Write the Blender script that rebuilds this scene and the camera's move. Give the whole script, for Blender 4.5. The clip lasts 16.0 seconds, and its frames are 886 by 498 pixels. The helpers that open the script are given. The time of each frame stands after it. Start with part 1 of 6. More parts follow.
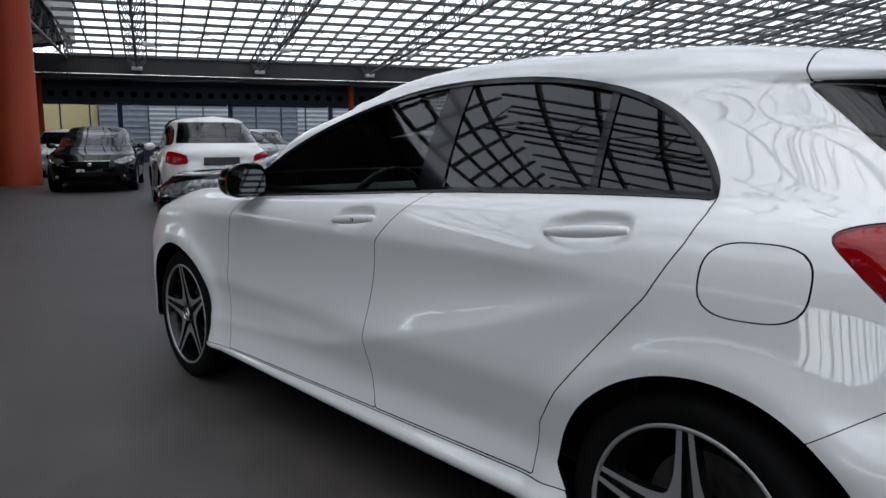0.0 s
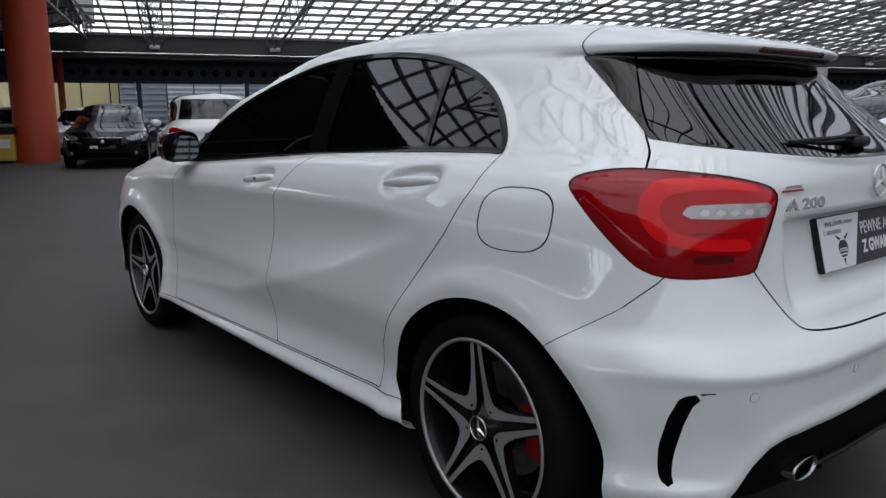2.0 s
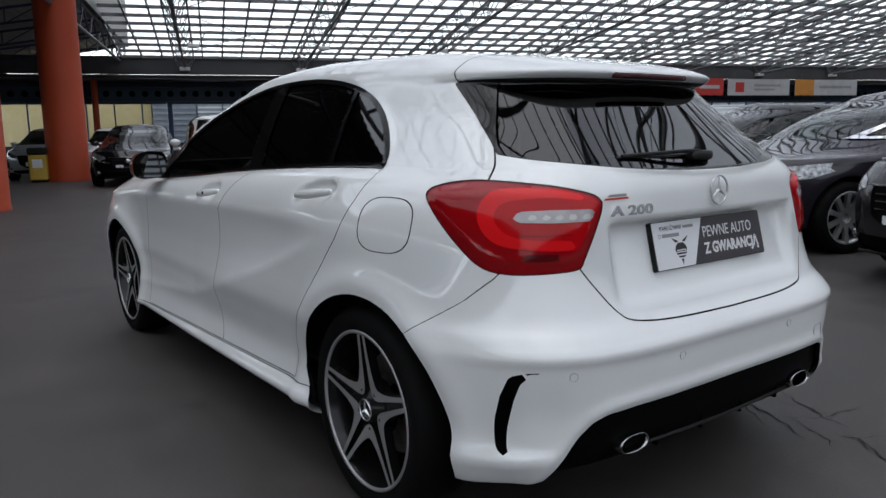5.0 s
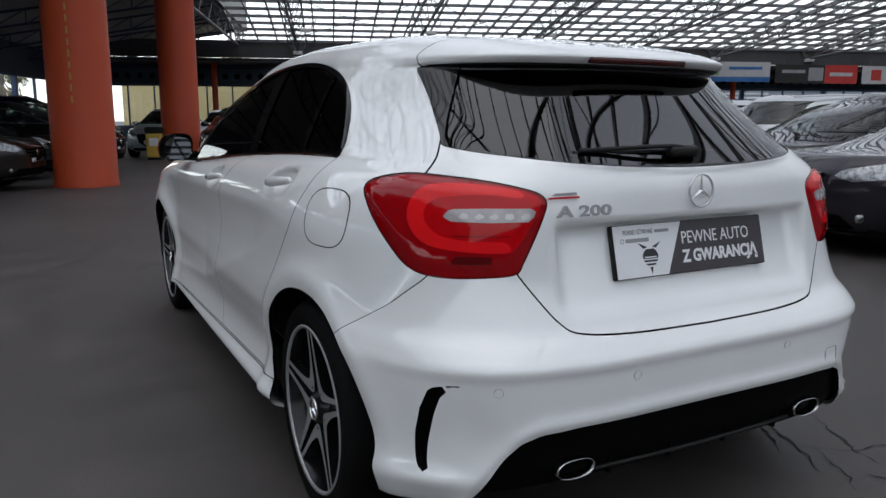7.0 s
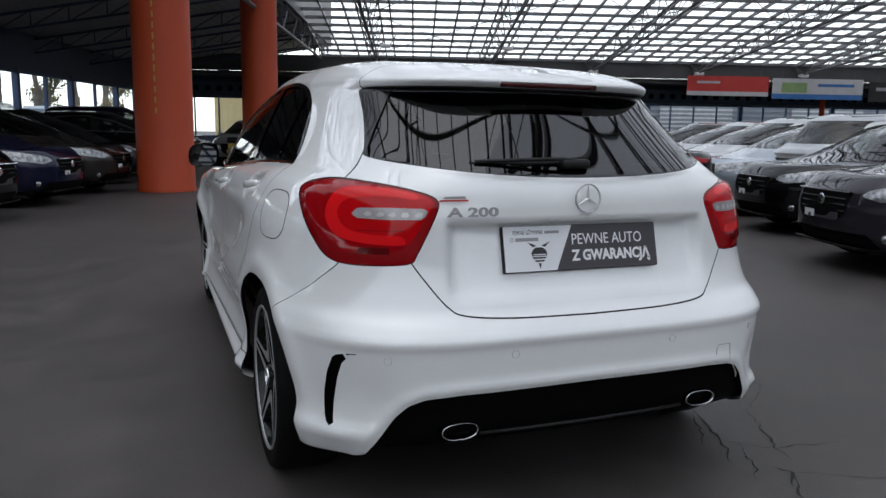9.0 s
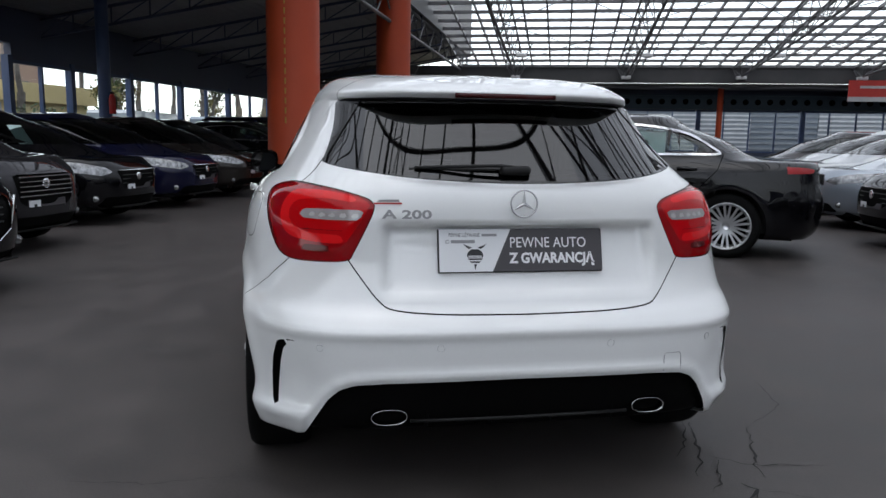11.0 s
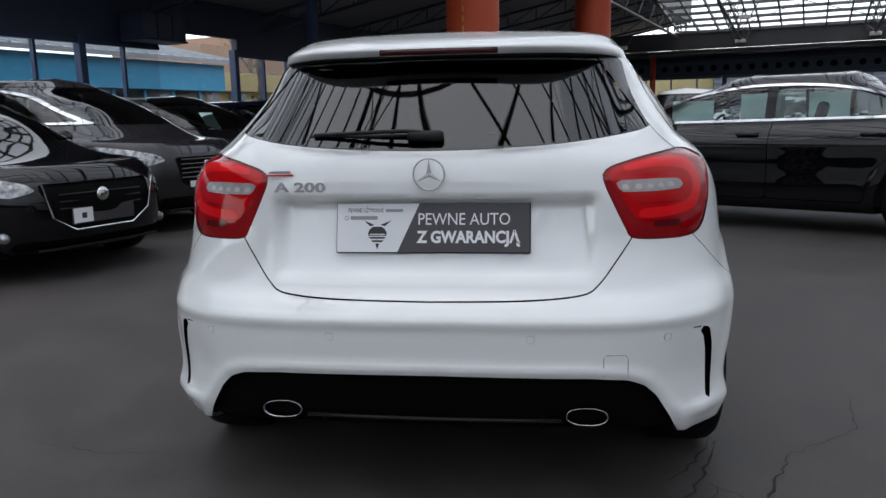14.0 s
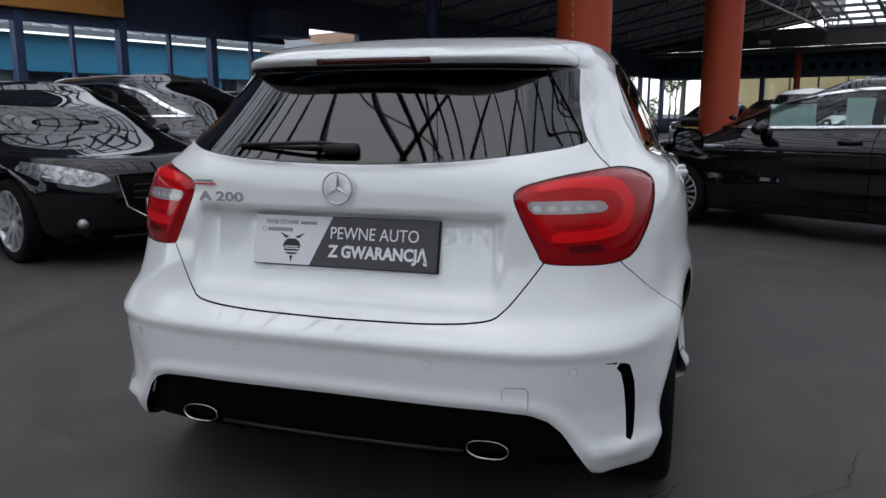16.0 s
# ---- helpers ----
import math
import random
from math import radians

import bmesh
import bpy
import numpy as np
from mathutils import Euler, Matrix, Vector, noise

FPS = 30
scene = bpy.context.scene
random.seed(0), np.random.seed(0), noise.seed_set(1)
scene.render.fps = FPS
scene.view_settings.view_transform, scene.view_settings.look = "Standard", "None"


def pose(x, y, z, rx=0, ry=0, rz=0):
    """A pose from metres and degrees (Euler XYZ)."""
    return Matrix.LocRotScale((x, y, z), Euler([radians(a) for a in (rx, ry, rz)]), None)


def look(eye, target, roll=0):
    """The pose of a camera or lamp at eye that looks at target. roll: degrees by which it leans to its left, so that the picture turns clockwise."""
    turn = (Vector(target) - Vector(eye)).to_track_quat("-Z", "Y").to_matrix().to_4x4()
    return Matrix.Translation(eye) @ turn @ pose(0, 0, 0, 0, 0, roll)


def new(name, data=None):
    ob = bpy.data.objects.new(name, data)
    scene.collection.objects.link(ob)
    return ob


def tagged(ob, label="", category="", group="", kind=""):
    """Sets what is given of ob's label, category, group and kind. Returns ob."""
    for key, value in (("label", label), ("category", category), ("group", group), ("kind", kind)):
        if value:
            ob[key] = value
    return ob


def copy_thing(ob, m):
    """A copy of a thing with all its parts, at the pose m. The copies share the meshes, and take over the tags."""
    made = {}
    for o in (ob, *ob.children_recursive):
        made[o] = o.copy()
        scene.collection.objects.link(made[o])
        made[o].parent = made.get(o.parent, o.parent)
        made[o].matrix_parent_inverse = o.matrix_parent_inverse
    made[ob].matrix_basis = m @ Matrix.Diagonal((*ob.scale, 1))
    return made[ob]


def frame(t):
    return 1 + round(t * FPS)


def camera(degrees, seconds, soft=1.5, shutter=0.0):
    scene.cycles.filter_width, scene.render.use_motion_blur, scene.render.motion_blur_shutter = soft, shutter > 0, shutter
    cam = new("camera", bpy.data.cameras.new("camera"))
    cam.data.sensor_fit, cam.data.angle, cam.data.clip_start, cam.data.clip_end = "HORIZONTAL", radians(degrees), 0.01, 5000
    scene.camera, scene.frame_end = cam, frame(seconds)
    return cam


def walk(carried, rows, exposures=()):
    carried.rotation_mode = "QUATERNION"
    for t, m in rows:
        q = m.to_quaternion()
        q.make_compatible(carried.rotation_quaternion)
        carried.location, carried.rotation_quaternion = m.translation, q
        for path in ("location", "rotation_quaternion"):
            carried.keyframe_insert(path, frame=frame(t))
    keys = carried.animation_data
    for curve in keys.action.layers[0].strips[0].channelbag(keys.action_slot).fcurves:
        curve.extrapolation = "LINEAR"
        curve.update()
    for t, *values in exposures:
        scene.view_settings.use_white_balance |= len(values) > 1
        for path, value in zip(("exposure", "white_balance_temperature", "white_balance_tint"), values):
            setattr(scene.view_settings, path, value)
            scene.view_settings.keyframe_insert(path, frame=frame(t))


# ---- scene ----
cam = camera(61.4, 16.0)
PATH = [
    (0, (-2.223, -0.1, 1.156), (-0.931, 1.398, 0.863), -0.0),
    (0.5, (-2.141, -0.247, 1.165), (-0.844, 1.248, 0.876), -0.4),
    (1, (-2.081, -0.409, 1.152), (-0.774, 1.075, 0.851), -0.5),
    (1.5, (-2.077, -0.532, 1.136), (-0.765, 0.943, 0.816), -0.6),
    (2, (-2.086, -0.689, 1.124), (-0.849, 0.843, 0.772), -0.3),
    (2.5, (-2.06, -0.832, 1.124), (-0.864, 0.728, 0.757), -0.3),
    (3, (-2.021, -1.017, 1.126), (-0.863, 0.575, 0.772), -0.4),
    (3.5, (-2.014, -1.119, 1.13), (-0.85, 0.474, 0.804), -0.4),
    (4, (-2.01, -1.158, 1.133), (-0.831, 0.428, 0.821), -0.7),
    (4.5, (-1.994, -1.161, 1.128), (-0.803, 0.416, 0.823), -0.9),
    (7, (-1.479, -1.276, 1.134), (-0.554, 0.464, 0.79), 0.1),
    (7.5, (-1.426, -1.369, 1.126), (-0.553, 0.399, 0.788), 0.5),
    (8, (-1.355, -1.517, 1.131), (-0.509, 0.266, 0.806), 0.8),
    (10.5, (-0.841, -2.053, 1.146), (-0.387, -0.128, 0.849), 0.9),
    (11, (-0.659, -2.101, 1.148), (-0.298, -0.156, 0.855), 1.0),
    (11.5, (-0.507, -2.097, 1.127), (-0.243, -0.137, 0.83), 0.8),
    (12, (-0.375, -2.015, 1.108), (-0.16, -0.051, 0.801), 0.3),
    (12.5, (-0.235, -1.924, 1.126), (-0.097, 0.045, 0.803), 0.1),
    (13, (-0.089, -1.887, 1.128), (-0.048, 0.083, 0.786), -0.0),
    (13.5, (0.089, -1.904, 1.125), (-0.018, 0.062, 0.777), -0.4),
    (14, (0.272, -1.858, 1.103), (0.034, 0.097, 0.754), -1.1),
    (14.5, (0.392, -1.768, 1.13), (0.106, 0.178, 0.768), -1.3),
    (15, (0.515, -1.706, 1.16), (0.142, 0.221, 0.776), -1.4),
    (15.5, (0.669, -1.651, 1.18), (0.187, 0.249, 0.783), -1.3),
    (16, (0.824, -1.665, 1.148), (0.249, 0.216, 0.786), -0.1),
]
walk(cam, [(t, look(eye, target, roll)) for t, eye, target, roll in PATH],
     exposures=[(0, 0.26), (1, 0.20), (2, 0.14), (3.5, 0.22), (8, 0.24), (10.5, 0.34), (13.5, 0.31), (16, 0.20)])


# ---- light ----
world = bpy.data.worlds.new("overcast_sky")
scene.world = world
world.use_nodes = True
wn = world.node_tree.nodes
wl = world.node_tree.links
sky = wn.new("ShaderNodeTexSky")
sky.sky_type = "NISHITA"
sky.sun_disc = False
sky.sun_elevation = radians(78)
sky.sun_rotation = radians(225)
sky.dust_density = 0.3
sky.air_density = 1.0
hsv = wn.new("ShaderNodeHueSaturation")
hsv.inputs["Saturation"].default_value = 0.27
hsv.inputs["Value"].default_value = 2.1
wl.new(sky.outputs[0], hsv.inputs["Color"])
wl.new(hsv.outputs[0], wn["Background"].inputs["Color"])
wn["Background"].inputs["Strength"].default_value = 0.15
sun_data = bpy.data.lights.new("sun", "SUN")
sun_data.energy = 0.5
sun_data.angle = radians(70)
sun_data.color = (1.0, 0.97, 0.93)
sun = new("sun", sun_data)
sun.matrix_world = look((-4, -4, 26), (0, 0, 0))


# ---- materials ----
def node_mat(name):
    m = bpy.data.materials.new(name)
    m.use_nodes = True
    return m, m.node_tree.nodes, m.node_tree.links, m.node_tree.nodes["Principled BSDF"]


def noise_tex(n, l, scale, detail=4.0, rough=0.55, coords="Object"):
    tc = n.new("ShaderNodeTexCoord")
    tx = n.new("ShaderNodeTexNoise")
    tx.inputs["Scale"].default_value = scale
    tx.inputs["Detail"].default_value = detail
    tx.inputs["Roughness"].default_value = rough
    l.new(tc.outputs[coords], tx.inputs["Vector"])
    return tx


def ramp(n, l, src, c0, c1, p0=0.3, p1=0.7):
    r = n.new("ShaderNodeValToRGB")
    r.color_ramp.elements[0].position = p0
    r.color_ramp.elements[1].position = p1
    r.color_ramp.elements[0].color = (*c0, 1)
    r.color_ramp.elements[1].color = (*c1, 1)
    l.new(src, r.inputs["Fac"])
    return r


def surface(name, c0, c1, rough=0.5, metal=0.0, scale=3.0, fine=80.0, bump=0.0, coat=0.0, rough_var=0.08, spec=0.5):
    """Two colours mixed by a coarse noise, with fine relief and uneven gloss."""
    m, n, l, p = node_mat(name)
    big = noise_tex(n, l, scale)
    r = ramp(n, l, big.outputs["Fac"], c0, c1)
    l.new(r.outputs[0], p.inputs["Base Color"])
    p.inputs["Metallic"].default_value = metal
    p.inputs["Coat Weight"].default_value = coat
    p.inputs["Coat Roughness"].default_value = 0.03
    p.inputs["Specular IOR Level"].default_value = spec
    mr = n.new("ShaderNodeMapRange")
    mr.inputs["To Min"].default_value = max(0.0, rough - rough_var)
    mr.inputs["To Max"].default_value = min(1.0, rough + rough_var)
    l.new(big.outputs["Fac"], mr.inputs["Value"])
    l.new(mr.outputs[0], p.inputs["Roughness"])
    if bump > 0:
        fn = noise_tex(n, l, fine)
        b = n.new("ShaderNodeBump")
        b.inputs["Strength"].default_value = bump
        b.inputs["Distance"].default_value = 0.01
        l.new(fn.outputs["Fac"], b.inputs["Height"])
        l.new(b.outputs[0], p.inputs["Normal"])
    return m


def paint(name, col, flake=0.0, rough=0.35, dust=0.04, coat=1.45):
    """Car paint: a base under a glossy clear coat, faintly dusty."""
    m, n, l, p = node_mat(name)
    tx = noise_tex(n, l, 2.2, 5.0)
    d = [min(1.0, c * (1 - dust) + 0.3 * dust) for c in col]
    r = ramp(n, l, tx.outputs["Fac"], col, d, 0.4, 0.75)
    l.new(r.outputs[0], p.inputs["Base Color"])
    p.inputs["Metallic"].default_value = flake
    p.inputs["Roughness"].default_value = rough
    p.inputs["Coat Weight"].default_value = 1.0
    p.inputs["Coat Roughness"].default_value = 0.025
    p.inputs["Coat IOR"].default_value = coat
    p.inputs["Specular IOR Level"].default_value = 0.0
    return m


def pane_mat(name, tint, gloss=0.02, ior=1.52, boost=1.0):
    """Thin glass: lets light through with a tint, mirrors by Fresnel."""
    m = bpy.data.materials.new(name)
    m.use_nodes = True
    n, l = m.node_tree.nodes, m.node_tree.links
    n.remove(n["Principled BSDF"])
    out = n["Material Output"]
    tr = n.new("ShaderNodeBsdfTransparent")
    tr.inputs[0].default_value = (*tint, 1)
    gl = n.new("ShaderNodeBsdfGlossy")
    gl.inputs["Roughness"].default_value = gloss
    gl.inputs["Color"].default_value = (boost, boost, boost, 1)
    fr = n.new("ShaderNodeFresnel")
    fr.inputs["IOR"].default_value = ior
    mx = n.new("ShaderNodeMixShader")
    l.new(fr.outputs[0], mx.inputs[0])
    l.new(tr.outputs[0], mx.inputs[1])
    l.new(gl.outputs[0], mx.inputs[2])
    l.new(mx.outputs[0], out.inputs[0])
    return m


WHITE = paint("white_paint", (0.80, 0.81, 0.80), 0.0, 0.3, 0.02, 1.95)
BLACK_P = paint("black_paint", (0.003, 0.003, 0.004), 0.0, 0.3, 0.004)
GREY_P = paint("graphite_paint", (0.022, 0.021, 0.024), 0.3, 0.35, 0.015)
BLUE_P = paint("midnight_blue_paint", (0.006, 0.007, 0.028), 0.3, 0.35, 0.015)
BROWN_P = paint("brown_paint", (0.022, 0.018, 0.016), 0.3, 0.35, 0.015)
SILVER_P = paint("silver_paint", (0.45, 0.47, 0.48), 0.7, 0.35)
GRAPHITE2_P = paint("plum_grey_paint", (0.022, 0.019, 0.025), 0.3, 0.35, 0.015)
LBLUE_P = paint("silver_blue_paint", (0.33, 0.37, 0.42), 0.7, 0.35)
# near-black that puts shade into the colour of gaps and openings
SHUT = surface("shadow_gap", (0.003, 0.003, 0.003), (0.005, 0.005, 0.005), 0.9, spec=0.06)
PLASTIC = surface("black_plastic", (0.008, 0.008, 0.008), (0.014, 0.014, 0.014), 0.5, bump=0.08, fine=400, spec=0.25)
GLOSS_BLACK = surface("gloss_black_trim", (0.003, 0.003, 0.003), (0.005, 0.005, 0.005), 0.09, coat=0.15, rough_var=0.03, spec=0.3)
RUBBER = surface("tyre_rubber", (0.003, 0.003, 0.003), (0.006, 0.006, 0.006), 0.75, bump=0.12, fine=200, spec=0.1)
SATIN = surface("satin_chrome", (0.62, 0.62, 0.63), (0.72, 0.72, 0.72), 0.18, 1.0)
CHROME = surface("chrome", (0.75, 0.75, 0.76), (0.82, 0.82, 0.82), 0.07, 1.0, rough_var=0.03)
ALLOY = surface("machined_alloy", (0.36, 0.36, 0.36), (0.44, 0.44, 0.44), 0.42, 0.6, bump=0.03, fine=500)
ALLOY_DARK = surface("black_alloy_paint", (0.005, 0.005, 0.006), (0.009, 0.009, 0.009), 0.25, 0.1, coat=0.15, spec=0.3)
SILVER_RIM = surface("silver_alloy_paint", (0.50, 0.51, 0.52), (0.60, 0.61, 0.62), 0.3, 0.8)
IRON = surface("cast_iron_disc", (0.10, 0.095, 0.09), (0.22, 0.21, 0.20), 0.4, 0.8, 30)
CALIPER = surface("red_caliper_paint", (0.34, 0.006, 0.006), (0.42, 0.010, 0.008), 0.4)
GLASS_DARK = pane_mat("privacy_glass", (0.045, 0.046, 0.050), ior=1.54)
GLASS = pane_mat("car_glass", (0.78, 0.87, 0.85), ior=1.55)
GLASS_BG = pane_mat("tinted_car_glass", (0.30, 0.34, 0.34), ior=1.55)
RED_LENS = surface("red_lamp_lens", (0.27, 0.001, 0.003), (0.31, 0.001, 0.004), 0.03, coat=0.0, rough_var=0.02)
RED_GLOW = surface("bright_red_light_guide", (0.66, 0.008, 0.010), (0.74, 0.010, 0.014), 0.04, coat=0.0, rough_var=0.02, spec=0.35)
RED_MID = surface("red_lamp_field", (0.44, 0.002, 0.004), (0.50, 0.003, 0.006), 0.04, coat=0.0, rough_var=0.02, spec=0.35)
RED_DARK = surface("deep_red_lens", (0.08, 0.002, 0.003), (0.11, 0.003, 0.003), 0.1, coat=0.0)
CLEAR_LENS = surface("clear_lamp_lens", (0.34, 0.31, 0.31), (0.46, 0.43, 0.43), 0.12, 0.2, 25, coat=0.6)
CLOTH = surface("dark_seat_cloth", (0.012, 0.012, 0.013), (0.022, 0.022, 0.023), 0.9, bump=0.2, fine=300)
PLATE_W = surface("white_plastic_plate", (0.72, 0.73, 0.74), (0.78, 0.79, 0.80), 0.35)
PLATE_D = surface("dark_grey_plate", (0.040, 0.036, 0.040), (0.050, 0.045, 0.050), 0.4)
INK = surface("dark_ink", (0.02, 0.02, 0.022), (0.03, 0.03, 0.03), 0.6)
INK_GREY = surface("grey_ink", (0.25, 0.25, 0.26), (0.32, 0.32, 0.33), 0.6)
RED_INK = surface("red_ink", (0.45, 0.02, 0.02), (0.5, 0.03, 0.03), 0.4)
LETTER = surface("white_letter", (0.75, 0.75, 0.76), (0.80, 0.80, 0.80), 0.4)
PAPER = surface("teal_tinted_paper", (0.45, 0.62, 0.60), (0.55, 0.70, 0.68), 0.7)
ORANGE = surface("orange_column_paint", (0.36, 0.040, 0.006), (0.42, 0.050, 0.009), 0.65, bump=0.1, fine=40, scale=1.2)
YELLOW = surface("yellow_paint", (0.55, 0.36, 0.05), (0.62, 0.42, 0.07), 0.5)
BLUE_STEEL = surface("blue_painted_steel", (0.030, 0.055, 0.13), (0.040, 0.075, 0.17), 0.45, scale=1.5)
NAVY_PANEL = surface("navy_wall_panel", (0.032, 0.042, 0.080), (0.042, 0.054, 0.100), 0.5, scale=0.8, bump=0.05)
TEAL_STEEL = surface("teal_painted_beam", (0.018, 0.042, 0.065), (0.026, 0.056, 0.085), 0.5, scale=1.5)
DARK_SHEET = surface("dark_sheet_metal", (0.045, 0.045, 0.047), (0.07, 0.068, 0.068), 0.55, 0.2, scale=0.7)
ROOF_SHEET = surface("grey_corrugated_sheet", (0.19, 0.19, 0.19), (0.27, 0.27, 0.265), 0.6, 0.1, scale=0.6)
STEEL = surface("grey_roof_steel", (0.10, 0.10, 0.105), (0.16, 0.16, 0.165), 0.5, 0.3, scale=2)
LAMP_HOUSE = surface("white_lamp_housing", (0.6, 0.6, 0.6), (0.7, 0.7, 0.7), 0.4)
SKYPANE = pane_mat("roof_pane", (0.96, 0.97, 0.98), ior=1.25)
WINDOW = pane_mat("hall_window_glass", (0.76, 0.80, 0.82), ior=1.45)
RED_PAINT = surface("red_enamel", (0.40, 0.02, 0.02), (0.48, 0.03, 0.025), 0.35)


def asphalt_mat():
    m, n, l, p = node_mat("worn_asphalt")
    big = noise_tex(n, l, 0.35, 6.0, 0.6)
    mid = noise_tex(n, l, 3.0, 6.0, 0.65)
    fine = noise_tex(n, l, 140.0, 3.0, 0.7)
    r1 = ramp(n, l, big.outputs["Fac"], (0.044, 0.039, 0.037), (0.070, 0.062, 0.059))
    r2 = ramp(n, l, mid.outputs["Fac"], (0.72, 0.70, 0.69), (1.26, 1.22, 1.20), 0.35, 0.7)
    r3 = ramp(n, l, fine.outputs["Fac"], (0.7, 0.7, 0.7), (1.25, 1.25, 1.25), 0.3, 0.7)
    a = n.new("ShaderNodeMix")
    a.data_type, a.blend_type = "RGBA", "MULTIPLY"
    a.inputs["Factor"].default_value = 1.0
    l.new(r1.outputs[0], a.inputs["A"])
    l.new(r2.outputs[0], a.inputs["B"])
    b = n.new("ShaderNodeMix")
    b.data_type, b.blend_type = "RGBA", "MULTIPLY"
    b.inputs["Factor"].default_value = 1.0
    l.new(a.outputs["Result"], b.inputs["A"])
    l.new(r3.outputs[0], b.inputs["B"])
    l.new(b.outputs["Result"], p.inputs["Base Color"])
    mr = n.new("ShaderNodeMapRange")
    mr.inputs["To Min"].default_value = 0.46
    mr.inputs["To Max"].default_value = 0.76
    l.new(mid.outputs["Fac"], mr.inputs["Value"])
    l.new(mr.outputs[0], p.inputs["Roughness"])
    bp = n.new("ShaderNodeBump")
    bp.inputs["Strength"].default_value = 0.35
    bp.inputs["Distance"].default_value = 0.004
    l.new(fine.outputs["Fac"], bp.inputs["Height"])
    l.new(bp.outputs[0], p.inputs["Normal"])
    return m


MATT_BLACK = surface("matt_black_plastic", (0.0016, 0.0016, 0.0017), (0.0026, 0.0026, 0.0026), 0.6, bump=0.05, fine=300, spec=0.05)
EXHAUST = surface("dull_chrome", (0.40, 0.40, 0.40), (0.50, 0.50, 0.49), 0.16, 1.0)
MIRROR = surface("dark_tinted_mirror", (0.045, 0.048, 0.052), (0.055, 0.058, 0.062), 0.02, 1.0, rough_var=0.01)
CRACK = surface("asphalt_crack", (0.010, 0.009, 0.009), (0.020, 0.019, 0.018), 0.9)
ASPHALT = asphalt_mat()


# ---- mesh helpers ----
def mesh_of(name, verts, faces, material, smooth=False):
    me = bpy.data.meshes.new(name)
    me.from_pydata([tuple(map(float, v)) for v in verts], [], [tuple(f) for f in faces])
    me.materials.append(material)
    if smooth:
        me.polygons.foreach_set("use_smooth", [True] * len(me.polygons))
    me.update()
    return me


def part(name, vf, material, parent, label="", smooth=False, m=None):
    """One mesh object under a thing or a part."""
    data = vf if isinstance(vf, bpy.types.Mesh) else mesh_of(name, vf[0], vf[1], material, smooth)
    ob = new(name, data)
    ob.parent = parent
    if m is not None:
        ob.matrix_basis = m
    return tagged(ob, label)


def thing(name, m, label, category, group="", kind=""):
    ob = new(name)
    ob.matrix_basis = m
    return tagged(ob, label, category, group, kind)


def solid(name, vf, material, m, label, category, group="", kind="", smooth=False):
    ob = new(name, mesh_of(name, vf[0], vf[1], material, smooth))
    ob.matrix_basis = m
    return tagged(ob, label, category, group, kind)


def join(*parts):
    v, f = [], []
    for pv, pf in parts:
        k = len(v)
        v += [tuple(p) for p in pv]
        f += [tuple(i + k for i in q) for q in pf]
    return v, f


def moved(vf, m):
    return [tuple(m @ Vector(p)) for p in vf[0]], vf[1]


def box(x0, x1, y0, y1, z0, z1):
    v = [(x, y, z) for z in (z0, z1) for y in (y0, y1) for x in (x0, x1)]
    return v, [(0, 2, 3, 1), (4, 5, 7, 6), (0, 1, 5, 4), (2, 6, 7, 3), (0, 4, 6, 2), (1, 3, 7, 5)]


def bevel_box(x0, x1, y0, y1, z0, z1, r):
    """A box whose edges are chamfered by r."""
    bm = bmesh.new()
    bmesh.ops.create_cube(bm, size=1)
    for v in bm.verts:
        v.co = Vector(((x0 + x1) / 2 + v.co.x * (x1 - x0), (y0 + y1) / 2 + v.co.y * (y1 - y0), (z0 + z1) / 2 + v.co.z * (z1 - z0)))
    bmesh.ops.bevel(bm, geom=bm.edges[:], offset=r, segments=2, affect="EDGES", profile=0.5)
    v = [tuple(p.co) for p in bm.verts]
    bm.verts.index_update()
    f = [tuple(p.index for p in q.verts) for q in bm.faces]
    bm.free()
    return v, f


def bar(p, q, w, h=None, up=(0, 0, 1)):
    """A square bar from p to q."""
    p, q = Vector(p), Vector(q)
    h = h or w
    d = (q - p).normalized()
    s = d.cross(Vector(up))
    if s.length < 1e-4:
        s = d.cross(Vector((1, 0, 0)))
    s.normalize()
    u = s.cross(d)
    v = []
    for e in (p, q):
        v += [e - s * w / 2 - u * h / 2, e + s * w / 2 - u * h / 2, e + s * w / 2 + u * h / 2, e - s * w / 2 + u * h / 2]
    return [tuple(a) for a in v], [(0, 3, 2, 1), (4, 5, 6, 7), (0, 1, 5, 4), (1, 2, 6, 5), (2, 3, 7, 6), (3, 0, 4, 7)]


def lathe(profile, n=48, axis="x", closed=False):
    """Turns (radius, along) pairs round an axis."""
    v, f = [], []
    k = len(profile)
    for i in range(n):
        a = 2 * math.pi * i / n
        for r, s in profile:
            c = (s, r * math.cos(a), r * math.sin(a)) if axis == "x" else ((r * math.cos(a), r * math.sin(a), s) if axis == "z" else (r * math.cos(a), s, r * math.sin(a)))
            v.append(c)
    for i in range(n):
        j = (i + 1) % n
        for t in range(k if closed else k - 1):
            u = (t + 1) % k
            f.append((i * k + t, i * k + u, j * k + u, j * k + t))
    return v, f


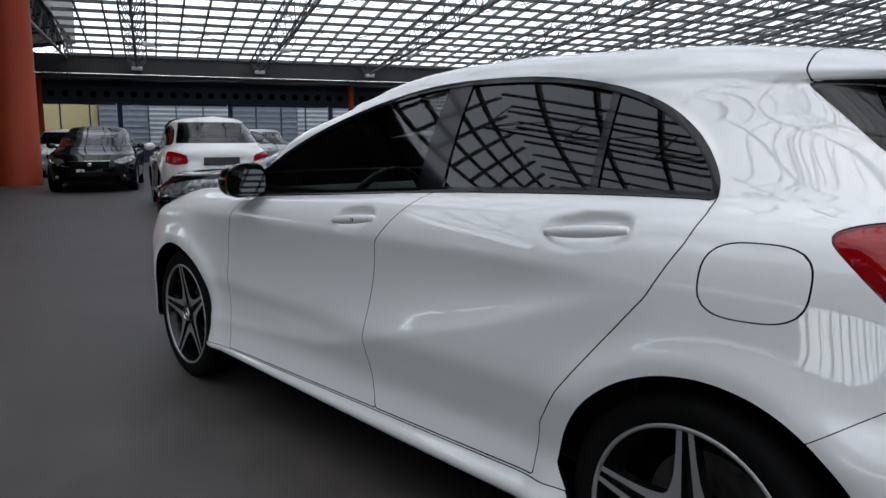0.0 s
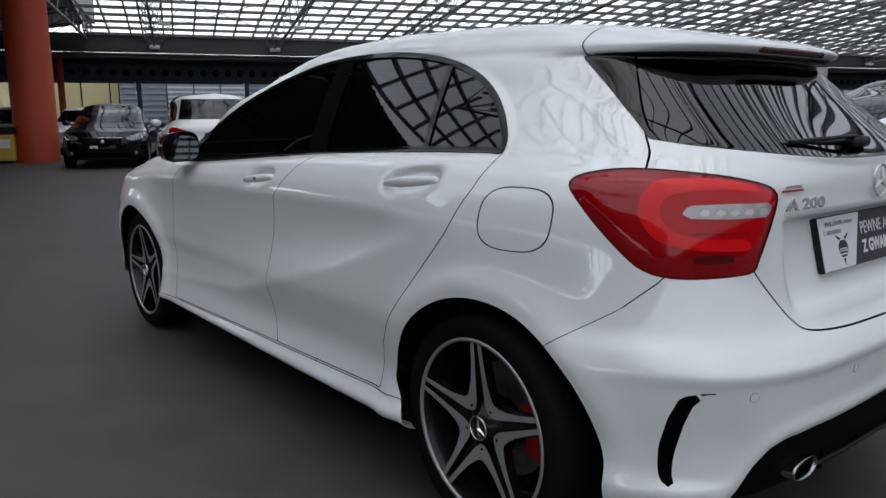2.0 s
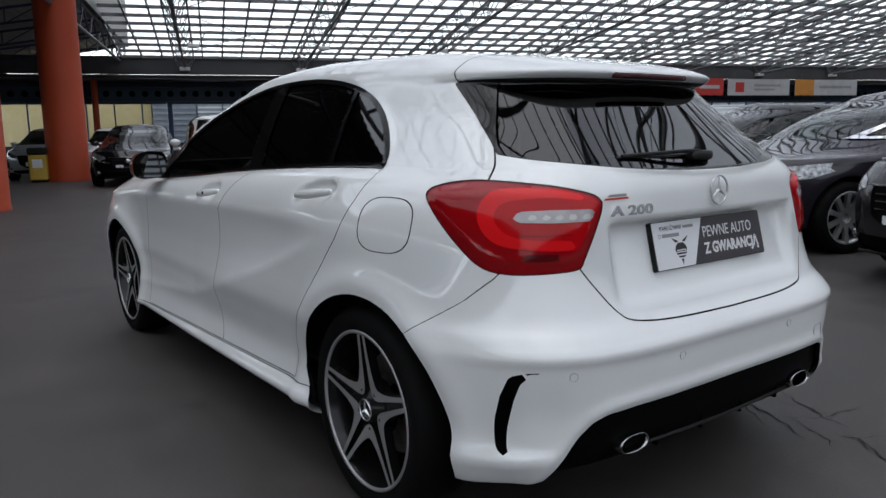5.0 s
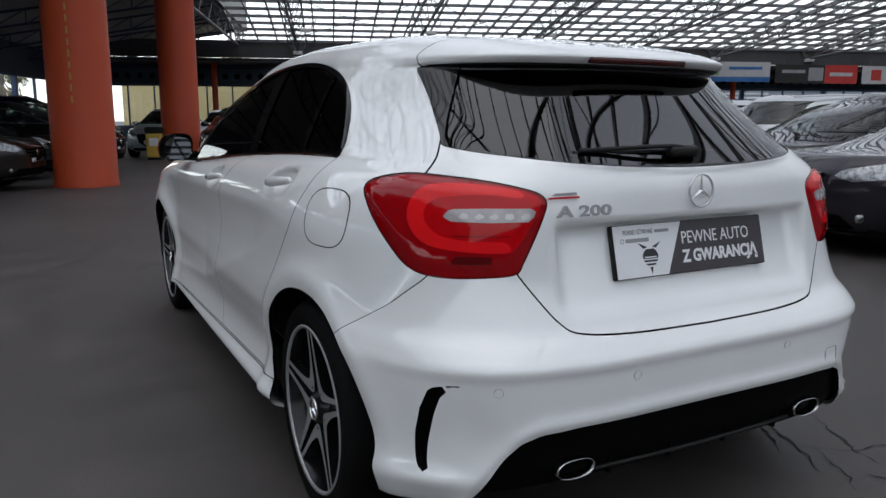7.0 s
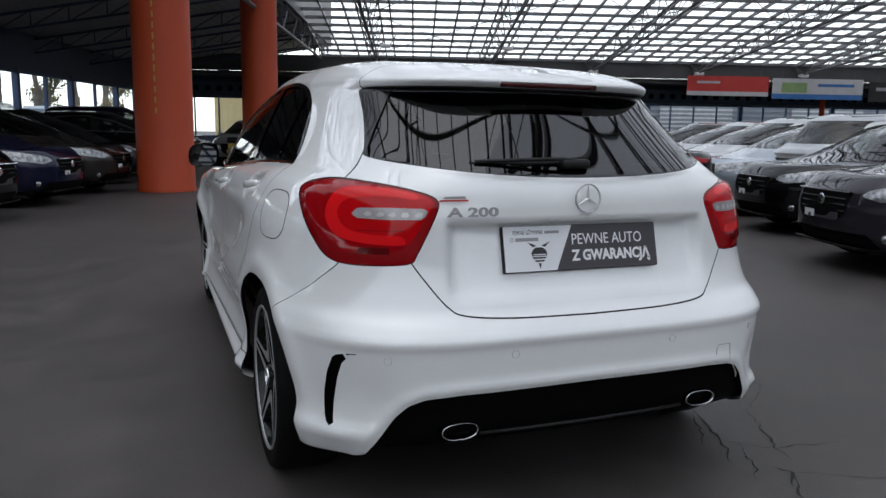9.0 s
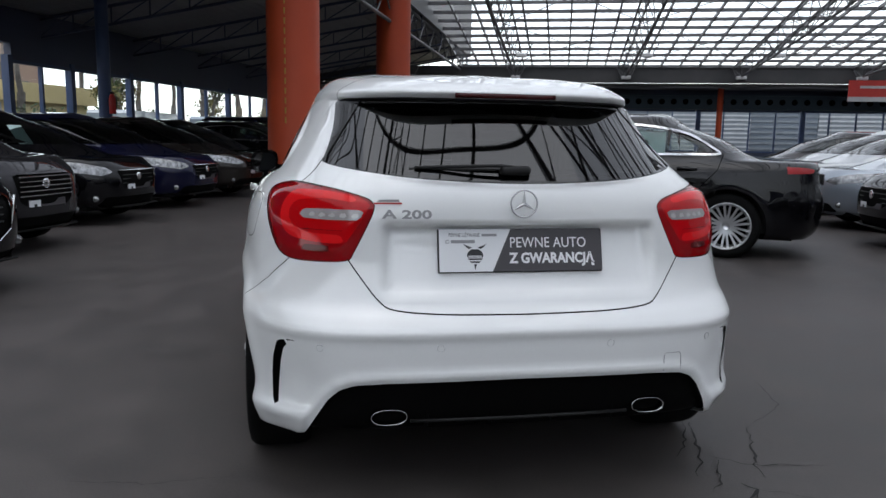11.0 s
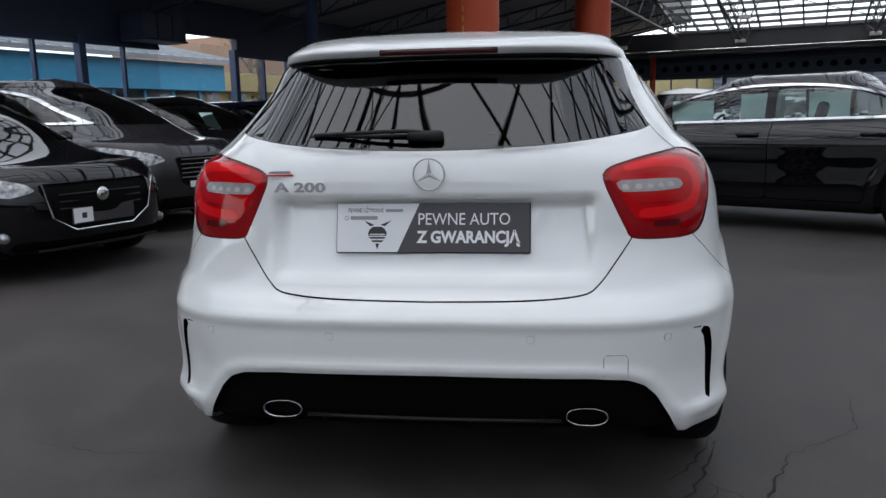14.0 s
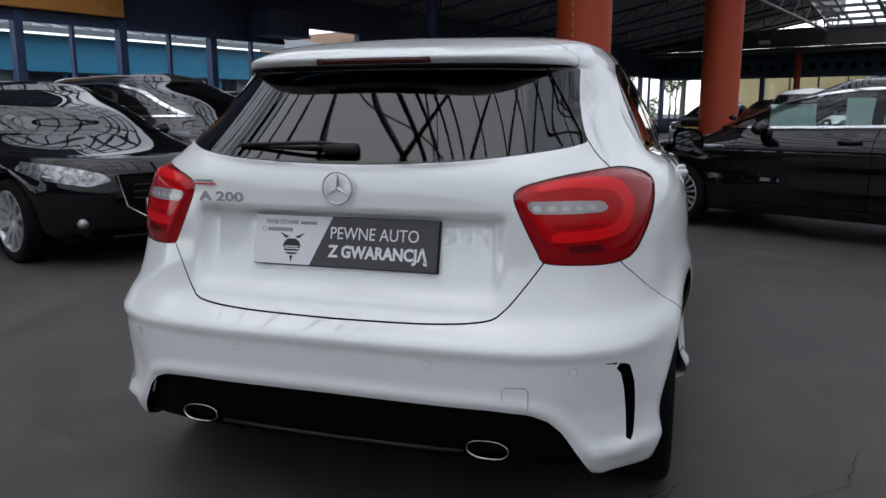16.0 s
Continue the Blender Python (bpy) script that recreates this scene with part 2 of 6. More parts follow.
def tube(points, r, n=8, closed=False):
    pts = [Vector(p) for p in points]
    v, f = [], []
    m = len(pts)
    for i, p in enumerate(pts):
        a = pts[i - 1] if (i or closed) else p
        b = pts[(i + 1) % m] if (i < m - 1 or closed) else p
        d = (b - a).normalized()
        s = d.cross(Vector((0.31, 0.12, 0.94))).normalized()
        u = s.cross(d)
        for k in range(n):
            t = 2 * math.pi * k / n
            v.append(tuple(p + s * (r * math.cos(t)) + u * (r * math.sin(t))))
    for i in range(m if closed else m - 1):
        j = (i + 1) % m
        for k in range(n):
            q = (k + 1) % n
            f.append((i * n + k, i * n + q, j * n + q, j * n + k))
    if not closed:
        f += [tuple(range(n))[::-1], tuple((m - 1) * n + k for k in range(n))]
    return v, f


def slab(poly, z0, z1):
    """A flat outline (x, y) given a thickness along z."""
    n = len(poly)
    v = [(x, y, z0) for x, y in poly] + [(x, y, z1) for x, y in poly]
    f = [tuple(range(n))[::-1], tuple(range(n, 2 * n))] + [(i, (i + 1) % n, n + (i + 1) % n, n + i) for i in range(n)]
    return v, f


def words(text, size, depth, material, parent, name, m, label="", width=0.1, bold=0.0):
    """Raised letters in the built-in font, reading along local x, facing local z."""
    c = bpy.data.curves.new(name, "FONT")
    c.body, c.size, c.extrude, c.resolution_u = text, size, depth, 3
    c.offset = bold
    tmp = new(name, c)
    dg = bpy.context.evaluated_depsgraph_get()
    me = bpy.data.meshes.new_from_object(tmp.evaluated_get(dg))
    bpy.data.objects.remove(tmp)
    bpy.data.curves.remove(c)
    me.materials.clear()
    me.materials.append(material)
    w = max(v.co.x for v in me.vertices)
    for v in me.vertices:
        v.co.x *= width / w
    return part(name, me, material, parent, label, m=m)


def spline(pts, per=8, closed=True):
    """Catmull-Rom through points."""
    p = np.array(pts, float)
    n = len(p)
    out = []
    for i in range(n if closed else n - 1):
        a, b, c, d = (p[(i + k) % n] if closed else p[min(max(i + k, 0), n - 1)] for k in (-1, 0, 1, 2))
        for t in np.arange(per) / per:
            out.append(0.5 * (2 * b + (c - a) * t + (2 * a - 5 * b + 4 * c - d) * t ** 2 + (3 * b - a - 3 * c + d) * t ** 3))
    if not closed:
        out.append(p[-1])
    return np.array(out)


def inside_field(px, py, poly):
    """Signed distance to a closed outline, negative inside."""
    p = np.asarray(poly, float)
    q = np.roll(p, -1, 0)
    best = np.full(px.shape, 1e9)
    odd = np.zeros(px.shape, bool)
    for (ax, ay), (bx, by) in zip(p, q):
        dx, dy = bx - ax, by - ay
        l2 = dx * dx + dy * dy + 1e-12
        t = np.clip(((px - ax) * dx + (py - ay) * dy) / l2, 0, 1)
        best = np.minimum(best, np.hypot(px - ax - t * dx, py - ay - t * dy))
        if abs(dy) > 1e-12:
            cross = ((ay > py) != (by > py)) & (px < dx * (py - ay) / dy + ax)
            odd ^= cross
    return np.where(odd, -best, best)


def line_field(px, py, pts):
    """Distance to an open line."""
    p = np.asarray(pts, float)
    best = np.full(px.shape, 1e9)
    for (ax, ay), (bx, by) in zip(p[:-1], p[1:]):
        dx, dy = bx - ax, by - ay
        t = np.clip(((px - ax) * dx + (py - ay) * dy) / (dx * dx + dy * dy + 1e-12), 0, 1)
        best = np.minimum(best, np.hypot(px - ax - t * dx, py - ay - t * dy))
    return best


class Sheet:
    """A skin of many small faces that can be cut along lines; A holds the way round the car from the rear's middle."""

    def __init__(self, V, A, F, N=None):
        self.V, self.A, self.F, self.N = V, A, F, N

    def cut(self, f):
        """Splits into the part where f < 0 and the rest."""
        V, A, N, vals = self.V, self.A, self.N, f
        neg = (f < 0).tolist()
        fl = f.tolist()
        nv, na, nn = [], [], []
        edge = {}
        base = len(V)

        def mid(i, j):
            key = (i, j) if i < j else (j, i)
            k = edge.get(key)
            if k is None:
                a, b = key
                t = fl[a] / (fl[a] - fl[b])
                nv.append(V[a] + (V[b] - V[a]) * t)
                na.append(A[a] + (A[b] - A[a]) * t)
                nn.append(N[a] + (N[b] - N[a]) * t)
                k = edge[key] = base + len(nv) - 1
            return k

        fin, fout = [], []
        for q in self.F:
            s = [neg[i] for i in q]
            if all(s):
                fin.append(q)
            elif not any(s):
                fout.append(q)
            else:
                a, b = [], []
                m = len(q)
                for k in range(m):
                    i, j = q[k], q[(k + 1) % m]
                    (a if s[k] else b).append(i)
                    if s[k] != s[(k + 1) % m]:
                        e = mid(i, j)
                        a.append(e)
                        b.append(e)
                if len(a) > 2:
                    fin.append(tuple(a))
                if len(b) > 2:
                    fout.append(tuple(b))
        if nv:
            V, A, N = np.vstack([V, nv]), np.concatenate([A, na]), np.vstack([N, nn])
        return Sheet(V, A, fin, N), Sheet(V, A, fout, N)

    def pick(self, test):
        """Faces whose middle passes test(x, y, z), and the rest."""
        yes, no = [], []
        for q in self.F:
            c = self.V[list(q)].mean(0)
            (yes if test(*c) else no).append(q)
        return Sheet(self.V, self.A, yes, self.N), Sheet(self.V, self.A, no, self.N)

    def out(self, off=None):
        """Vertices and faces with loose points left out, moved along the normals by off."""
        used = sorted({i for q in self.F for i in q})
        idx = {k: i for i, k in enumerate(used)}
        V = self.V[used]
        if off is not None:
            o = np.full(len(used), off) if np.isscalar(off) else off[used]
            V = V + self.N[used] * o[:, None]
        return V, [tuple(idx[i] for i in q) for q in self.F]

    x = property(lambda s: s.V[:, 0])
    y = property(lambda s: s.V[:, 1])
    z = property(lambda s: s.V[:, 2])
    ax = property(lambda s: np.abs(s.V[:, 0]))


def contour(lv, ys, nq1, nq2, ns, nf):
    """Half a plan outline, rear middle to front middle, on the right."""
    zs = np.array(lv["z"], float)
    yr, yf, W = lv["yr"], lv["yf"], lv["w"]
    yc, yfc = max(lv.get("yc", 1.35), yr + 0.15), min(lv.get("yfc", 3.2), yf - 0.15)
    yfc = max(yfc, yc + 0.05)
    n, m = lv.get("n", 4.0), lv.get("m", 3.2)
    pts = []
    for q in np.linspace(0, 1, nq1, endpoint=False):
        r = (q ** n + 1) ** (-1 / n)
        pts.append((W * q * r, yc - (yc - yr) * r))
    for q in np.linspace(1, 0, nq2, endpoint=False):
        r = (1 + q ** n) ** (-1 / n)
        pts.append((W * r, yc - (yc - yr) * q * r))
    for y in np.linspace(yc, yfc, ns, endpoint=False):
        pts.append((W, y))
    for q in np.linspace(0, 1, nf // 2, endpoint=False):
        r = (1 + q ** m) ** (-1 / m)
        pts.append((W * r, yfc + (yf - yfc) * q * r))
    for q in np.linspace(1, 0, nf - nf // 2):
        r = (q ** m + 1) ** (-1 / m)
        pts.append((W * q * r, yfc + (yf - yfc) * r))
    p = np.array(pts)
    z = np.interp(p[:, 1], zs[:, 0], zs[:, 1])
    if "wy" in lv:
        wy = np.array(lv["wy"], float)
        p[:, 0] *= np.interp(p[:, 1], wy[:, 0], wy[:, 1])
    return np.column_stack([p, z])


def car_skin(levels, step_v, nq1, nq2, ns, nf, shape=None):
    """The skin of a car body lofted through plan outlines from sill to roof."""
    rows = np.array([contour(lv, None, nq1, nq2, ns, nf) for lv in levels])
    K = len(rows)
    tpar = np.concatenate([[0], np.cumsum(np.linalg.norm(np.diff(rows, axis=0), axis=2).mean(1))])
    tang = np.zeros_like(rows)
    for k in range(1, K - 1):
        d0 = (rows[k] - rows[k - 1]) / (tpar[k] - tpar[k - 1])
        d1 = (rows[k + 1] - rows[k]) / (tpar[k + 1] - tpar[k])
        h = np.where(d0 * d1 > 0, 2 * d0 * d1 / (d0 + d1 + 1e-12 * np.sign(d0 + d1)), 0)
        tang[k] = h
    tang[0] = (rows[1] - rows[0]) / (tpar[1] - tpar[0])
    tang[-1] = (rows[-1] - rows[-2]) / (tpar[-1] - tpar[-2])
    grid = []
    for k in range(K - 1):
        h = tpar[k + 1] - tpar[k]
        cnt = max(2, int(round(h / step_v)))
        for t in np.arange(cnt + (k == K - 2)) / cnt:
            a, b, c, d = 2 * t ** 3 - 3 * t ** 2 + 1, t ** 3 - 2 * t ** 2 + t, -2 * t ** 3 + 3 * t ** 2, t ** 3 - t ** 2
            grid.append(a * rows[k] + b * h * tang[k] + c * rows[k + 1] + d * h * tang[k + 1])
    G = np.array(grid)
    seg = np.linalg.norm(np.diff(G, axis=1), axis=2)
    if shape is not None:
        G = shape(G)
    left = G[:, :0:-1].copy()
    left[:, :, 0] *= -1
    full = np.concatenate([left, G], axis=1)
    sig = np.concatenate([np.zeros((len(G), 1)), np.cumsum(seg, 1)], axis=1)
    sig = np.concatenate([-sig[:, :0:-1], sig], axis=1)
    R, C = full.shape[:2]
    du = np.gradient(full, axis=1)
    dv = np.gradient(full, axis=0)
    N = np.cross(du.reshape(-1, 3), dv.reshape(-1, 3))
    N /= np.linalg.norm(N, axis=1)[:, None] + 1e-12
    idx = np.arange(R * C).reshape(R, C)
    F = np.stack([idx[:-1, :-1], idx[:-1, 1:], idx[1:, 1:], idx[1:, :-1]], -1).reshape(-1, 4)
    return Sheet(full.reshape(-1, 3), sig.reshape(-1), [tuple(q) for q in F.tolist()], N)


def smooth01(t):
    t = np.clip(t, 0, 1)
    return t * t * (3 - 2 * t)


# ---- the hall: local x runs across it, local y along it ----
HALL = pose(0, 0, 0, 0, 0, -19.4)
EAVE_Y, EAVE_Z, SLOPE = 35.3, 4.75, 0.122
WALL_X = -13.5


def roof_z(y):
    return EAVE_Z + SLOPE * (EAVE_Y - y) if y > -6 else EAVE_Z + SLOPE * (EAVE_Y + 12 + y)


solid("ground", ([(-300, -300, 0), (300, -300, 0), (300, 300, 0), (-300, 300, 0)], [(0, 1, 2, 3)]), ASPHALT, pose(0, 0, 0),
      "dark grey worn asphalt floor of the hall", "ground", kind="structure")


def glass_roof():
    pitch_x, pitch_y = 0.867, 1.12
    x0, x1 = -5.0, 65.0
    ys = [EAVE_Y - pitch_y * i for i in range(int((EAVE_Y + 40) / pitch_y))]
    bars, panes = [], []
    xs = [x0 + pitch_x * i for i in range(int((x1 - x0) / pitch_x) + 1)]
    for y in ys:
        z = roof_z(y)
        bars.append(box(x0 if y > 7 else -13.5, xs[-1], y - 0.04, y + 0.04, z - 0.09, z + 0.03))
    for x in xs:
        for ya, yb in ((EAVE_Y, -6.0), (-6.0, ys[-1])):
            bars.append(bar((x, ya, roof_z(ya) - 0.01), (x, yb, roof_z(yb + 0.001) - 0.01), 0.06, 0.12))
    for i in range(9):
        x = x0 - pitch_x * (i + 1)
        for ya, yb in ((7.0, -6.0), (-6.0, ys[-1])):
            bars.append(bar((x, ya, roof_z(ya) - 0.01), (x, yb, roof_z(yb + 0.001) - 0.01), 0.06, 0.12))
    ob = solid("ceiling_glazing_bars", join(*bars), STEEL, HALL, "grey steel glazing bars of the glass roof", "roof", kind="structure")
    for ya, yb in ((EAVE_Y, -6.0), (-6.0, ys[-1])):
        za, zb = roof_z(ya) + 0.03, roof_z(yb + 0.001) + 0.03
        panes.append(([(x0, ya, za), (xs[-1], ya, za), (xs[-1], yb, zb), (x0, yb, zb)], [(0, 1, 2, 3)]))
    panes.append(([(-13.5, 7.0, roof_z(7.0) + 0.03), (x0, 7.0, roof_z(7.0) + 0.03), (x0, -6, roof_z(-5.999) + 0.03), (-13.5, -6, roof_z(-5.999) + 0.03)], [(0, 1, 2, 3)]))
    panes.append(([(-13.5, -6, roof_z(-5.999) + 0.03), (x0, -6, roof_z(-5.999) + 0.03), (x0, -40, roof_z(-40) + 0.03), (-13.5, -40, roof_z(-40) + 0.03)], [(0, 1, 2, 3)]))
    pan = solid("ceiling_roof_panes", join(*panes), SKYPANE, HALL, "pale clear panes of the glass roof", "roof", kind="structure")
    pan.visible_shadow = False


glass_roof()


def roof_truss():
    """A three-boomed lattice truss under the glass, eave to ridge."""
    t = thing("roof_truss", HALL, "grey steel lattice roof truss with round braces under the glass", "truss", "roof trusses")
    n = 22
    y0, y1 = EAVE_Y, -6.0
    top = [[], []]
    low = []
    for i in range(n + 1):
        y = y0 + (y1 - y0) * i / n
        z = roof_z(y) - 0.12
        drop = 0.30 + 0.85 * math.sin(math.pi * min(1.0, (i + 0.6) / (n * 0.55)) / 2)
        top[0].append((-0.42, y, z))
        top[1].append((0.42, y, z))
        low.append((0, y, z - drop))
    part("chord", tube(top[0], 0.04, 6), STEEL, t)
    part("chord", tube(top[1], 0.04, 6), STEEL, t)
    part("chord", tube(low, 0.05, 6), STEEL, t)
    br = []
    for i in range(n):
        for s in (0, 1):
            br.append(tube([top[s][i], low[i]], 0.018, 5))
            br.append(tube([low[i], top[s][i + 1]], 0.018, 5))
        br.append(tube([top[0][i], top[1][i + 1]], 0.014, 4))
    tagged(part("bracing", join(*br), STEEL, t), kind="stuff")
    return t


truss0 = roof_truss()
truss0.matrix_basis = HALL @ pose(-2.34, 0, 0)
for k in range(1, 11):
    copy_thing(truss0, HALL @ pose(-2.34 + 5.28 * k, 0, 0))


def bracing_rods():
    """Crossed steel rods between the trusses, and two unseen ridge girders added for reflections."""
    rods = []
    for k in range(-2, 8):
        x0, x1 = -2.34 + 5.28 * k, -2.34 + 5.28 * (k + 1)
        for i in range(6):
            ya, yb = 34.0 - 6.6 * i, 34.0 - 6.6 * (i + 1)
            if x1 < -2 and ya > 7:
                continue
            for p, q in (((x0, ya), (x1, yb)), ((x1, ya), (x0, yb))):
                rods.append(tube([(*p, roof_z(p[1]) - 0.16), (*q, roof_z(q[1] + 0.001) - 0.16)], 0.016, 5))
    ob = solid("ceiling_bracing_rods", join(*rods), STEEL, HALL, "thin crossed steel rods under the glass roof", "roof", kind="structure")
    for y in (-1.2, -4.2):
        t = thing("ridge_girder", HALL, "unseen grey steel lattice girder along the ridge, added for reflections", "girder", "ridge girders")
        n = 40
        top = [(-13 + 1.3 * i, y, roof_z(y) - 0.2) for i in range(n + 1)]
        low = [(x, yy, z - 0.75) for x, yy, z in top]
        part("chord", tube(top, 0.022, 6), STEEL, t)
        part("chord", tube(low, 0.022, 6), STEEL, t)
        tagged(part("bracing", join(*[tube([low[i], top[i + 1]] if i % 2 else [top[i], low[i + 1]], 0.012, 5) for i in range(n)]), STEEL, t), kind="stuff")


bracing_rods()


def short_truss(x):
    t = thing("roof_truss", HALL @ pose(x, 0, 0), "grey steel lattice roof truss with round braces under the glass", "truss", "roof trusses")
    ys = [6.8 - 1.6 * i for i in range(9)]
    top = [[(-0.42, y, roof_z(y) - 0.12) for y in ys], [(0.42, y, roof_z(y) - 0.12) for y in ys]]
    low = [(0, y, roof_z(y) - 1.25) for y in ys]
    for line in (*top, low):
        part("chord", tube(line, 0.05, 6), STEEL, t)
    tagged(part("bracing", join(*[tube([p, low[i]], 0.02, 5) for s in top for i, p in enumerate(s)], *[tube([low[i], s[i + 1]], 0.02, 5) for s in top for i in range(8)]), STEEL, t), kind="stuff")


for x in (-7.62, -12.9):
    short_truss(x)


def flood_lamp():
    t = thing("ceiling_lamp", HALL, "white rectangular flood lamp on a steel bracket", "lamp", "hall lamps")
    part("housing", bevel_box(-0.22, 0.22, -0.14, 0.14, -0.08, 0.08, 0.03), LAMP_HOUSE, t)
    part("bracket", bar((-0.2, 0, 0.05), (-0.5, 0, 0.55), 0.04), STEEL, t)
    part("bracket", bar((0.2, 0, 0.05), (0.5, 0, 0.55), 0.04), STEEL, t)
    return t


lamp0 = flood_lamp()
lamp0.matrix_basis = HALL @ pose(-7.62, EAVE_Y, 4.19)
for k in range(1, 12):
    copy_thing(lamp0, HALL @ pose(-7.62 + 5.28 * k, EAVE_Y, 4.19))
for k in range(1, 9):
    copy_thing(lamp0, HALL @ pose(-7.62 + 5.28 * k + 0.5, 31.0, 4.75))


def wall_run(name, x0, x1, y0, y1, z0, z1, mat, label):
    return solid(name, box(x0, x1, y0, y1, z0, z1), mat, HALL, label, "wall", kind="structure")


# far wall
FAR_Y = 38.0
wall_run("wall_north_sill", -13.5, 70, FAR_Y, FAR_Y + 0.25, 0, 0.7, NAVY_PANEL, "low dark wall under the far windows")
wall_run("wall_north_fascia", -13.5, 70, FAR_Y - 2.6, FAR_Y - 2.45, 3.95, 4.74, DARK_SHEET, "dark sheet metal fascia under the glass roof's edge")
wall_run("wall_north_soffit", -13.5, 70, FAR_Y - 2.44, FAR_Y + 0.3, 3.80, 3.94, DARK_SHEET, "dark soffit behind the fascia")
wall_run("wall_north_top", -13.5, 70, FAR_Y + 0.02, FAR_Y + 0.25, 2.8, 3.8, NAVY_PANEL, "dark blue wall above the far windows")


def castellated_beam():
    t = thing("castellated_beam", HALL, "teal blue steel beam with a row of round holes", "beam")
    y = FAR_Y - 0.25
    part("flange", box(-13.3, 70, y - 0.12, y + 0.12, 3.50, 3.56), TEAL_STEEL, t)
    part("flange", box(-13.3, 70, y - 0.12, y + 0.12, 2.82, 2.90), TEAL_STEEL, t)
    part("web", box(-13.3, 70, y - 0.015, y + 0.015, 2.90, 3.50), TEAL_STEEL, t)
    holes = []
    for i in range(140):
        cx = -13 + 0.58 * i
        ring = [(cx + 0.15 * math.cos(a), 3.2 + 0.15 * math.sin(a)) for a in np.linspace(0, 2 * math.pi, 12, endpoint=False)]
        holes.append(([(px, y - 0.02, pz) for px, pz in ring], [tuple(range(12))]))
    tagged(part("openings", join(*holes), SHUT, t), kind="stuff")


castellated_beam()


def glazed_bay(name, m, width, z0, z1, mullions, post, frame_mat, label):
    """A window bay: posts, rails, mullions and panes."""
    t = thing(name, m, label, "window", kind="structure")
    part("post", box(-post / 2, post / 2, -0.10, 0.10, 0, z1 + 0.1), frame_mat, t)
    part("rail", box(post / 2, width - post / 2, -0.06, 0.06, z1 - 0.08, z1), frame_mat, t)
    part("rail", box(post / 2, width - post / 2, -0.06, 0.06, z0, z0 + 0.08), frame_mat, t)
    xs = [post / 2] + list(mullions) + [width - post / 2]
    for x in mullions:
        part("mullion", box(x - 0.03, x + 0.03, -0.06, 0.06, z0 + 0.08, z1 - 0.08), frame_mat, t)
    for a, b in zip(xs[:-1], xs[1:]):
        p = part("pane", ([(a, 0, z0 + 0.06), (b, 0, z0 + 0.06), (b, 0, z1 - 0.06), (a, 0, z1 - 0.06)], [(0, 1, 2, 3)]), WINDOW, t)
        p.visible_shadow = False
    return t


far_bay = glazed_bay("window_1", HALL @ pose(-13.3, FAR_Y + 0.1, 0), 5.0, 0.7, 2.8, [1.25, 2.5, 3.75], 0.22, BLUE_STEEL, "wide far window bay with blue steel posts")
for k in range(1, 16):
    copy_thing(far_bay, HALL @ pose(-13.3 + 5.04 * k, FAR_Y + 0.1, 0))

# left wall: bays between posts, and an open gateway
posts = [1.6, 3.5, 5.54, 7.61, 9.84, 12.1]
posts2 = [14.7, 17.1, 20.0, 23.2, 27.1, 31.4, 35.6, 38.0]
n_bay = 2
for run in (posts, posts2):
    for a, b in zip(run[:-1], run[1:]):
        w = b - a
        glazed_bay("window_%d" % n_bay, HALL @ pose(WALL_X, a, 0, 0, 0, 90), w, 0.5, 2.9, [w / 2], 0.16, BLUE_STEEL, "tall window bay with blue steel frame in the side wall")
        n_bay += 1
wall_run("wall_west_sill", WALL_X - 0.15, WALL_X + 0.05, 1.5, 12.0, 0, 0.5, NAVY_PANEL, "low navy wall under the side windows")
wall_run("wall_west_sill_end", WALL_X - 0.15, WALL_X + 0.05, 14.8, 38, 0, 0.5, NAVY_PANEL, "low navy wall under the side windows")
wall_run("wall_west_top", WALL_X - 0.15, WALL_X + 0.05, 1.5, 12.0, 2.89, 4.3, NAVY_PANEL, "dark navy panels above the side windows")
wall_run("wall_west_gate_head", WALL_X - 0.15, WALL_X + 0.05, 12.0, 14.8, 3.3, 4.3, NAVY_PANEL, "dark navy panel above the open gateway")
wall_run("wall_west_top_end", WALL_X - 0.15, WALL_X + 0.05, 14.8, 38, 2.89, 4.3, NAVY_PANEL, "dark navy panels above the side windows")
# unseen bays carried on southward to bring daylight onto the car's left side
unseen_side_bay = glazed_bay("window_%d" % n_bay, HALL @ pose(WALL_X, -0.56, 0, 0, 0, 90), 2.16, 0.5, 2.9, [1.08], 0.16, BLUE_STEEL, "tall window bay with blue steel frame in the side wall")
for k in range(1, 10):
    copy_thing(unseen_side_bay, HALL @ pose(WALL_X, -0.56 - 2.16 * k, 0, 0, 0, 90))
# unseen walls added to close the hall and keep out open sky
wall_run("wall_west_sill_back", WALL_X - 0.15, WALL_X + 0.05, -20.0, 1.5, 0, 0.5, NAVY_PANEL, "low navy wall under the side windows")
wall_run("wall_west_back", -13.8, -13.55, -20.0, 1.5, 2.89, 9.9, DARK_SHEET, "unseen grey sheet metal wall added above the side windows")
wall_run("wall_west_end", -13.8, -13.55, -40, -20.0, 0, 9.9, DARK_SHEET, "unseen grey sheet metal wall added to close the hall")
wall_run("wall_west_high", -13.8, -13.66, 1.5, 7.0, 4.3, 8.6, NAVY_PANEL, "unseen plain dark wall added to close the hall")


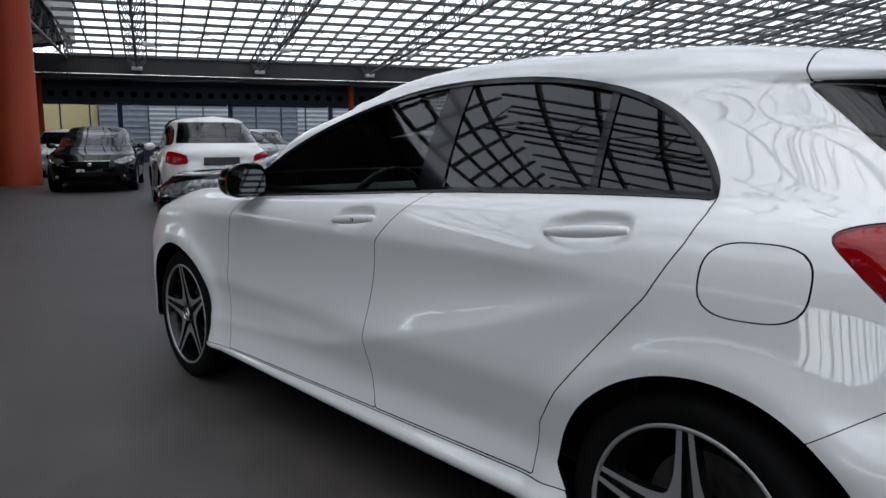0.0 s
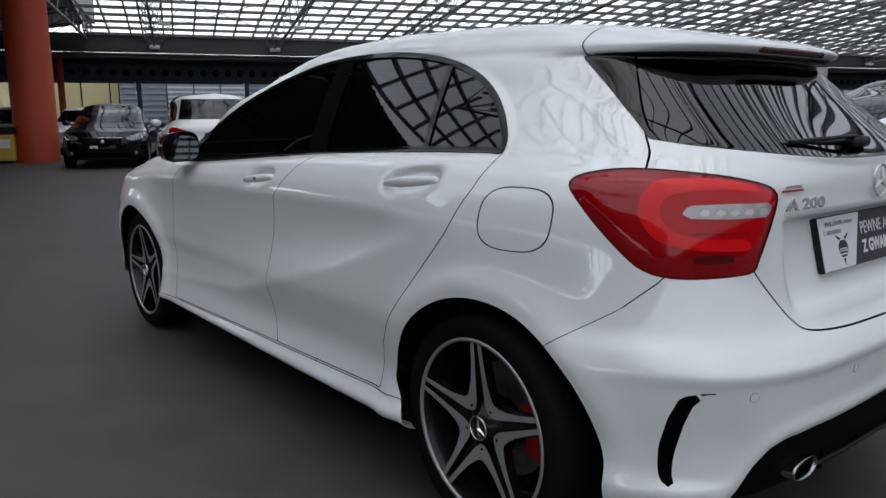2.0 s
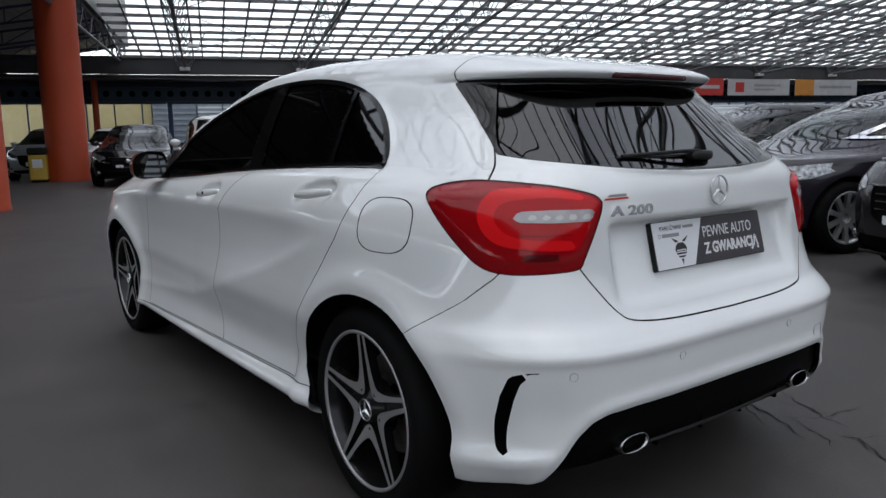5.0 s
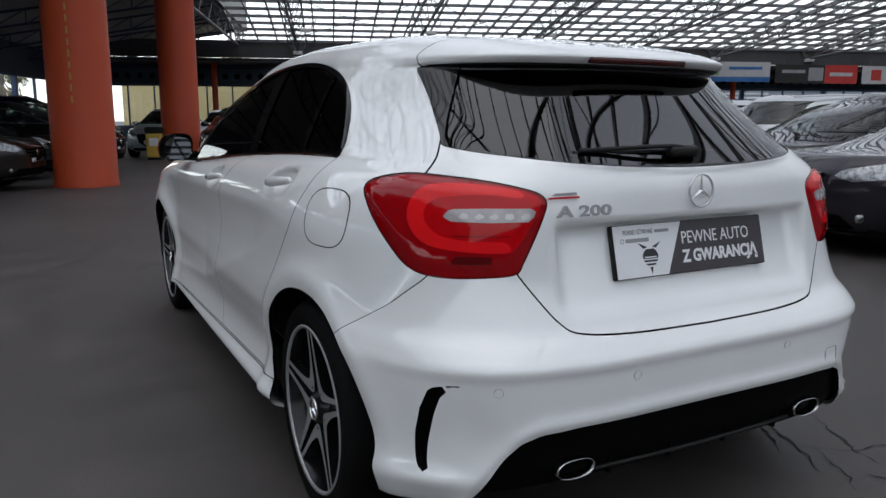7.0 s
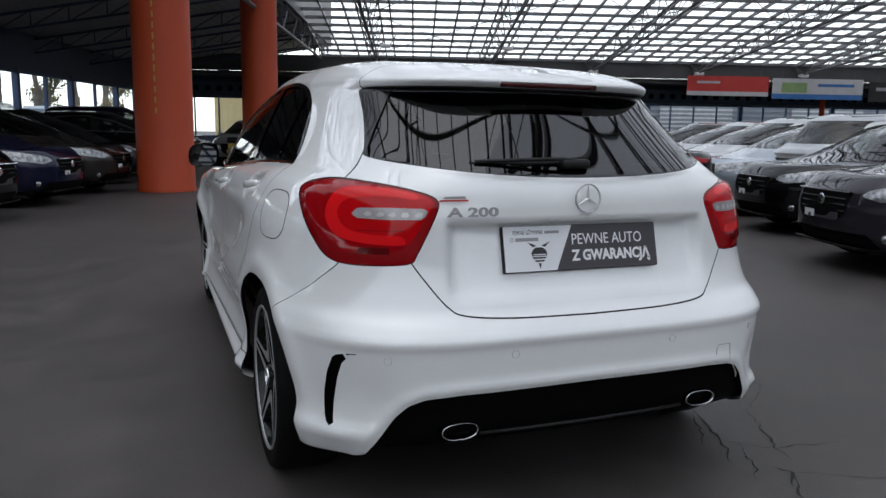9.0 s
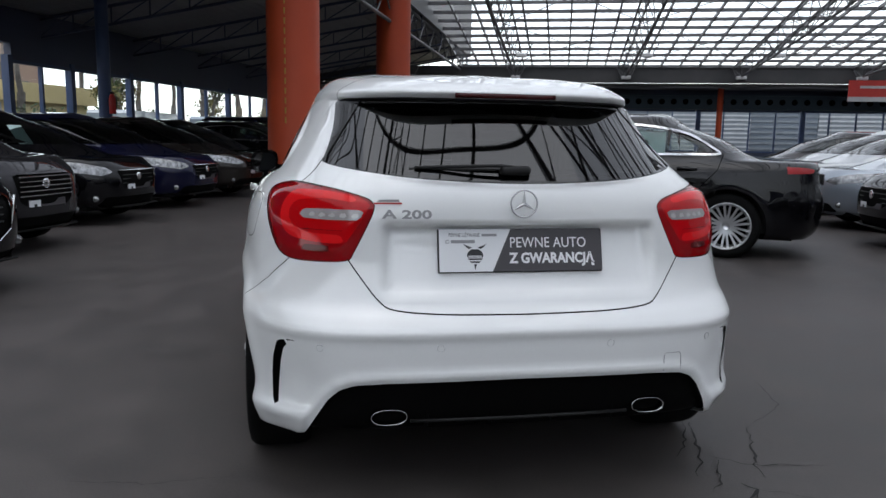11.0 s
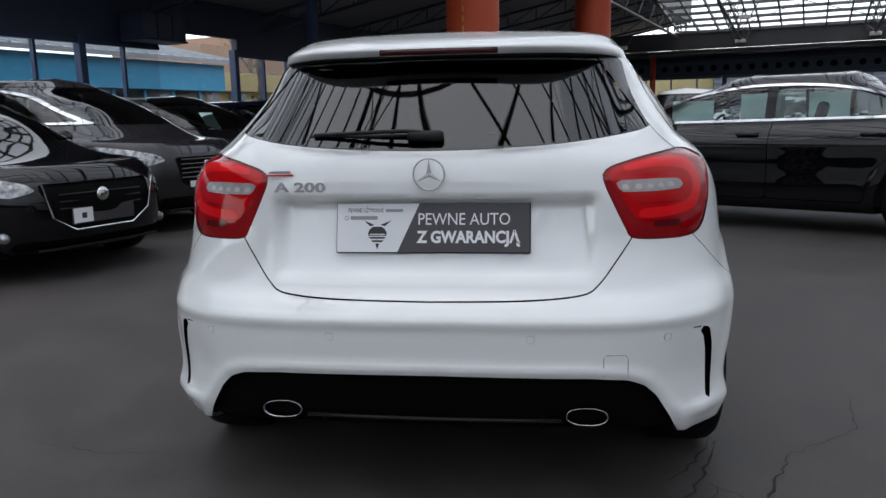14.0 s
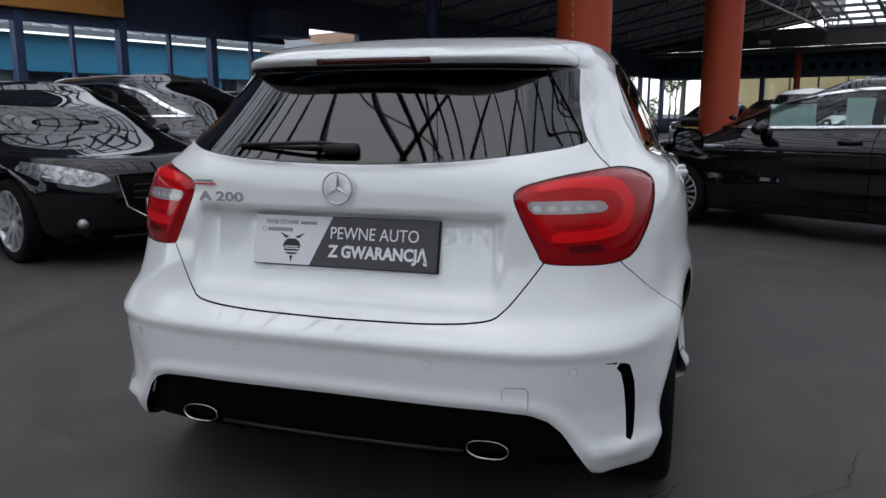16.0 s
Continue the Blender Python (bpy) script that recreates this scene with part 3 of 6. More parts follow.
def glazed_gable():
    """Glazing between the low side roof and the glass roof, on steel bars; unseen, added for reflections."""
    xs = [-13.5 + 0.94 * i for i in range(10)]
    bars = [box(x - 0.03, x + 0.03, 7.02, 7.12, 5.5, roof_z(7.0) - 0.05) for x in xs]
    bars += [box(-13.5, -5.0, 7.03, 7.11, z - 0.04, z + 0.04) for z in (5.52, 6.2, 6.9, 7.6)]
    solid("wall_gable_bars", join(*bars), STEEL, HALL, "unseen grey steel glazing bars added above the low roof", "wall", kind="structure")
    pan = solid("wall_gable_panes", ([(-13.5, 7.07, 5.5), (-5.0, 7.07, 5.5), (-5.0, 7.07, 8.15), (-13.5, 7.07, 8.15)], [(0, 1, 2, 3)]), SKYPANE, HALL, "unseen pale clear panes added above the low roof", "wall", kind="structure")
    pan.visible_shadow = False


glazed_gable()
# two more unseen walls, added to block the sky at south and east
wall_run("wall_south", -13.8, 65, -40.3, -40, 0, 6, NAVY_PANEL, "unseen plain dark wall added to close the hall")
wall_run("wall_east", 65, 65.3, -40, 39, 0, 9.9, NAVY_PANEL, "unseen plain dark wall added to close the hall")


def aisle_roof():
    """Low sheet roof over the side aisle, on steel trusses."""
    xa, xb, za, zb = WALL_X - 0.1, -5.0, 4.1, 5.5
    v, f = [], []
    nx, L = 60, (7.0, 38.0)
    for i in range(nx + 1):
        x = xa + (xb - xa) * i / nx
        z = za + (zb - za) * i / nx + (0.03 if i % 2 else 0.0)
        v += [(x, L[0], z), (x, L[1], z)]
    for i in range(nx):
        f.append((2 * i, 2 * i + 1, 2 * i + 3, 2 * i + 2))
    solid("ceiling_aisle", (v, f), ROOF_SHEET, HALL, "grey corrugated sheet roof over the side aisle", "ceiling", kind="structure")
    wall_run("wall_aisle_upstand", -5.0, -4.9, 7, 38, 5.4, 8.1, DARK_SHEET, "dark sheet upstand between low roof and glass roof")
    fr = None
    for k in range(8):
        y = 7.4 + 4.28 * k
        if fr is None:
            fr = thing("aisle_rafter", HALL, "dark blue steel lattice rafter under the low roof", "rafter", "aisle rafters")
            top = [(xa + (xb - xa) * i / 8, 0, za - 0.1 + (zb - za) * i / 8) for i in range(9)]
            low = [(x, 0, z - 0.45) for x, yy, z in top]
            part("chord", tube(top, 0.045, 6), NAVY_PANEL, fr)
            part("chord", tube(low, 0.04, 6), NAVY_PANEL, fr)
            part("bracing_web", join(*[tube([low[i], top[i + 1]], 0.02, 5) for i in range(8)], *[tube([top[i], low[i]], 0.02, 5) for i in range(9)]), NAVY_PANEL, fr)
            fr.matrix_basis = HALL @ pose(0, y, 0)
        else:
            copy_thing(fr, HALL @ pose(0, y, 0))
    edge = thing("edge_truss", HALL, "grey steel lattice girder along the columns", "truss")
    n = 30
    top = [(-5.1, 7 + 31 * i / n, 5.35) for i in range(n + 1)]
    low = [(-5.1, y, 4.55) for _, y, _ in top]
    part("chord", tube(top, 0.06, 6), STEEL, edge)
    part("chord", tube(low, 0.06, 6), STEEL, edge)
    tagged(part("bracing", join(*[tube([low[i], top[i + 1]] if i % 2 else [top[i], low[i + 1]], 0.03, 5) for i in range(n)]), STEEL, edge), kind="stuff")


aisle_roof()


def column(y, x=-5.1, r=0.56):
    t = thing("column", HALL @ pose(x, y, 0), "thick round orange-painted column with a dashed yellow stripe", "column", "hall columns")
    part("shaft", lathe([(r + 0.015, 0), (r + 0.015, 0.05), (r, 0.07), (r, 6.4)], 48, "z"), ORANGE, t, smooth=True)
    return t


column(11.80, x=-5.07, r=0.50)
column(20.50, x=-5.10, r=0.515)


# ---- the white car ----
CAR = pose(0, 0, 0)
HUB_Y, HUB_F, HUB_Z = 0.695, 3.400, 0.313
ARCHES = ((0.668, 0.302, 0.370), (3.402, 0.310, 0.356))


def zl(*p):
    return list(p)


A_LEVELS = [
    dict(w=0.83, yr=0.11, yf=4.05, n=4.6, z=zl((0, 0.240), (0.16, 0.218), (0.45, 0.205), (1.0, 0.236), (5, 0.214))),
    dict(w=0.894, yr=0.052, yf=4.18, n=4.6, z=zl((0, 0.266), (0.16, 0.243), (0.45, 0.232), (1.0, 0.262), (5, 0.238))),
    dict(w=0.898, yr=0.034, yf=4.20, n=4.6, wy=[(0.5, 1.0), (1.1, 0.985), (3.0, 0.985), (3.3, 1.0)], z=zl((0, 0.312), (0.45, 0.300), (1.0, 0.296), (5, 0.262))),
    dict(w=0.893, yr=0.022, yf=4.24, n=4.6, wy=[(0.5, 1.0), (1.1, 0.970), (3.0, 0.970), (3.3, 1.0)], z=zl((0, 0.39), (5, 0.36))),
    dict(w=0.897, yr=0.004, yf=4.27, n=4.6, wy=[(0.5, 1.0), (1.1, 0.985), (3.0, 0.985), (3.3, 1.0)], z=zl((0, 0.48), (5, 0.48))),
    dict(w=0.900, yr=0.000, yf=4.28, n=4.6, z=zl((0, 0.57), (5, 0.55))),
    dict(w=0.899, yr=0.022, yf=4.28, n=4.5, z=zl((0, 0.605), (0.8, 0.61), (5, 0.60))),
    dict(w=0.894, yr=0.066, yf=4.27, n=4.3, z=zl((0, 0.655), (0.8, 0.67), (5, 0.66))),
    dict(w=0.884, yr=0.095, yf=4.24, n=4.1, z=zl((0, 0.77), (0.8, 0.78), (3, 0.76), (4.2, 0.70))),
    dict(w=0.864, yr=0.104, yf=4.18, z=zl((0, 0.895), (0.8, 0.90), (3, 0.86), (4.2, 0.76))),
    dict(w=0.828, yr=0.112, yf=4.08, z=zl((0, 0.965), (0.8, 0.98), (2.0, 0.94), (3, 0.90), (4.1, 0.80))),
    dict(w=0.765, yr=0.135, yf=3.95, n=3.8, z=zl((0, 1.02), (0.75, 1.035), (2.0, 0.985), (2.9, 0.925), (3.4, 0.91), (4.0, 0.83))),
    dict(w=0.745, yr=0.165, yf=3.42, n=3.7, m=2.6, yfc=2.70, z=zl((0, 1.05), (0.75, 1.06), (2.0, 1.01), (2.9, 0.955), (3.4, 0.95))),
    dict(w=0.690, yr=0.315, yf=2.98, n=3.6, m=2.5, yfc=2.30, wy=[(0.3, 0.95), (0.6, 0.965), (1.1, 1.0)], z=zl((0, 1.18), (5, 1.16))),
    dict(w=0.632, yr=0.398, yf=2.62, n=3.6, m=2.5, yfc=2.0, wy=[(0.3, 0.937), (0.6, 0.968), (1.1, 1.0)], z=zl((0.3, 1.269), (0.9, 1.279), (5, 1.265))),
    dict(w=0.622, yr=0.368, yf=2.57, n=4.2, m=2.5, yfc=2.0, wy=[(0.3, 0.874), (0.6, 0.94), (1.1, 1.0)], z=zl((0.3, 1.280), (0.9, 1.291), (5, 1.28))),
    dict(w=0.611, yr=0.345, yf=2.50, n=4.2, m=2.5, yfc=1.9, wy=[(0.3, 0.874), (0.6, 0.94), (1.1, 1.0)], z=zl((0.3, 1.298), (0.9, 1.313), (1.5, 1.32), (2.6, 1.30))),
    dict(w=0.592, yr=0.392, yf=2.40, n=3.8, m=2.5, yfc=1.9, wy=[(0.3, 0.874), (0.6, 0.94), (1.1, 1.0)], z=zl((0.3, 1.320), (0.9, 1.339), (1.5, 1.347), (2.6, 1.319))),
    dict(w=0.552, yr=0.50, yf=2.25, n=3.3, m=2.5, yfc=1.7, z=zl((0.5, 1.347), (0.9, 1.370), (1.5, 1.382), (2.4, 1.363))),
    dict(w=0.420, yr=0.64, yf=2.10, n=2.9, m=2.4, yfc=1.6, z=zl((0.6, 1.369), (0.9, 1.392), (1.5, 1.409), (2.3, 1.388))),
    dict(w=0.0006, yr=0.78, yf=2.00, n=2.6, m=2.4, yfc=1.6, z=zl((0.6, 1.375), (0.9, 1.400), (1.4, 1.418), (2.2, 1.400))),
]
CREASE_HI = [(0.5, 0.82), (0.87, 0.845), (1.03, 0.857), (1.63, 0.852), (2.88, 0.832), (4.2, 0.80)]
CREASE_LO = [(0.5, 0.80), (0.94, 0.79), (1.32, 0.66), (1.85, 0.51), (2.16, 0.43), (2.85, 0.37), (4.2, 0.36)]


def a_shape(G):
    x, y, z = G[..., 0], G[..., 1], G[..., 2]
    ch = np.array(CREASE_HI)
    cl = np.array(CREASE_LO)
    zh, zlw = np.interp(y, ch[:, 0], ch[:, 1]), np.interp(y, cl[:, 0], cl[:, 1])
    t = np.clip((z - zlw) / np.maximum(zh - zlw, 0.02), 0, 1)
    side = smooth01((y - 0.75) / 0.5) * smooth01((3.35 - y) / 0.35) * smooth01((x - 0.7) / 0.1)
    d = -0.095 * np.maximum(zh - zlw, 0) * 4 * t * (1 - t) * side
    for ay, az, ar in ARCHES:
        r = np.hypot(y - ay, z - az)
        d += 0.012 * np.exp(-((r - ar - 0.03) / 0.045) ** 2) * smooth01((x - 0.6) / 0.2)
    d += 0.010 * np.exp(-((y - 0.85) / 0.45) ** 2 - ((z - 0.86) / 0.10) ** 2) * smooth01((x - 0.6) / 0.2)
    for hy, hz, ln in ((1.938, 0.897, 0.105), (0.990, 0.945, 0.122)):
        e = np.abs((y - hy) / ln) ** 2.6 + np.abs((z - hz - 0.11 * (hy - y)) / 0.036) ** 2.6
        d = d - 0.028 * smooth01(1.25 - e) * (x > 0.7)
    G[..., 0] = x + d
    # number plate recess in the tailgate, sharp under its upper edge
    rear = smooth01((0.448 - np.abs(x)) / 0.05) * (y < 0.5)
    up = smooth01((z - 0.672) / 0.022) * (1 - smooth01((z - 0.878) / 0.014))
    G[..., 1] = y + rear * up * (0.018 + 0.03 * (z - 0.68) / 0.2)
    # bumper edge above the sensors
    y2 = G[..., 1]
    low = smooth01((0.562 - z) / 0.008) * smooth01((z - 0.36) / 0.12) * smooth01((0.86 - np.abs(x)) / 0.12) * (y2 < 0.45)
    G[..., 1] = y2 + 0.009 * low
    # lip round the diffuser, ledge under the side vents, hollow between them
    x, y, z = G[..., 0], G[..., 1], G[..., 2]
    fd = inside_field(x, z, DIFFUSER)
    low = (y < 0.5) & (z < 0.6)
    G[..., 1] = y + low * (-0.010 * np.exp(-((fd - 0.018) / 0.016) ** 2) - 0.022 * np.exp(-((x - 0.735) / 0.06) ** 2 - ((z - 0.306) / 0.020) ** 2)
                           + 0.010 * np.exp(-((x - 0.675) / 0.05) ** 2 - ((z - 0.44) / 0.07) ** 2))
    G[..., 0] = x + low * (x > 0.5) * 0.014 * np.exp(-((z - 0.300) / 0.035) ** 2) * smooth01((0.45 - y) / 0.2)
    # one even curvature for the rear screen
    x, y, z = G[..., 0], G[..., 1], G[..., 2]
    f = inside_field(x, z, REAR_GLASS)
    pick = (f < -0.004) & (y < 0.66) & (x < 0.53)
    base = lambda u, v: np.stack([u ** 0, u ** 2, u ** 4, v, v * v, v * u ** 2], -1)
    co = np.linalg.lstsq(base(x[pick], z[pick]), y[pick], rcond=None)[0]
    w = smooth01((0.012 - f) / 0.016) * smooth01((0.60 - x) / 0.09) * (y < 0.66) * smooth01((1.274 - z) / 0.006)
    G[..., 1] = y + w * (base(x, z) @ co - y)
    # and for the side glass
    y = G[..., 1]
    f = inside_field(y, z, DLO)
    pick = (f < -0.008) & (x > 0.4)
    base = lambda u, v: np.stack([(u - 1.7) ** i * (v - 1.15) ** j * 4 ** j for i in range(4) for j in range(3) if i + j < 4], -1)
    co = np.linalg.lstsq(base(y[pick], z[pick]), x[pick], rcond=None)[0]
    w = smooth01((0.014 - f) / 0.022) * (x > 0.4)
    G[..., 0] = x + w * (base(y, z) @ co - x)
    return G


DLO = spline([(0.722, 1.028), (0.735, 1.085), (0.815, 1.172), (0.94, 1.246), (1.12, 1.298), (1.35, 1.328), (1.62, 1.333), (1.85, 1.318), (2.10, 1.272), (2.36, 1.20),
              (2.62, 1.105), (2.86, 0.99), (2.93, 0.93), (2.80, 0.917), (2.2, 0.955), (1.64, 0.993), (1.1, 1.018), (0.78, 1.026)], 6)
_rg = [(0, 1.013), (0.30, 1.024), (0.52, 1.048), (0.606, 1.068), (0.66, 1.105), (0.68, 1.20), (0.67, 1.26), (0.62, 1.2735), (0.50, 1.2745), (0.25, 1.2745)]
REAR_GLASS = spline(_rg + [(0, 1.2745)] + [(-x, z) for x, z in _rg[:0:-1]], 6)
LAMP = spline([(0.456, 0.940), (0.470, 0.900), (0.522, 0.798), (0.543, 0.776), (0.66, 0.769), (0.745, 0.772), (0.800, 0.790), (0.848, 0.835), (0.895, 0.890), (0.928, 0.935), (0.942, 0.962),
               (0.925, 0.983), (0.85, 1.000), (0.75, 1.006), (0.60, 0.994), (0.50, 0.974), (0.464, 0.958)], 6)
DIFFUSER = [(0.672, 0.235), (0.640, 0.300), (0.600, 0.366), (0.565, 0.400), (0.52, 0.417), (0.42, 0.424), (0, 0.426), (-0.42, 0.424), (-0.52, 0.417), (-0.565, 0.400),
            (-0.600, 0.366), (-0.640, 0.300), (-0.672, 0.235), (-0.672, 0.1), (0.672, 0.1)]
SLIT = [(0.688, 0.543), (0.725, 0.541), (0.750, 0.531), (0.762, 0.48), (0.766, 0.42), (0.765, 0.335), (0.758, 0.322), (0.748, 0.327), (0.744, 0.40), (0.738, 0.47), (0.729, 0.515), (0.714, 0.5315)]
TAILGATE = spline([(0, 0.622), (0.25, 0.626), (0.40, 0.638), (0.446, 0.662), (0.494, 0.72), (0.541, 0.785), (0.541, 0.80)], 6, closed=False)
DOOR_F = [(1.632, 1.00), (1.72, 0.919), (1.80, 0.835), (1.83, 0.67), (1.847, 0.515), (1.82, 0.366), (1.79, 0.297)]
DOOR_R = [(0.72, 1.04), (0.715, 1.0), (0.735, 0.94), (0.80, 0.822), (0.905, 0.70), (1.02, 0.56), (1.085, 0.46), (1.105, 0.36), (1.105, 0.314)]
FENDER = [(2.73, 0.93), (2.82, 0.85), (2.89, 0.72), (2.91, 0.58), (2.895, 0.43), (2.85, 0.27)]
BUMPER_SEAM = [(0.46, 0.595), (0.385, 0.648), (0.31, 0.70), (0.25, 0.765), (0.24, 0.79)]


def sill_z(y):
    """Height of the joint between doors and side skirt."""
    return np.interp(y, [1.0, 3.1], [0.314, 0.262])


REAR_SKIN = []


def on_bumper(x, z):
    """The nearest point of the rear bumper's skin, and the way it faces there."""
    sk = REAR_SKIN[0]
    used = np.array(sorted({i for q in sk.F for i in q}))
    V = sk.V[used]
    k = used[np.argmin((V[:, 0] - x) ** 2 + (V[:, 2] - z) ** 2 + (V[:, 1] > 0.5) * 9)]
    n = Vector(sk.N[k])
    if n.y > 0:
        n = -n
    p = sk.V[k]
    y = p[1] - (n.x * (x - p[0]) + n.z * (z - p[2])) / n.y
    return Vector((x, y, z)), n


def white_car():
    car = thing("hatchback", CAR, "white compact hatchback with tinted glass and sport bumper", "car")
    skin = car_skin(A_LEVELS, 0.0135, 58, 78, 120, 44, a_shape)
    circles = lambda s: [np.hypot(s.y - ay, s.z - az) - ar for ay, az, ar in ARCHES]
    front_edge = lambda s: s.y - np.interp(s.z, [0.20, 0.27, 0.34, 0.42], [0.930, 0.968, 1.018, 1.06])
    arch = lambda s: np.minimum(np.maximum(circles(s)[0], front_edge(s)), circles(s)[1]) + np.where(s.ax > 0.5, 0, 9)
    _, skin = skin.cut(arch(skin))
    dlo_f = lambda s: inside_field(s.y, s.z, DLO) + np.where(s.ax > 0.4, 0, 9)
    rg_f = lambda s: np.maximum(inside_field(s.x, s.z, REAR_GLASS), (s.y - np.interp(s.z, [1.05, 1.075, 1.15, 1.26, 1.30], [0.355, 0.385, 0.485, 0.618, 0.66])) * 0.8)
    ws_f = lambda s: np.maximum(np.maximum(1.0 - s.z, s.z - 1.335), 0.62 * 0 + s.ax - 0.70 + 0.35 * (s.z - 1.0)) + np.where(s.y > 2.3, 0, 9)
    glass, skin = skin.cut(dlo_f(skin))
    rear, skin = skin.cut(rg_f(skin))
    shield, skin = skin.cut(ws_f(skin))
    # dark lining close behind the outer skin; its near-black stands for gap shade
    _, liner = skin.cut(inside_field(skin.x, skin.z, DIFFUSER) + np.where(skin.y < 0.45, 0, 9))
    part("lining", liner.out(-0.012), SHUT, car, smooth=True)
    lamp_f = lambda s: inside_field(np.abs(s.A), s.z, LAMP) + np.where(s.y < 1.0, 0, 9)
    lamps, skin = skin.cut(lamp_f(skin))
    diff, skin = skin.cut(inside_field(skin.x, skin.z, DIFFUSER) + np.where(skin.y < 0.45, 0, 9))
    slits, skin = skin.cut(inside_field(skin.ax, skin.z, SLIT) + np.where(skin.y < 0.5, 0, 9))
    # panels, each with a narrow gap round it
    def panel(sk, f, g=0.0017):
        ins, rest = sk.cut(f(sk) + g)
        _, rest = rest.cut(f(rest) - g)
        return ins, rest

    side = lambda s: np.where((s.ax > 0.6) & (s.z < 1.15), 0, 9)
    tail_poly = [tuple(p) for p in TAILGATE] + [(0.62, 0.90), (0.735, 0.95), (0.742, 1.005), (0.695, 1.045), (0.655, 1.09), (0, 1.1), (-0.655, 1.09), (-0.695, 1.045), (-0.742, 1.005), (-0.735, 0.95), (-0.62, 0.90)] + [(-p[0], p[1]) for p in TAILGATE[:0:-1]]
    gate, skin = panel(skin, lambda s: inside_field(s.A, s.z, tail_poly) + np.where(s.y < 0.5, 0, 9), 0.0020)
    part("tailgate", gate.out(), WHITE, car, smooth=True)
    bz, by = [p[1] for p in BUMPER_SEAM], [p[0] for p in BUMPER_SEAM]
    bumper, skin = panel(skin, lambda s: np.maximum((s.y - np.interp(s.z, [0.2] + bz, [0.5] + by)) / 1.35, s.z - 0.80), 0.0014)
    part("rear_bumper", bumper.out(), WHITE, car, smooth=True)
    REAR_SKIN.append(bumper)
    rd_poly = DOOR_R + DOOR_F[::-1] + [(1.2, 1.2)]
    fd_poly = DOOR_F + FENDER[::-1] + [(2.2, 1.2)]
    rdoor, skin = panel(skin, lambda s: inside_field(s.y, s.z, rd_poly) + side(s))
    fdoor, skin = panel(skin, lambda s: inside_field(s.y, s.z, fd_poly) + side(s))
    for name, sh in (("rear_door", rdoor), ("front_door", fdoor)):
        for s in (-1, 1):
            p, _ = sh.pick(lambda x, y, z: x * s > 0)
            dv = part(name, p.out(), WHITE, car, smooth=True)
            door_handle(dv, s, name == "front_door")
    fuel = lambda s: (((np.abs(s.y - 0.586) / 0.103) ** 3.0 + (np.abs(s.z - 0.878) / 0.075) ** 3.0) ** (1 / 3.0) - 1) * 0.085 + np.where((s.x < 0) & (s.y > 0.4), 0, 9)
    flap, skin = panel(skin, fuel, 0.0016)
    part("fuel_flap", flap.out(), WHITE, car, smooth=True)
    # the shade under the spoiler is put into the colour here
    under, skin = skin.cut(np.maximum(np.maximum(skin.z - 1.2805, 1.264 - skin.z), skin.y - 0.62))
    part("spoiler_underside", under.out(), PLASTIC, car, "underside of the roof spoiler, blackened for its shade")
    wing, skin = panel(skin, lambda s: np.maximum((s.y - np.interp(s.z, [1.26, 1.30, 1.35, 1.40], [0.618, 0.638, 0.650, 0.665])) / 1.2, 1.276 - s.z), 0.0016)
    wg = part("roof_spoiler", wing.out(), WHITE, car, "white roof spoiler", smooth=True)
    bv, bf = tube([(x, 0.3500 + 0.03 * (x / 0.6) ** 2, 0) for x in np.linspace(-0.172, 0.172, 11)], 0.0075, 8)
    part("brake_light", ([(x, y, 1.291 + z * 1.35) for x, y, z in bv], bf), BRAKE_DARK, wg, "dark red high brake light", smooth=True)
    for s in (-1, 1):
        sill, _ = skin.cut(np.maximum(np.maximum(skin.z - sill_z(skin.y) + 0.005, 0.3 - skin.x * s), np.maximum(0.93 - skin.y, skin.y - 3.10)))
        part("side_skirt", sill.out(0.003 + 0.013 * smooth01((sill_z(sill.y) - 0.005 - sill.z) / 0.045)), WHITE, car, smooth=True)
    _, skin = skin.cut(np.maximum(np.maximum(skin.z - sill_z(skin.y) + 0.003, 0.3 - skin.ax), np.maximum(0.93 - skin.y, skin.y - 3.10)))
    part("body", skin.out(), WHITE, car, smooth=True)
    part("diffuser", diff.out(-0.022), MATT_BLACK, car, "black diffuser insert", smooth=True)
    for s in (-1, 1):
        p, _ = slits.pick(lambda x, y, z: x * s > 0)
        part("bumper_vent", p.out(-0.012), SHUT, car, "black bumper vent", smooth=True)
    # side glass
    trim, inner = None, glass
    edge = lambda s: -(inside_field(s.y, s.z, DLO) + 0.016)
    trim, inner = glass.cut(edge(glass))
    post_b = lambda s: np.abs(s.y - np.interp(s.z, [1.0, 1.33], [1.665, 1.675])) - np.interp(s.z, [1.0, 1.33], [0.062, 0.050])
    post_q = lambda s: np.abs(s.y - np.interp(s.z, [1.03, 1.30], [1.045, 1.075])) - 0.012
    pill, inner = inner.cut(np.minimum(post_b(inner), post_q(inner)))
    for s in (-1, 1):
        a, _ = trim.pick(lambda x, y, z: x * s > 0)
        part("window_trim", a.out(0.003), GLOSS_BLACK, car, smooth=True)
        a, _ = pill.pick(lambda x, y, z: x * s > 0)
        for lo, hi in ((0.9, 1.3), (1.3, 2.0)):
            a2, _ = a.pick(lambda x, y, z: lo < y < hi)
            part("window_pillar", a2.out(0.001), GLOSS_BLACK, car, smooth=True)
        one, _ = inner.pick(lambda x, y, z: x * s > 0)
        fr, rest = one.pick(lambda x, y, z: y > 1.65)
        q, mid_ = rest.pick(lambda x, y, z: y < 1.06)
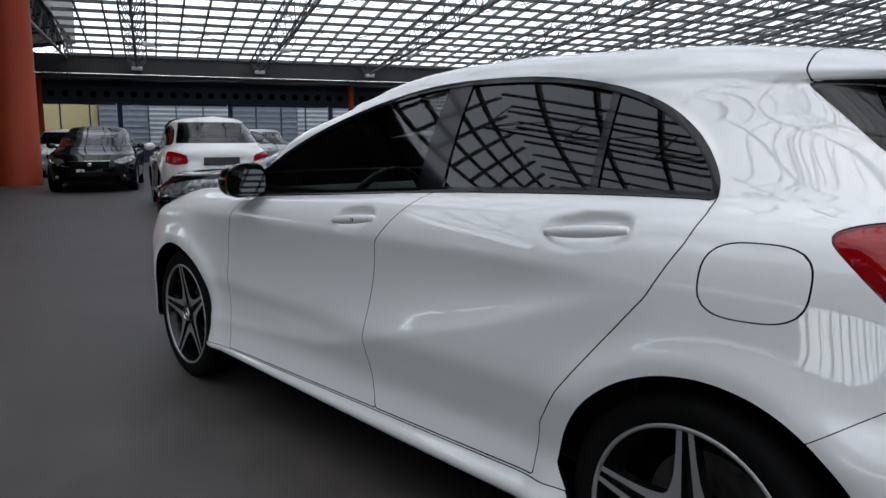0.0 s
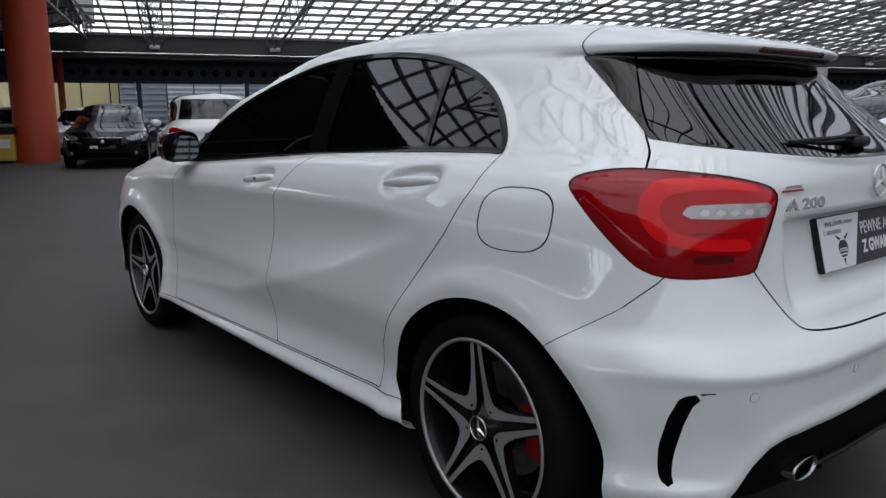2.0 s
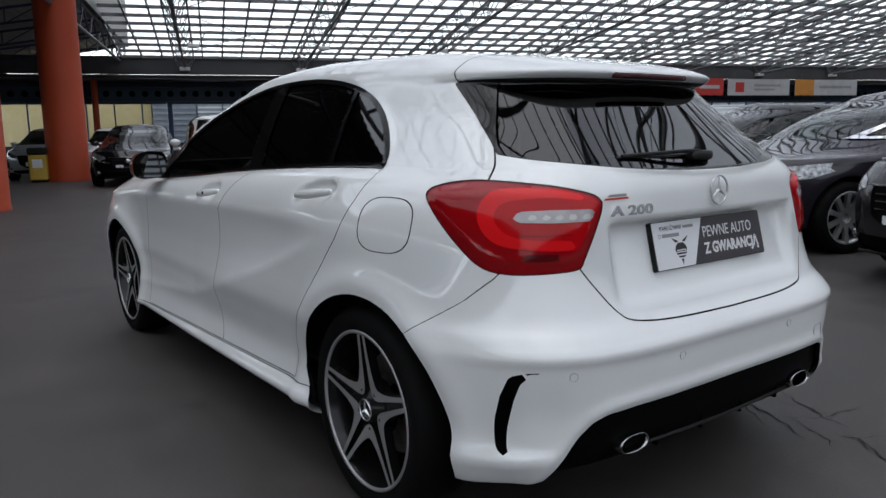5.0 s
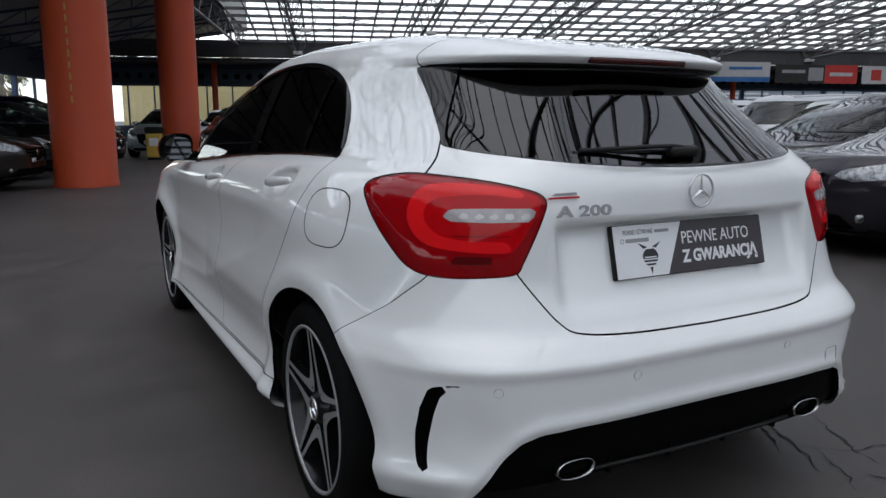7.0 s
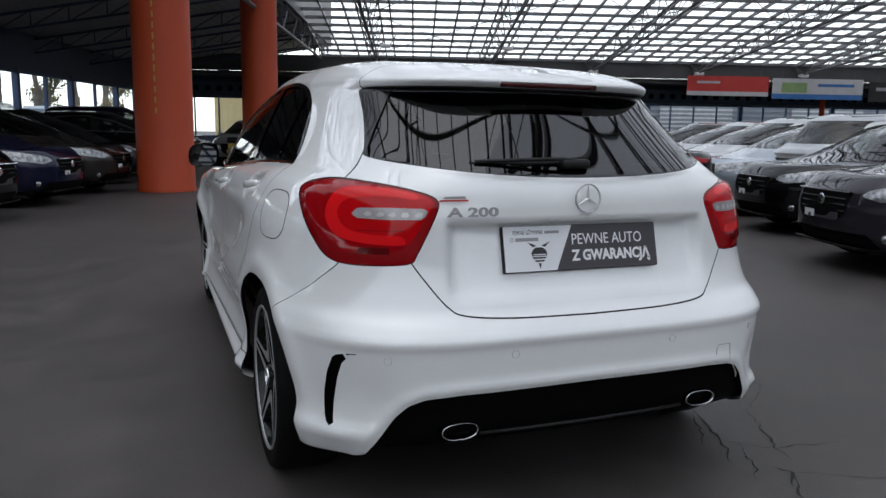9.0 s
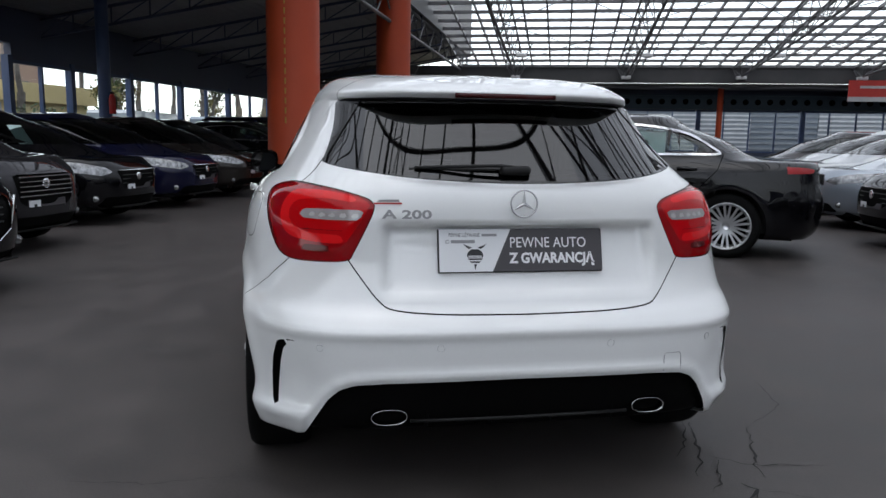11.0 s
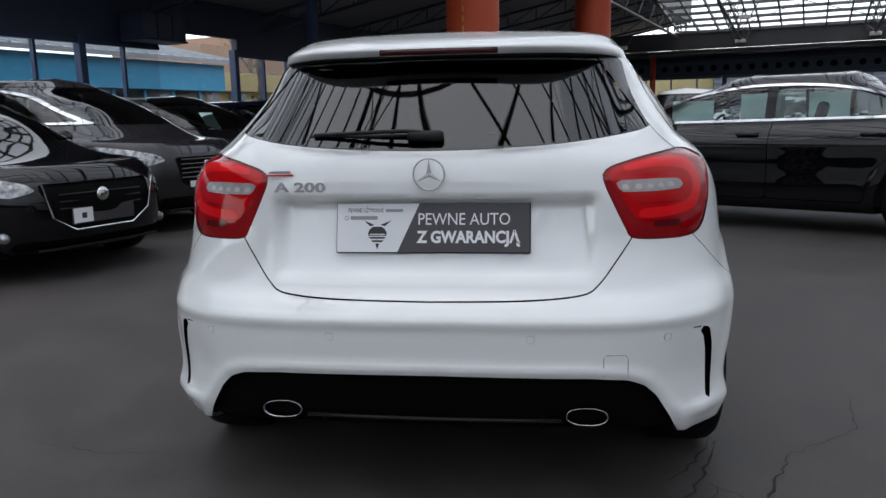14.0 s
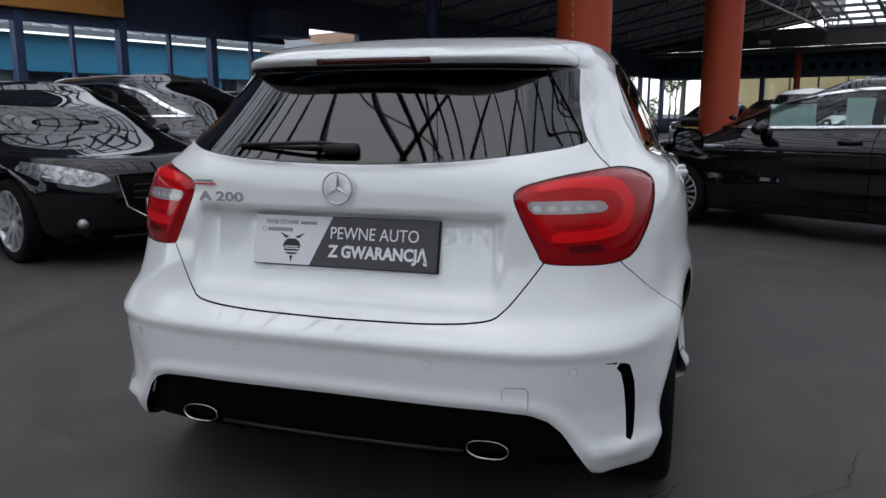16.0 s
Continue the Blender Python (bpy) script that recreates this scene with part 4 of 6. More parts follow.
        part("front_window", fr.out(-0.004), GLASS, car, "lightly tinted front door glass", smooth=True)
        part("rear_window", mid_.out(-0.004), GLASS_DARK, car, "dark privacy glass", smooth=True)
        part("quarter_window", q.out(-0.004), GLASS_DARK, car, "dark privacy glass", smooth=True)
    fin_f = lambda s: np.interp(s.z, [1.06, 1.09, 1.28], [0.595, 0.585, 0.462]) - s.ax
    fins, screen = rear.cut(fin_f(rear) + 0.002)
    _, screen = screen.cut(fin_f(screen) - 0.002)
    for s in (-1, 1):
        a, _ = fins.pick(lambda x, y, z: x * s > 0)
        part("spoiler_fin", a.out(0.001), GLOSS_BLACK, car, "gloss black fin beside the rear screen", smooth=True)
    part("tailgate_window", screen.out(-0.002), GLASS_DARK, car, "dark tinted rear screen", smooth=True)
    part("windscreen", shield.out(-0.004), GLASS, car, smooth=True)
    tail_lamps(car, lamps)
    rear_details(car)
    mirrors(car)
    cabin(car)
    part("underbody", join(box(-0.72, 0.72, 0.9, 4.0, 0.238, 0.262), box(-0.6, 0.6, 0.25, 1.15, 0.25, 0.60), box(-0.62, 0.62, 2.95, 3.95, 0.24, 0.62)), SHUT, car)
    w0 = None
    for s, y in ((-1, HUB_Y), (-1, HUB_F), (1, HUB_Y), (1, HUB_F)):
        wheel_star(car, pose(s * 0.755, y, HUB_Z, 2 if y < 1 else 9, 0, 0) if s > 0 else pose(s * 0.755, y, HUB_Z, 0, 0, 180) @ pose(0, 0, 0, 2 if y < 1 else 9, 0, 0), y < 1)
    return car


def door_handle(door, s, front):
    y0 = 1.938 if front else 0.990
    z0 = 0.895 if front else 0.943
    x0 = 0.858 if front else 0.850
    tilt = 0.10
    pts = []
    for i in range(13):
        t = i / 12
        y = y0 + 0.12 - 0.24 * t
        bow = math.sin(math.pi * min(1, max(0, t * 1.05))) ** 0.6
        pts.append((s * (x0 - 0.001 + 0.022 * bow), y, z0 - 0.012 + tilt * 0.24 * t))
    v, f = [], []
    for i, p in enumerate(pts):
        h = 0.008 + 0.010 * math.sin(math.pi * min(1.0, 0.15 + i / 15)) * (i / 12) ** 0.5
        for k in range(8):
            a = 2 * math.pi * k / 8
            v.append((p[0] + s * 0.008 * math.cos(a), p[1], p[2] + h * math.sin(a)))
    for i in range(12):
        for k in range(8):
            q = (k + 1) % 8
            f.append((i * 8 + k, i * 8 + q, i * 8 + 8 + q, i * 8 + 8 + k))
    f += [tuple(range(8)), tuple(96 + k for k in range(8))]
    h = part("door_handle", (v, f), WHITE, door, smooth=True)
    if front and s < 0:
        part("keyhole", moved(lathe([(0.006, 0), (0.006, 0.004)], 12, "x"), pose(-x0 - 0.045, y0 - 0.06, z0 + 0.005)), SHUT, door)


BADGE_SILVER = surface("bright_badge_silver", (0.50, 0.50, 0.51), (0.60, 0.60, 0.61), 0.22, 0.5)
LED_CELL = surface("led_cell", (0.50, 0.46, 0.46), (0.58, 0.55, 0.55), 0.15, 0.2, 40)
BRAKE_DARK = surface("smoked_red_lens", (0.045, 0.006, 0.007), (0.06, 0.008, 0.008), 0.15)


def tail_lamps(car, lamps):
    """Red wrap lens, brighter inner field, a C-shaped light guide and a slim clear bar."""
    field_ = spline([(0.478, 0.955), (0.55, 0.980), (0.66, 0.984), (0.745, 0.972), (0.785, 0.935), (0.785, 0.885), (0.745, 0.845), (0.66, 0.830), (0.57, 0.828), (0.545, 0.83), (0.505, 0.885), (0.475, 0.935)], 5)
    guide = spline([(0.52, 0.968), (0.60, 0.982), (0.68, 0.983), (0.750, 0.970), (0.786, 0.932), (0.785, 0.885), (0.745, 0.846), (0.66, 0.831), (0.56, 0.829),
                    (0.56, 0.852), (0.65, 0.856), (0.715, 0.868), (0.745, 0.898), (0.742, 0.928), (0.705, 0.950), (0.60, 0.958), (0.52, 0.952)], 5)
    clear = [(0.486, 0.929), (0.60, 0.929), (0.68, 0.926), (0.700, 0.917), (0.702, 0.908), (0.685, 0.899), (0.60, 0.897), (0.500, 0.899)]
    # a darker strip low in the lens
    dark = spline([(0.575, 0.812), (0.60, 0.803), (0.68, 0.803), (0.71, 0.812), (0.68, 0.820), (0.60, 0.820)], 5)
    for s in (-1, 1):
        one, _ = lamps.pick(lambda x, y, z: x * s > 0)
        dome = lambda a, off: 0.013 * smooth01(-inside_field(np.abs(a.A), a.z, LAMP) / 0.035) - 0.003 + off
        body = part("tail_lamp", one.out(dome(one, 0.0)), RED_LENS, car, "red wraparound tail lamp with a clear strip", smooth=True)
        for name, poly, mat, off in (("lamp_field", field_, RED_MID, 0.0008), ("light_guide", guide, RED_GLOW, 0.0016), ("reversing_lens", clear, CLEAR_LENS, 0.0026), ("lens_dark_strip", dark, RED_DARK, 0.0012)):
            a, _ = one.cut(inside_field(np.abs(one.A), one.z, poly))
            part(name, a.out(dome(a, off)), mat, body, "clear ribbed reversing lens" if name == "reversing_lens" else "", smooth=True)
        for c in (0.515, 0.550, 0.585, 0.620, 0.655):
            a, _ = one.cut(np.maximum(np.abs(np.abs(one.A) - c) - 0.012, np.abs(one.z - 0.912) - 0.008))
            part("led_cell", a.out(dome(a, 0.0030)), LED_CELL, body)
        for zc, a0, a1 in ((0.966, 0.54, 0.70), (0.944, 0.53, 0.70), (0.884, 0.54, 0.70), (0.868, 0.55, 0.69), (0.842, 0.57, 0.70)):
            a, _ = one.cut(np.maximum(np.maximum(a0 - np.abs(one.A), np.abs(one.A) - a1), np.abs(one.z - zc) - 0.0022))
            part("lens_rib", a.out(dome(a, 0.0024)), RED_DARK, body)
        rim, _ = one.cut(-(inside_field(np.abs(one.A), one.z, LAMP) + 0.0045))
        part("lamp_seal", rim.out(dome(rim, 0.0008)), RED_DARK, body)


def star_badge(parent, m, r, mat):
    b = part("badge", moved(lathe([(r * 0.90, 0), (r * 0.90, 0.004), (r * 0.95, 0.006), (r, 0.004), (r, 0)], 40, "z"), Matrix()), mat, parent, "chrome badge", smooth=True, m=m)
    arms = []
    for k in range(3):
        a = math.pi / 2 + k * 2 * math.pi / 3
        c, s_ = math.cos(a), math.sin(a)
        w = r * 0.15
        v = [(-s_ * w, c * w, 0.001), (s_ * w, -c * w, 0.001), (c * r * 0.93, s_ * r * 0.93, 0.001), (0, 0, 0.008), (c * r * 0.93, s_ * r * 0.93, 0.003)]
        arms.append((v, [(0, 3, 4), (1, 4, 3), (0, 4, 2), (1, 2, 4)]))
    for a in arms:
        part("badge_arm", a, mat, b)
    return b


def rear_details(car):
    R90 = pose(0, 0, 0, 90, 0, 0)
    star_badge(car, pose(0, 0.100, 0.954, 88, 0, 0), 0.0435, BADGE_SILVER)
    words("A 200", 0.036, 0.004, BADGE_SILVER, car, "badge_letters", pose(-0.432, 0.124, 0.908, 88, 0, -5.5), "chrome model letters", 0.148, 0.0010)
    # dealer plate
    pl = part("plate_holder", moved(bevel_box(-0.265, 0.265, -0.009, 0.009, -0.068, 0.068, 0.004), pose(0.003, 0.128, 0.806, -14, 0, 0)), PLASTIC, car, "dealer name plate, half white and half dark grey")
    P = pose(0.003, 0.128, 0.806, -14, 0, 0) @ pose(0, -0.0095, 0, 90, 0, 0)
    part("plate_face", slab([(-0.262, -0.066), (-0.095, -0.066), (-0.035, 0.066), (-0.262, 0.066)], 0.0, 0.0015), PLATE_W, pl, m=P)
    part("plate_face", slab([(-0.0945, -0.066), (0.262, -0.066), (0.262, 0.066), (-0.0345, 0.066)], 0.0, 0.0015), PLATE_D, pl, m=P)
    words("PEWNE AUTO", 0.046, 0.0006, LETTER, pl, "plate_letters", P @ pose(-0.040, 0.008, 0.0016), "", 0.250)
    words("Z GWARANCJĄ", 0.044, 0.0008, LETTER, pl, "plate_letters", P @ pose(-0.040, -0.040, 0.0016), "", 0.278, 0.0016)
    words("PEWNE UŻYWANE", 0.017, 0.0004, INK, pl, "plate_letters", P @ pose(-0.232, 0.042, 0.0016), "", 0.098)
    part("plate_bar", box(-0.128, -0.080, 0.043, 0.051, 0.0015, 0.0022), INK_GREY, pl, m=P)
    part("plate_bar", box(-0.225, -0.150, 0.022, 0.032, 0.0015, 0.0022), INK_GREY, pl, m=P)
    part("plate_icon", moved(lathe([(0.0042, 0.0), (0.0052, 0.0007), (0.0062, 0.0)], 16, "z"), pose(-0.236, 0.027, 0.0015)), INK_GREY, pl, m=P)
    body = [(-0.026, -0.002), (-0.021, 0.008), (-0.012, 0.015), (0.012, 0.015), (0.021, 0.008), (0.026, -0.002), (0.024, -0.010), (-0.024, -0.010)]
    part("plate_emblem", join(slab([(x - 0.15, y - 0.012) for x, y in body], 0.0015, 0.0022),
                              slab([(-0.188, 0.020), (-0.158, 0.008), (-0.170, 0.004)], 0.0015, 0.0022), slab([(-0.112, 0.020), (-0.130, 0.004), (-0.142, 0.008)], 0.0015, 0.0022),
                              slab([(-0.174, -0.025), (-0.126, -0.025), (-0.130, -0.030), (-0.170, -0.030)], 0.0015, 0.0022),
                              slab([(-0.168, -0.034), (-0.132, -0.034), (-0.138, -0.039), (-0.162, -0.039)], 0.0015, 0.0022),
                              slab([(-0.155, -0.043), (-0.145, -0.043), (-0.150, -0.060)], 0.0015, 0.0022)), INK, pl, m=P)
    part("plate_bar", box(-0.170, -0.130, -0.0195, -0.0165, 0.0022, 0.0026), PLATE_W, pl, m=P)
    # small red and black mark above the model letters
    part("sticker", moved(slab([(0, 0), (0.088, 0.001), (0.086, 0.006), (0.006, 0.005)], 0, 0.0006), pose(-0.462, 0.125, 0.950, 88, 0, -5.5)), RED_INK, car, "small red sticker")
    part("sticker", moved(slab([(0.012, 0.008), (0.080, 0.008), (0.078, 0.015), (0.02, 0.014)], 0, 0.0006), pose(-0.462, 0.125, 0.950, 88, 0, -5.5)), INK_GREY, car)
    # parking sensors
    for x, z in ((-0.267, 0.531), (0.267, 0.531), (-0.622, 0.528), (0.622, 0.528)):
        p, n = on_bumper(x, z)
        m = Matrix.Translation(p + n * 0.0004) @ n.to_track_quat("Z", "Y").to_matrix().to_4x4()
        sn = part("parking_sensor", lathe([(0.0, 0.0004), (0.0100, 0.0004), (0.0103, -0.002)], 24, "z"), WHITE, car, m=m)
        part("sensor_ring", lathe([(0.0103, 0.0002), (0.0110, 0.0006), (0.0118, -0.002)], 24, "z"), INK_GREY, sn)
    # towing eye cover outline
    oc = [(0.456, 0.430), (0.456, 0.478), (0.463, 0.487), (0.512, 0.487), (0.519, 0.478), (0.519, 0.430)]
    part("tow_cover_joint", tube([on_bumper(x, z)[0] for x, z in oc], 0.0012, 5), INK_GREY, car)
    # exhaust tips
    for s in (-1, 1):
        tip = []
        v, f = [], []
        n = 32
        prof = [(1.0, 0.10), (1.0, 0.006), (0.985, 0.0), (0.945, 0.0), (0.925, 0.010), (0.90, 0.10)]
        for i in range(n):
            a = 2 * math.pi * i / n
            for q, y in prof:
                v.append((s * 0.417 + 0.056 * q * math.copysign(abs(math.cos(a)) ** 0.8, math.cos(a)), 0.040 + y, 0.312 + 0.0245 * q * math.copysign(abs(math.sin(a)) ** 0.9, math.sin(a))))
        k = len(prof)
        for i in range(n):
            j = (i + 1) % n
            for t in range(k - 1):
                f.append((i * k + t, i * k + t + 1, j * k + t + 1, j * k + t))
        ex = part("exhaust_tip", (v, f), EXHAUST, car, "oval chrome exhaust tip", smooth=True)
        # near-black disc stands for the shade inside the pipe
        part("exhaust_bore", ([(s * 0.417 + 0.0515 * math.cos(a), 0.075, 0.312 + 0.0225 * math.sin(a)) for a in np.linspace(0, 2 * math.pi, 24, endpoint=False)], [tuple(range(24))]), SHUT, ex)
    part("diffuser_blade", tube([(-0.35, 0.056, 0.293), (-0.2, 0.048, 0.293), (0, 0.044, 0.293), (0.2, 0.048, 0.293), (0.35, 0.056, 0.293)], 0.0055, 8), PLASTIC, car, "slim black blade", smooth=True)
    for x in (-0.30, -0.10, 0.10, 0.30):
        part("diffuser_fin", bevel_box(x - 0.006, x + 0.006, 0.056, 0.10, 0.268, 0.340, 0.004), MATT_BLACK, car)
    # rear wiper
    wp = part("rear_wiper", tube(spline([(0.028, 0.152, 1.052), (-0.05, 0.150, 1.066), (-0.18, 0.158, 1.064), (-0.330, 0.180, 1.058)], 6, closed=False), 0.0055, 8), PLASTIC, car, "black rear wiper", smooth=True)
    part("wiper_blade", tube(spline([(-0.04, 0.168, 1.055), (-0.2, 0.172, 1.053), (-0.345, 0.188, 1.053)], 6, closed=False), 0.0052, 6), PLASTIC, wp, smooth=True)
    part("wiper_mount", bevel_box(-0.065, 0.034, 0.140, 0.180, 1.038, 1.067, 0.011), PLASTIC, wp, smooth=True)


def mirrors(car):
    mg = slab([(0.074 * math.copysign(abs(math.cos(a)) ** 0.6, math.cos(a)), 0.054 * math.copysign(abs(math.sin(a)) ** 0.65, math.sin(a))) for a in np.linspace(0, 2 * math.pi, 32, endpoint=False)], -0.004, 0.004)
    for s in (-1, 1):
        v, f = [], []
        n, m = 16, 9
        for j in range(m + 1):
            t = j / m
            y = 2.60 + 0.17 * t
            k = math.sqrt(max(0.0, 1 - max(0, t - 0.12) ** 2 * 1.2))
            for i in range(n):
                a = 2 * math.pi * i / n
                ca, sa = math.cos(a), math.sin(a)
                v.append((s * (0.903 + 0.082 * k * math.copysign(abs(ca) ** 0.7, ca)), y, 0.985 + 0.066 * k * math.copysign(abs(sa) ** 0.75, sa) + 0.01 * (1 - ca)))
        for j in range(m):
            for i in range(n):
                q = (i + 1) % n
                f.append((j * n + i, j * n + q, j * n + n + q, j * n + n + i))
        f += [tuple(range(n)), tuple(m * n + i for i in range(n))]
        mi = part("door_mirror", (v, f), GLOSS_BLACK, car, "gloss black door mirror", smooth=True)
        part("mirror_glass", [(x, z, y) for x, y, z in mg[0]] and ([(x, z, y) for x, y, z in mg[0]], mg[1]), MIRROR, mi, "dark tinted mirror glass", m=pose(s * 0.906, 2.598, 0.990, -6, 0, 19 * s))
        part("mirror_foot", bar((s * 0.80, 2.72, 0.945), (s * 0.90, 2.68, 0.955), 0.07, 0.05), GLOSS_BLACK, mi)


def cabin(car):
    """Seats, dashboard, wheel and lining behind the glass."""
    cb = part("floor_pan", box(-0.68, 0.68, 0.5, 3.1, 0.25, 0.30), CLOTH, car)
    part("dashboard", bevel_box(-0.68, 0.68, 2.55, 3.15, 0.62, 0.93, 0.06), PLASTIC, car, "dark dashboard")
    for s in (-1, 1):
        part("door_lining", bevel_box(s * 0.70 - 0.03, s * 0.70 + 0.03, 0.9, 2.9, 0.3, 0.96, 0.02), PLASTIC, car)
        seat = part("front_seat", join(bevel_box(s * 0.37 - 0.25, s * 0.37 + 0.25, 1.55, 2.1, 0.35, 0.55, 0.07), moved(bevel_box(-0.25, 0.25, -0.09, 0.09, 0, 0.80, 0.07), pose(s * 0.37, 1.58, 0.45, 14, 0, 0))), CLOTH, car, "dark front seat", smooth=False)
    part("rear_bench", join(bevel_box(-0.6, 0.6, 0.75, 1.2, 0.35, 0.55, 0.07), moved(bevel_box(-0.6, 0.6, -0.08, 0.08, 0, 0.52, 0.06), pose(0, 0.78, 0.5, 14, 0, 0))), CLOTH, car, "dark rear bench")
    for x in (-0.4, 0.0, 0.4):
        part("headrest", bevel_box(x - 0.12, x + 0.12, 0.62, 0.70, 1.02, 1.15, 0.03), CLOTH, car)
    st = part("steering_wheel", moved(lathe([(0.185 + 0.016 * math.cos(a), 0.016 * math.sin(a)) for a in np.linspace(0, 2 * math.pi, 9)[:-1]], 36, "y", True), pose(-0.37, 2.42, 0.86, 24, 0, 0)), PLASTIC, car, "dark steering wheel", smooth=True)
    part("wheel_hub", moved(join(bevel_box(-0.17, 0.17, -0.012, 0.012, -0.03, 0.03, 0.008), bevel_box(-0.06, 0.06, -0.03, 0.02, -0.06, 0.05, 0.02)), pose(-0.37, 2.42, 0.86, 24, 0, 0)), PLASTIC, st)


def wheel_star(car, m, rear):
    """18 inch wheel: black rim with five machined split spokes; its outer face looks to local +x."""
    R = 0.318
    tyre = part("wheel", lathe([(0.232, -0.11), (0.262, -0.112), (0.294, -0.108), (0.308, -0.092), (0.313, -0.06), (0.313, 0.06), (0.308, 0.088), (0.295, 0.104), (0.272, 0.110), (0.250, 0.104), (0.240, 0.100)], 64, "x"), RUBBER, car, "wheel with black and machined split-spoke rim", smooth=True, m=m)
    part("rim", lathe([(0.232, -0.10), (0.212, -0.06), (0.210, 0.05), (0.2315, 0.1005)], 56, "x"), ALLOY_DARK, tyre, smooth=True)
    part("rim_lip", lathe([(0.2325, 0.0990), (0.2330, 0.1050), (0.2400, 0.1080), (0.2430, 0.104)], 64, "x"), ALLOY, tyre, smooth=True)
    # the iron brake disc
    part("disc_behind_spokes", lathe([(0.06, -0.005), (0.155, -0.005), (0.155, -0.028), (0.06, -0.028)], 40, "x"), IRON, tyre, smooth=False)
    # near-black disc inside the rim, shade put into its colour
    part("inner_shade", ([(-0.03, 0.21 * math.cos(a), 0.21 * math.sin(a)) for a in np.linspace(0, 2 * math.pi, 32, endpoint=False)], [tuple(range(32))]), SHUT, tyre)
    cal = [(0.11 * math.cos(a), 0.11 * math.sin(a)) for a in np.linspace(-0.55, 0.55, 7)] + [(0.185 * math.cos(a), 0.185 * math.sin(a)) for a in np.linspace(0.55, -0.55, 7)]
    cv, cf = slab(cal, -0.045, 0.025)
    part("brake_caliper", [(z, x, y) for x, y, z in cv] and ([(z, x, y) for x, y, z in cv], cf), CALIPER if rear else CALIPER, tyre, "red brake caliper", m=pose(0, 0, 0, 5, 0, 0))
    # five machined V faces whose legs run in pairs, with a black channel between
    def at(r, deg):
        return (r * math.cos(radians(deg)), r * math.sin(radians(deg)))

    def xo(p):
        return 0.080 + 0.020 * (math.hypot(*p) / 0.216)

    for k in range(5):
        base = 270 + 72 * k
        o = 0.0085
        ring = []
        for sg in (1, -1):
            d36 = at(1, base + sg * 36)
            nrm = (d36[1] * sg, -d36[0] * sg)
            wd = lambda r: 0.0165 - 0.0095 * (r - 0.06) / 0.17
            e = lambda r: (d36[0] * r + nrm[0] * wd(r), d36[1] * r + nrm[1] * wd(r))
            pts = [at(0.2318, base + sg * 31.0), e(0.2318), e(0.12), e(0.066), at(0.050, base + sg * 8)]
            ring += pts if sg > 0 else pts[::-1]
        ring += [at(0.170, base - 27.4), at(0.128, base - 21.5), at(0.104, base - 13), at(0.092, base - 4), at(0.092, base + 4), at(0.104, base + 13), at(0.128, base + 21.5), at(0.170, base + 27.4)]
        n = len(ring)
        v = [(xo(p), *p) for p in ring] + [(xo(p) - 0.03, *p) for p in ring]
        part("spoke_face", (v[:n], [tuple(range(n))]), ALLOY, tyre, "machined spoke face")
        part("spoke", (v, [(i, (i + 1) % n, n + (i + 1) % n, n + i) for i in range(n)]), ALLOY_DARK, tyre)
        dd = at(1, base + 36)
        q = (-dd[1], dd[0])
        ch = [(dd[0] * r + q[0] * w_, dd[1] * r + q[1] * w_) for r, w_ in ((0.04, 0.024), (0.230, 0.014), (0.230, -0.014), (0.04, -0.024))]
        part("spoke_channel", ([(xo(p) - 0.014, *p) for p in ch], [(0, 1, 2, 3)]), ALLOY_DARK, tyre)
        # near-black stud stands for the shade in a bolt hole
        bb = at(0.064, base)
        part("bolt_hole_shade", moved(lathe([(0, 0.008), (0.0060, 0.008), (0.0064, 0)], 10, "x"), pose(0.0785, *bb)), SHUT, tyre)
    hub = part("hub", lathe([(0.085, 0.035), (0.074, 0.074), (0.042, 0.084), (0.038, 0.094), (0.0, 0.095)], 40, "x"), ALLOY_DARK, tyre, smooth=True)
    star_badge(hub, pose(0.0955, 0, 0, 90, 0, 90), 0.033, CHROME)


white_car()


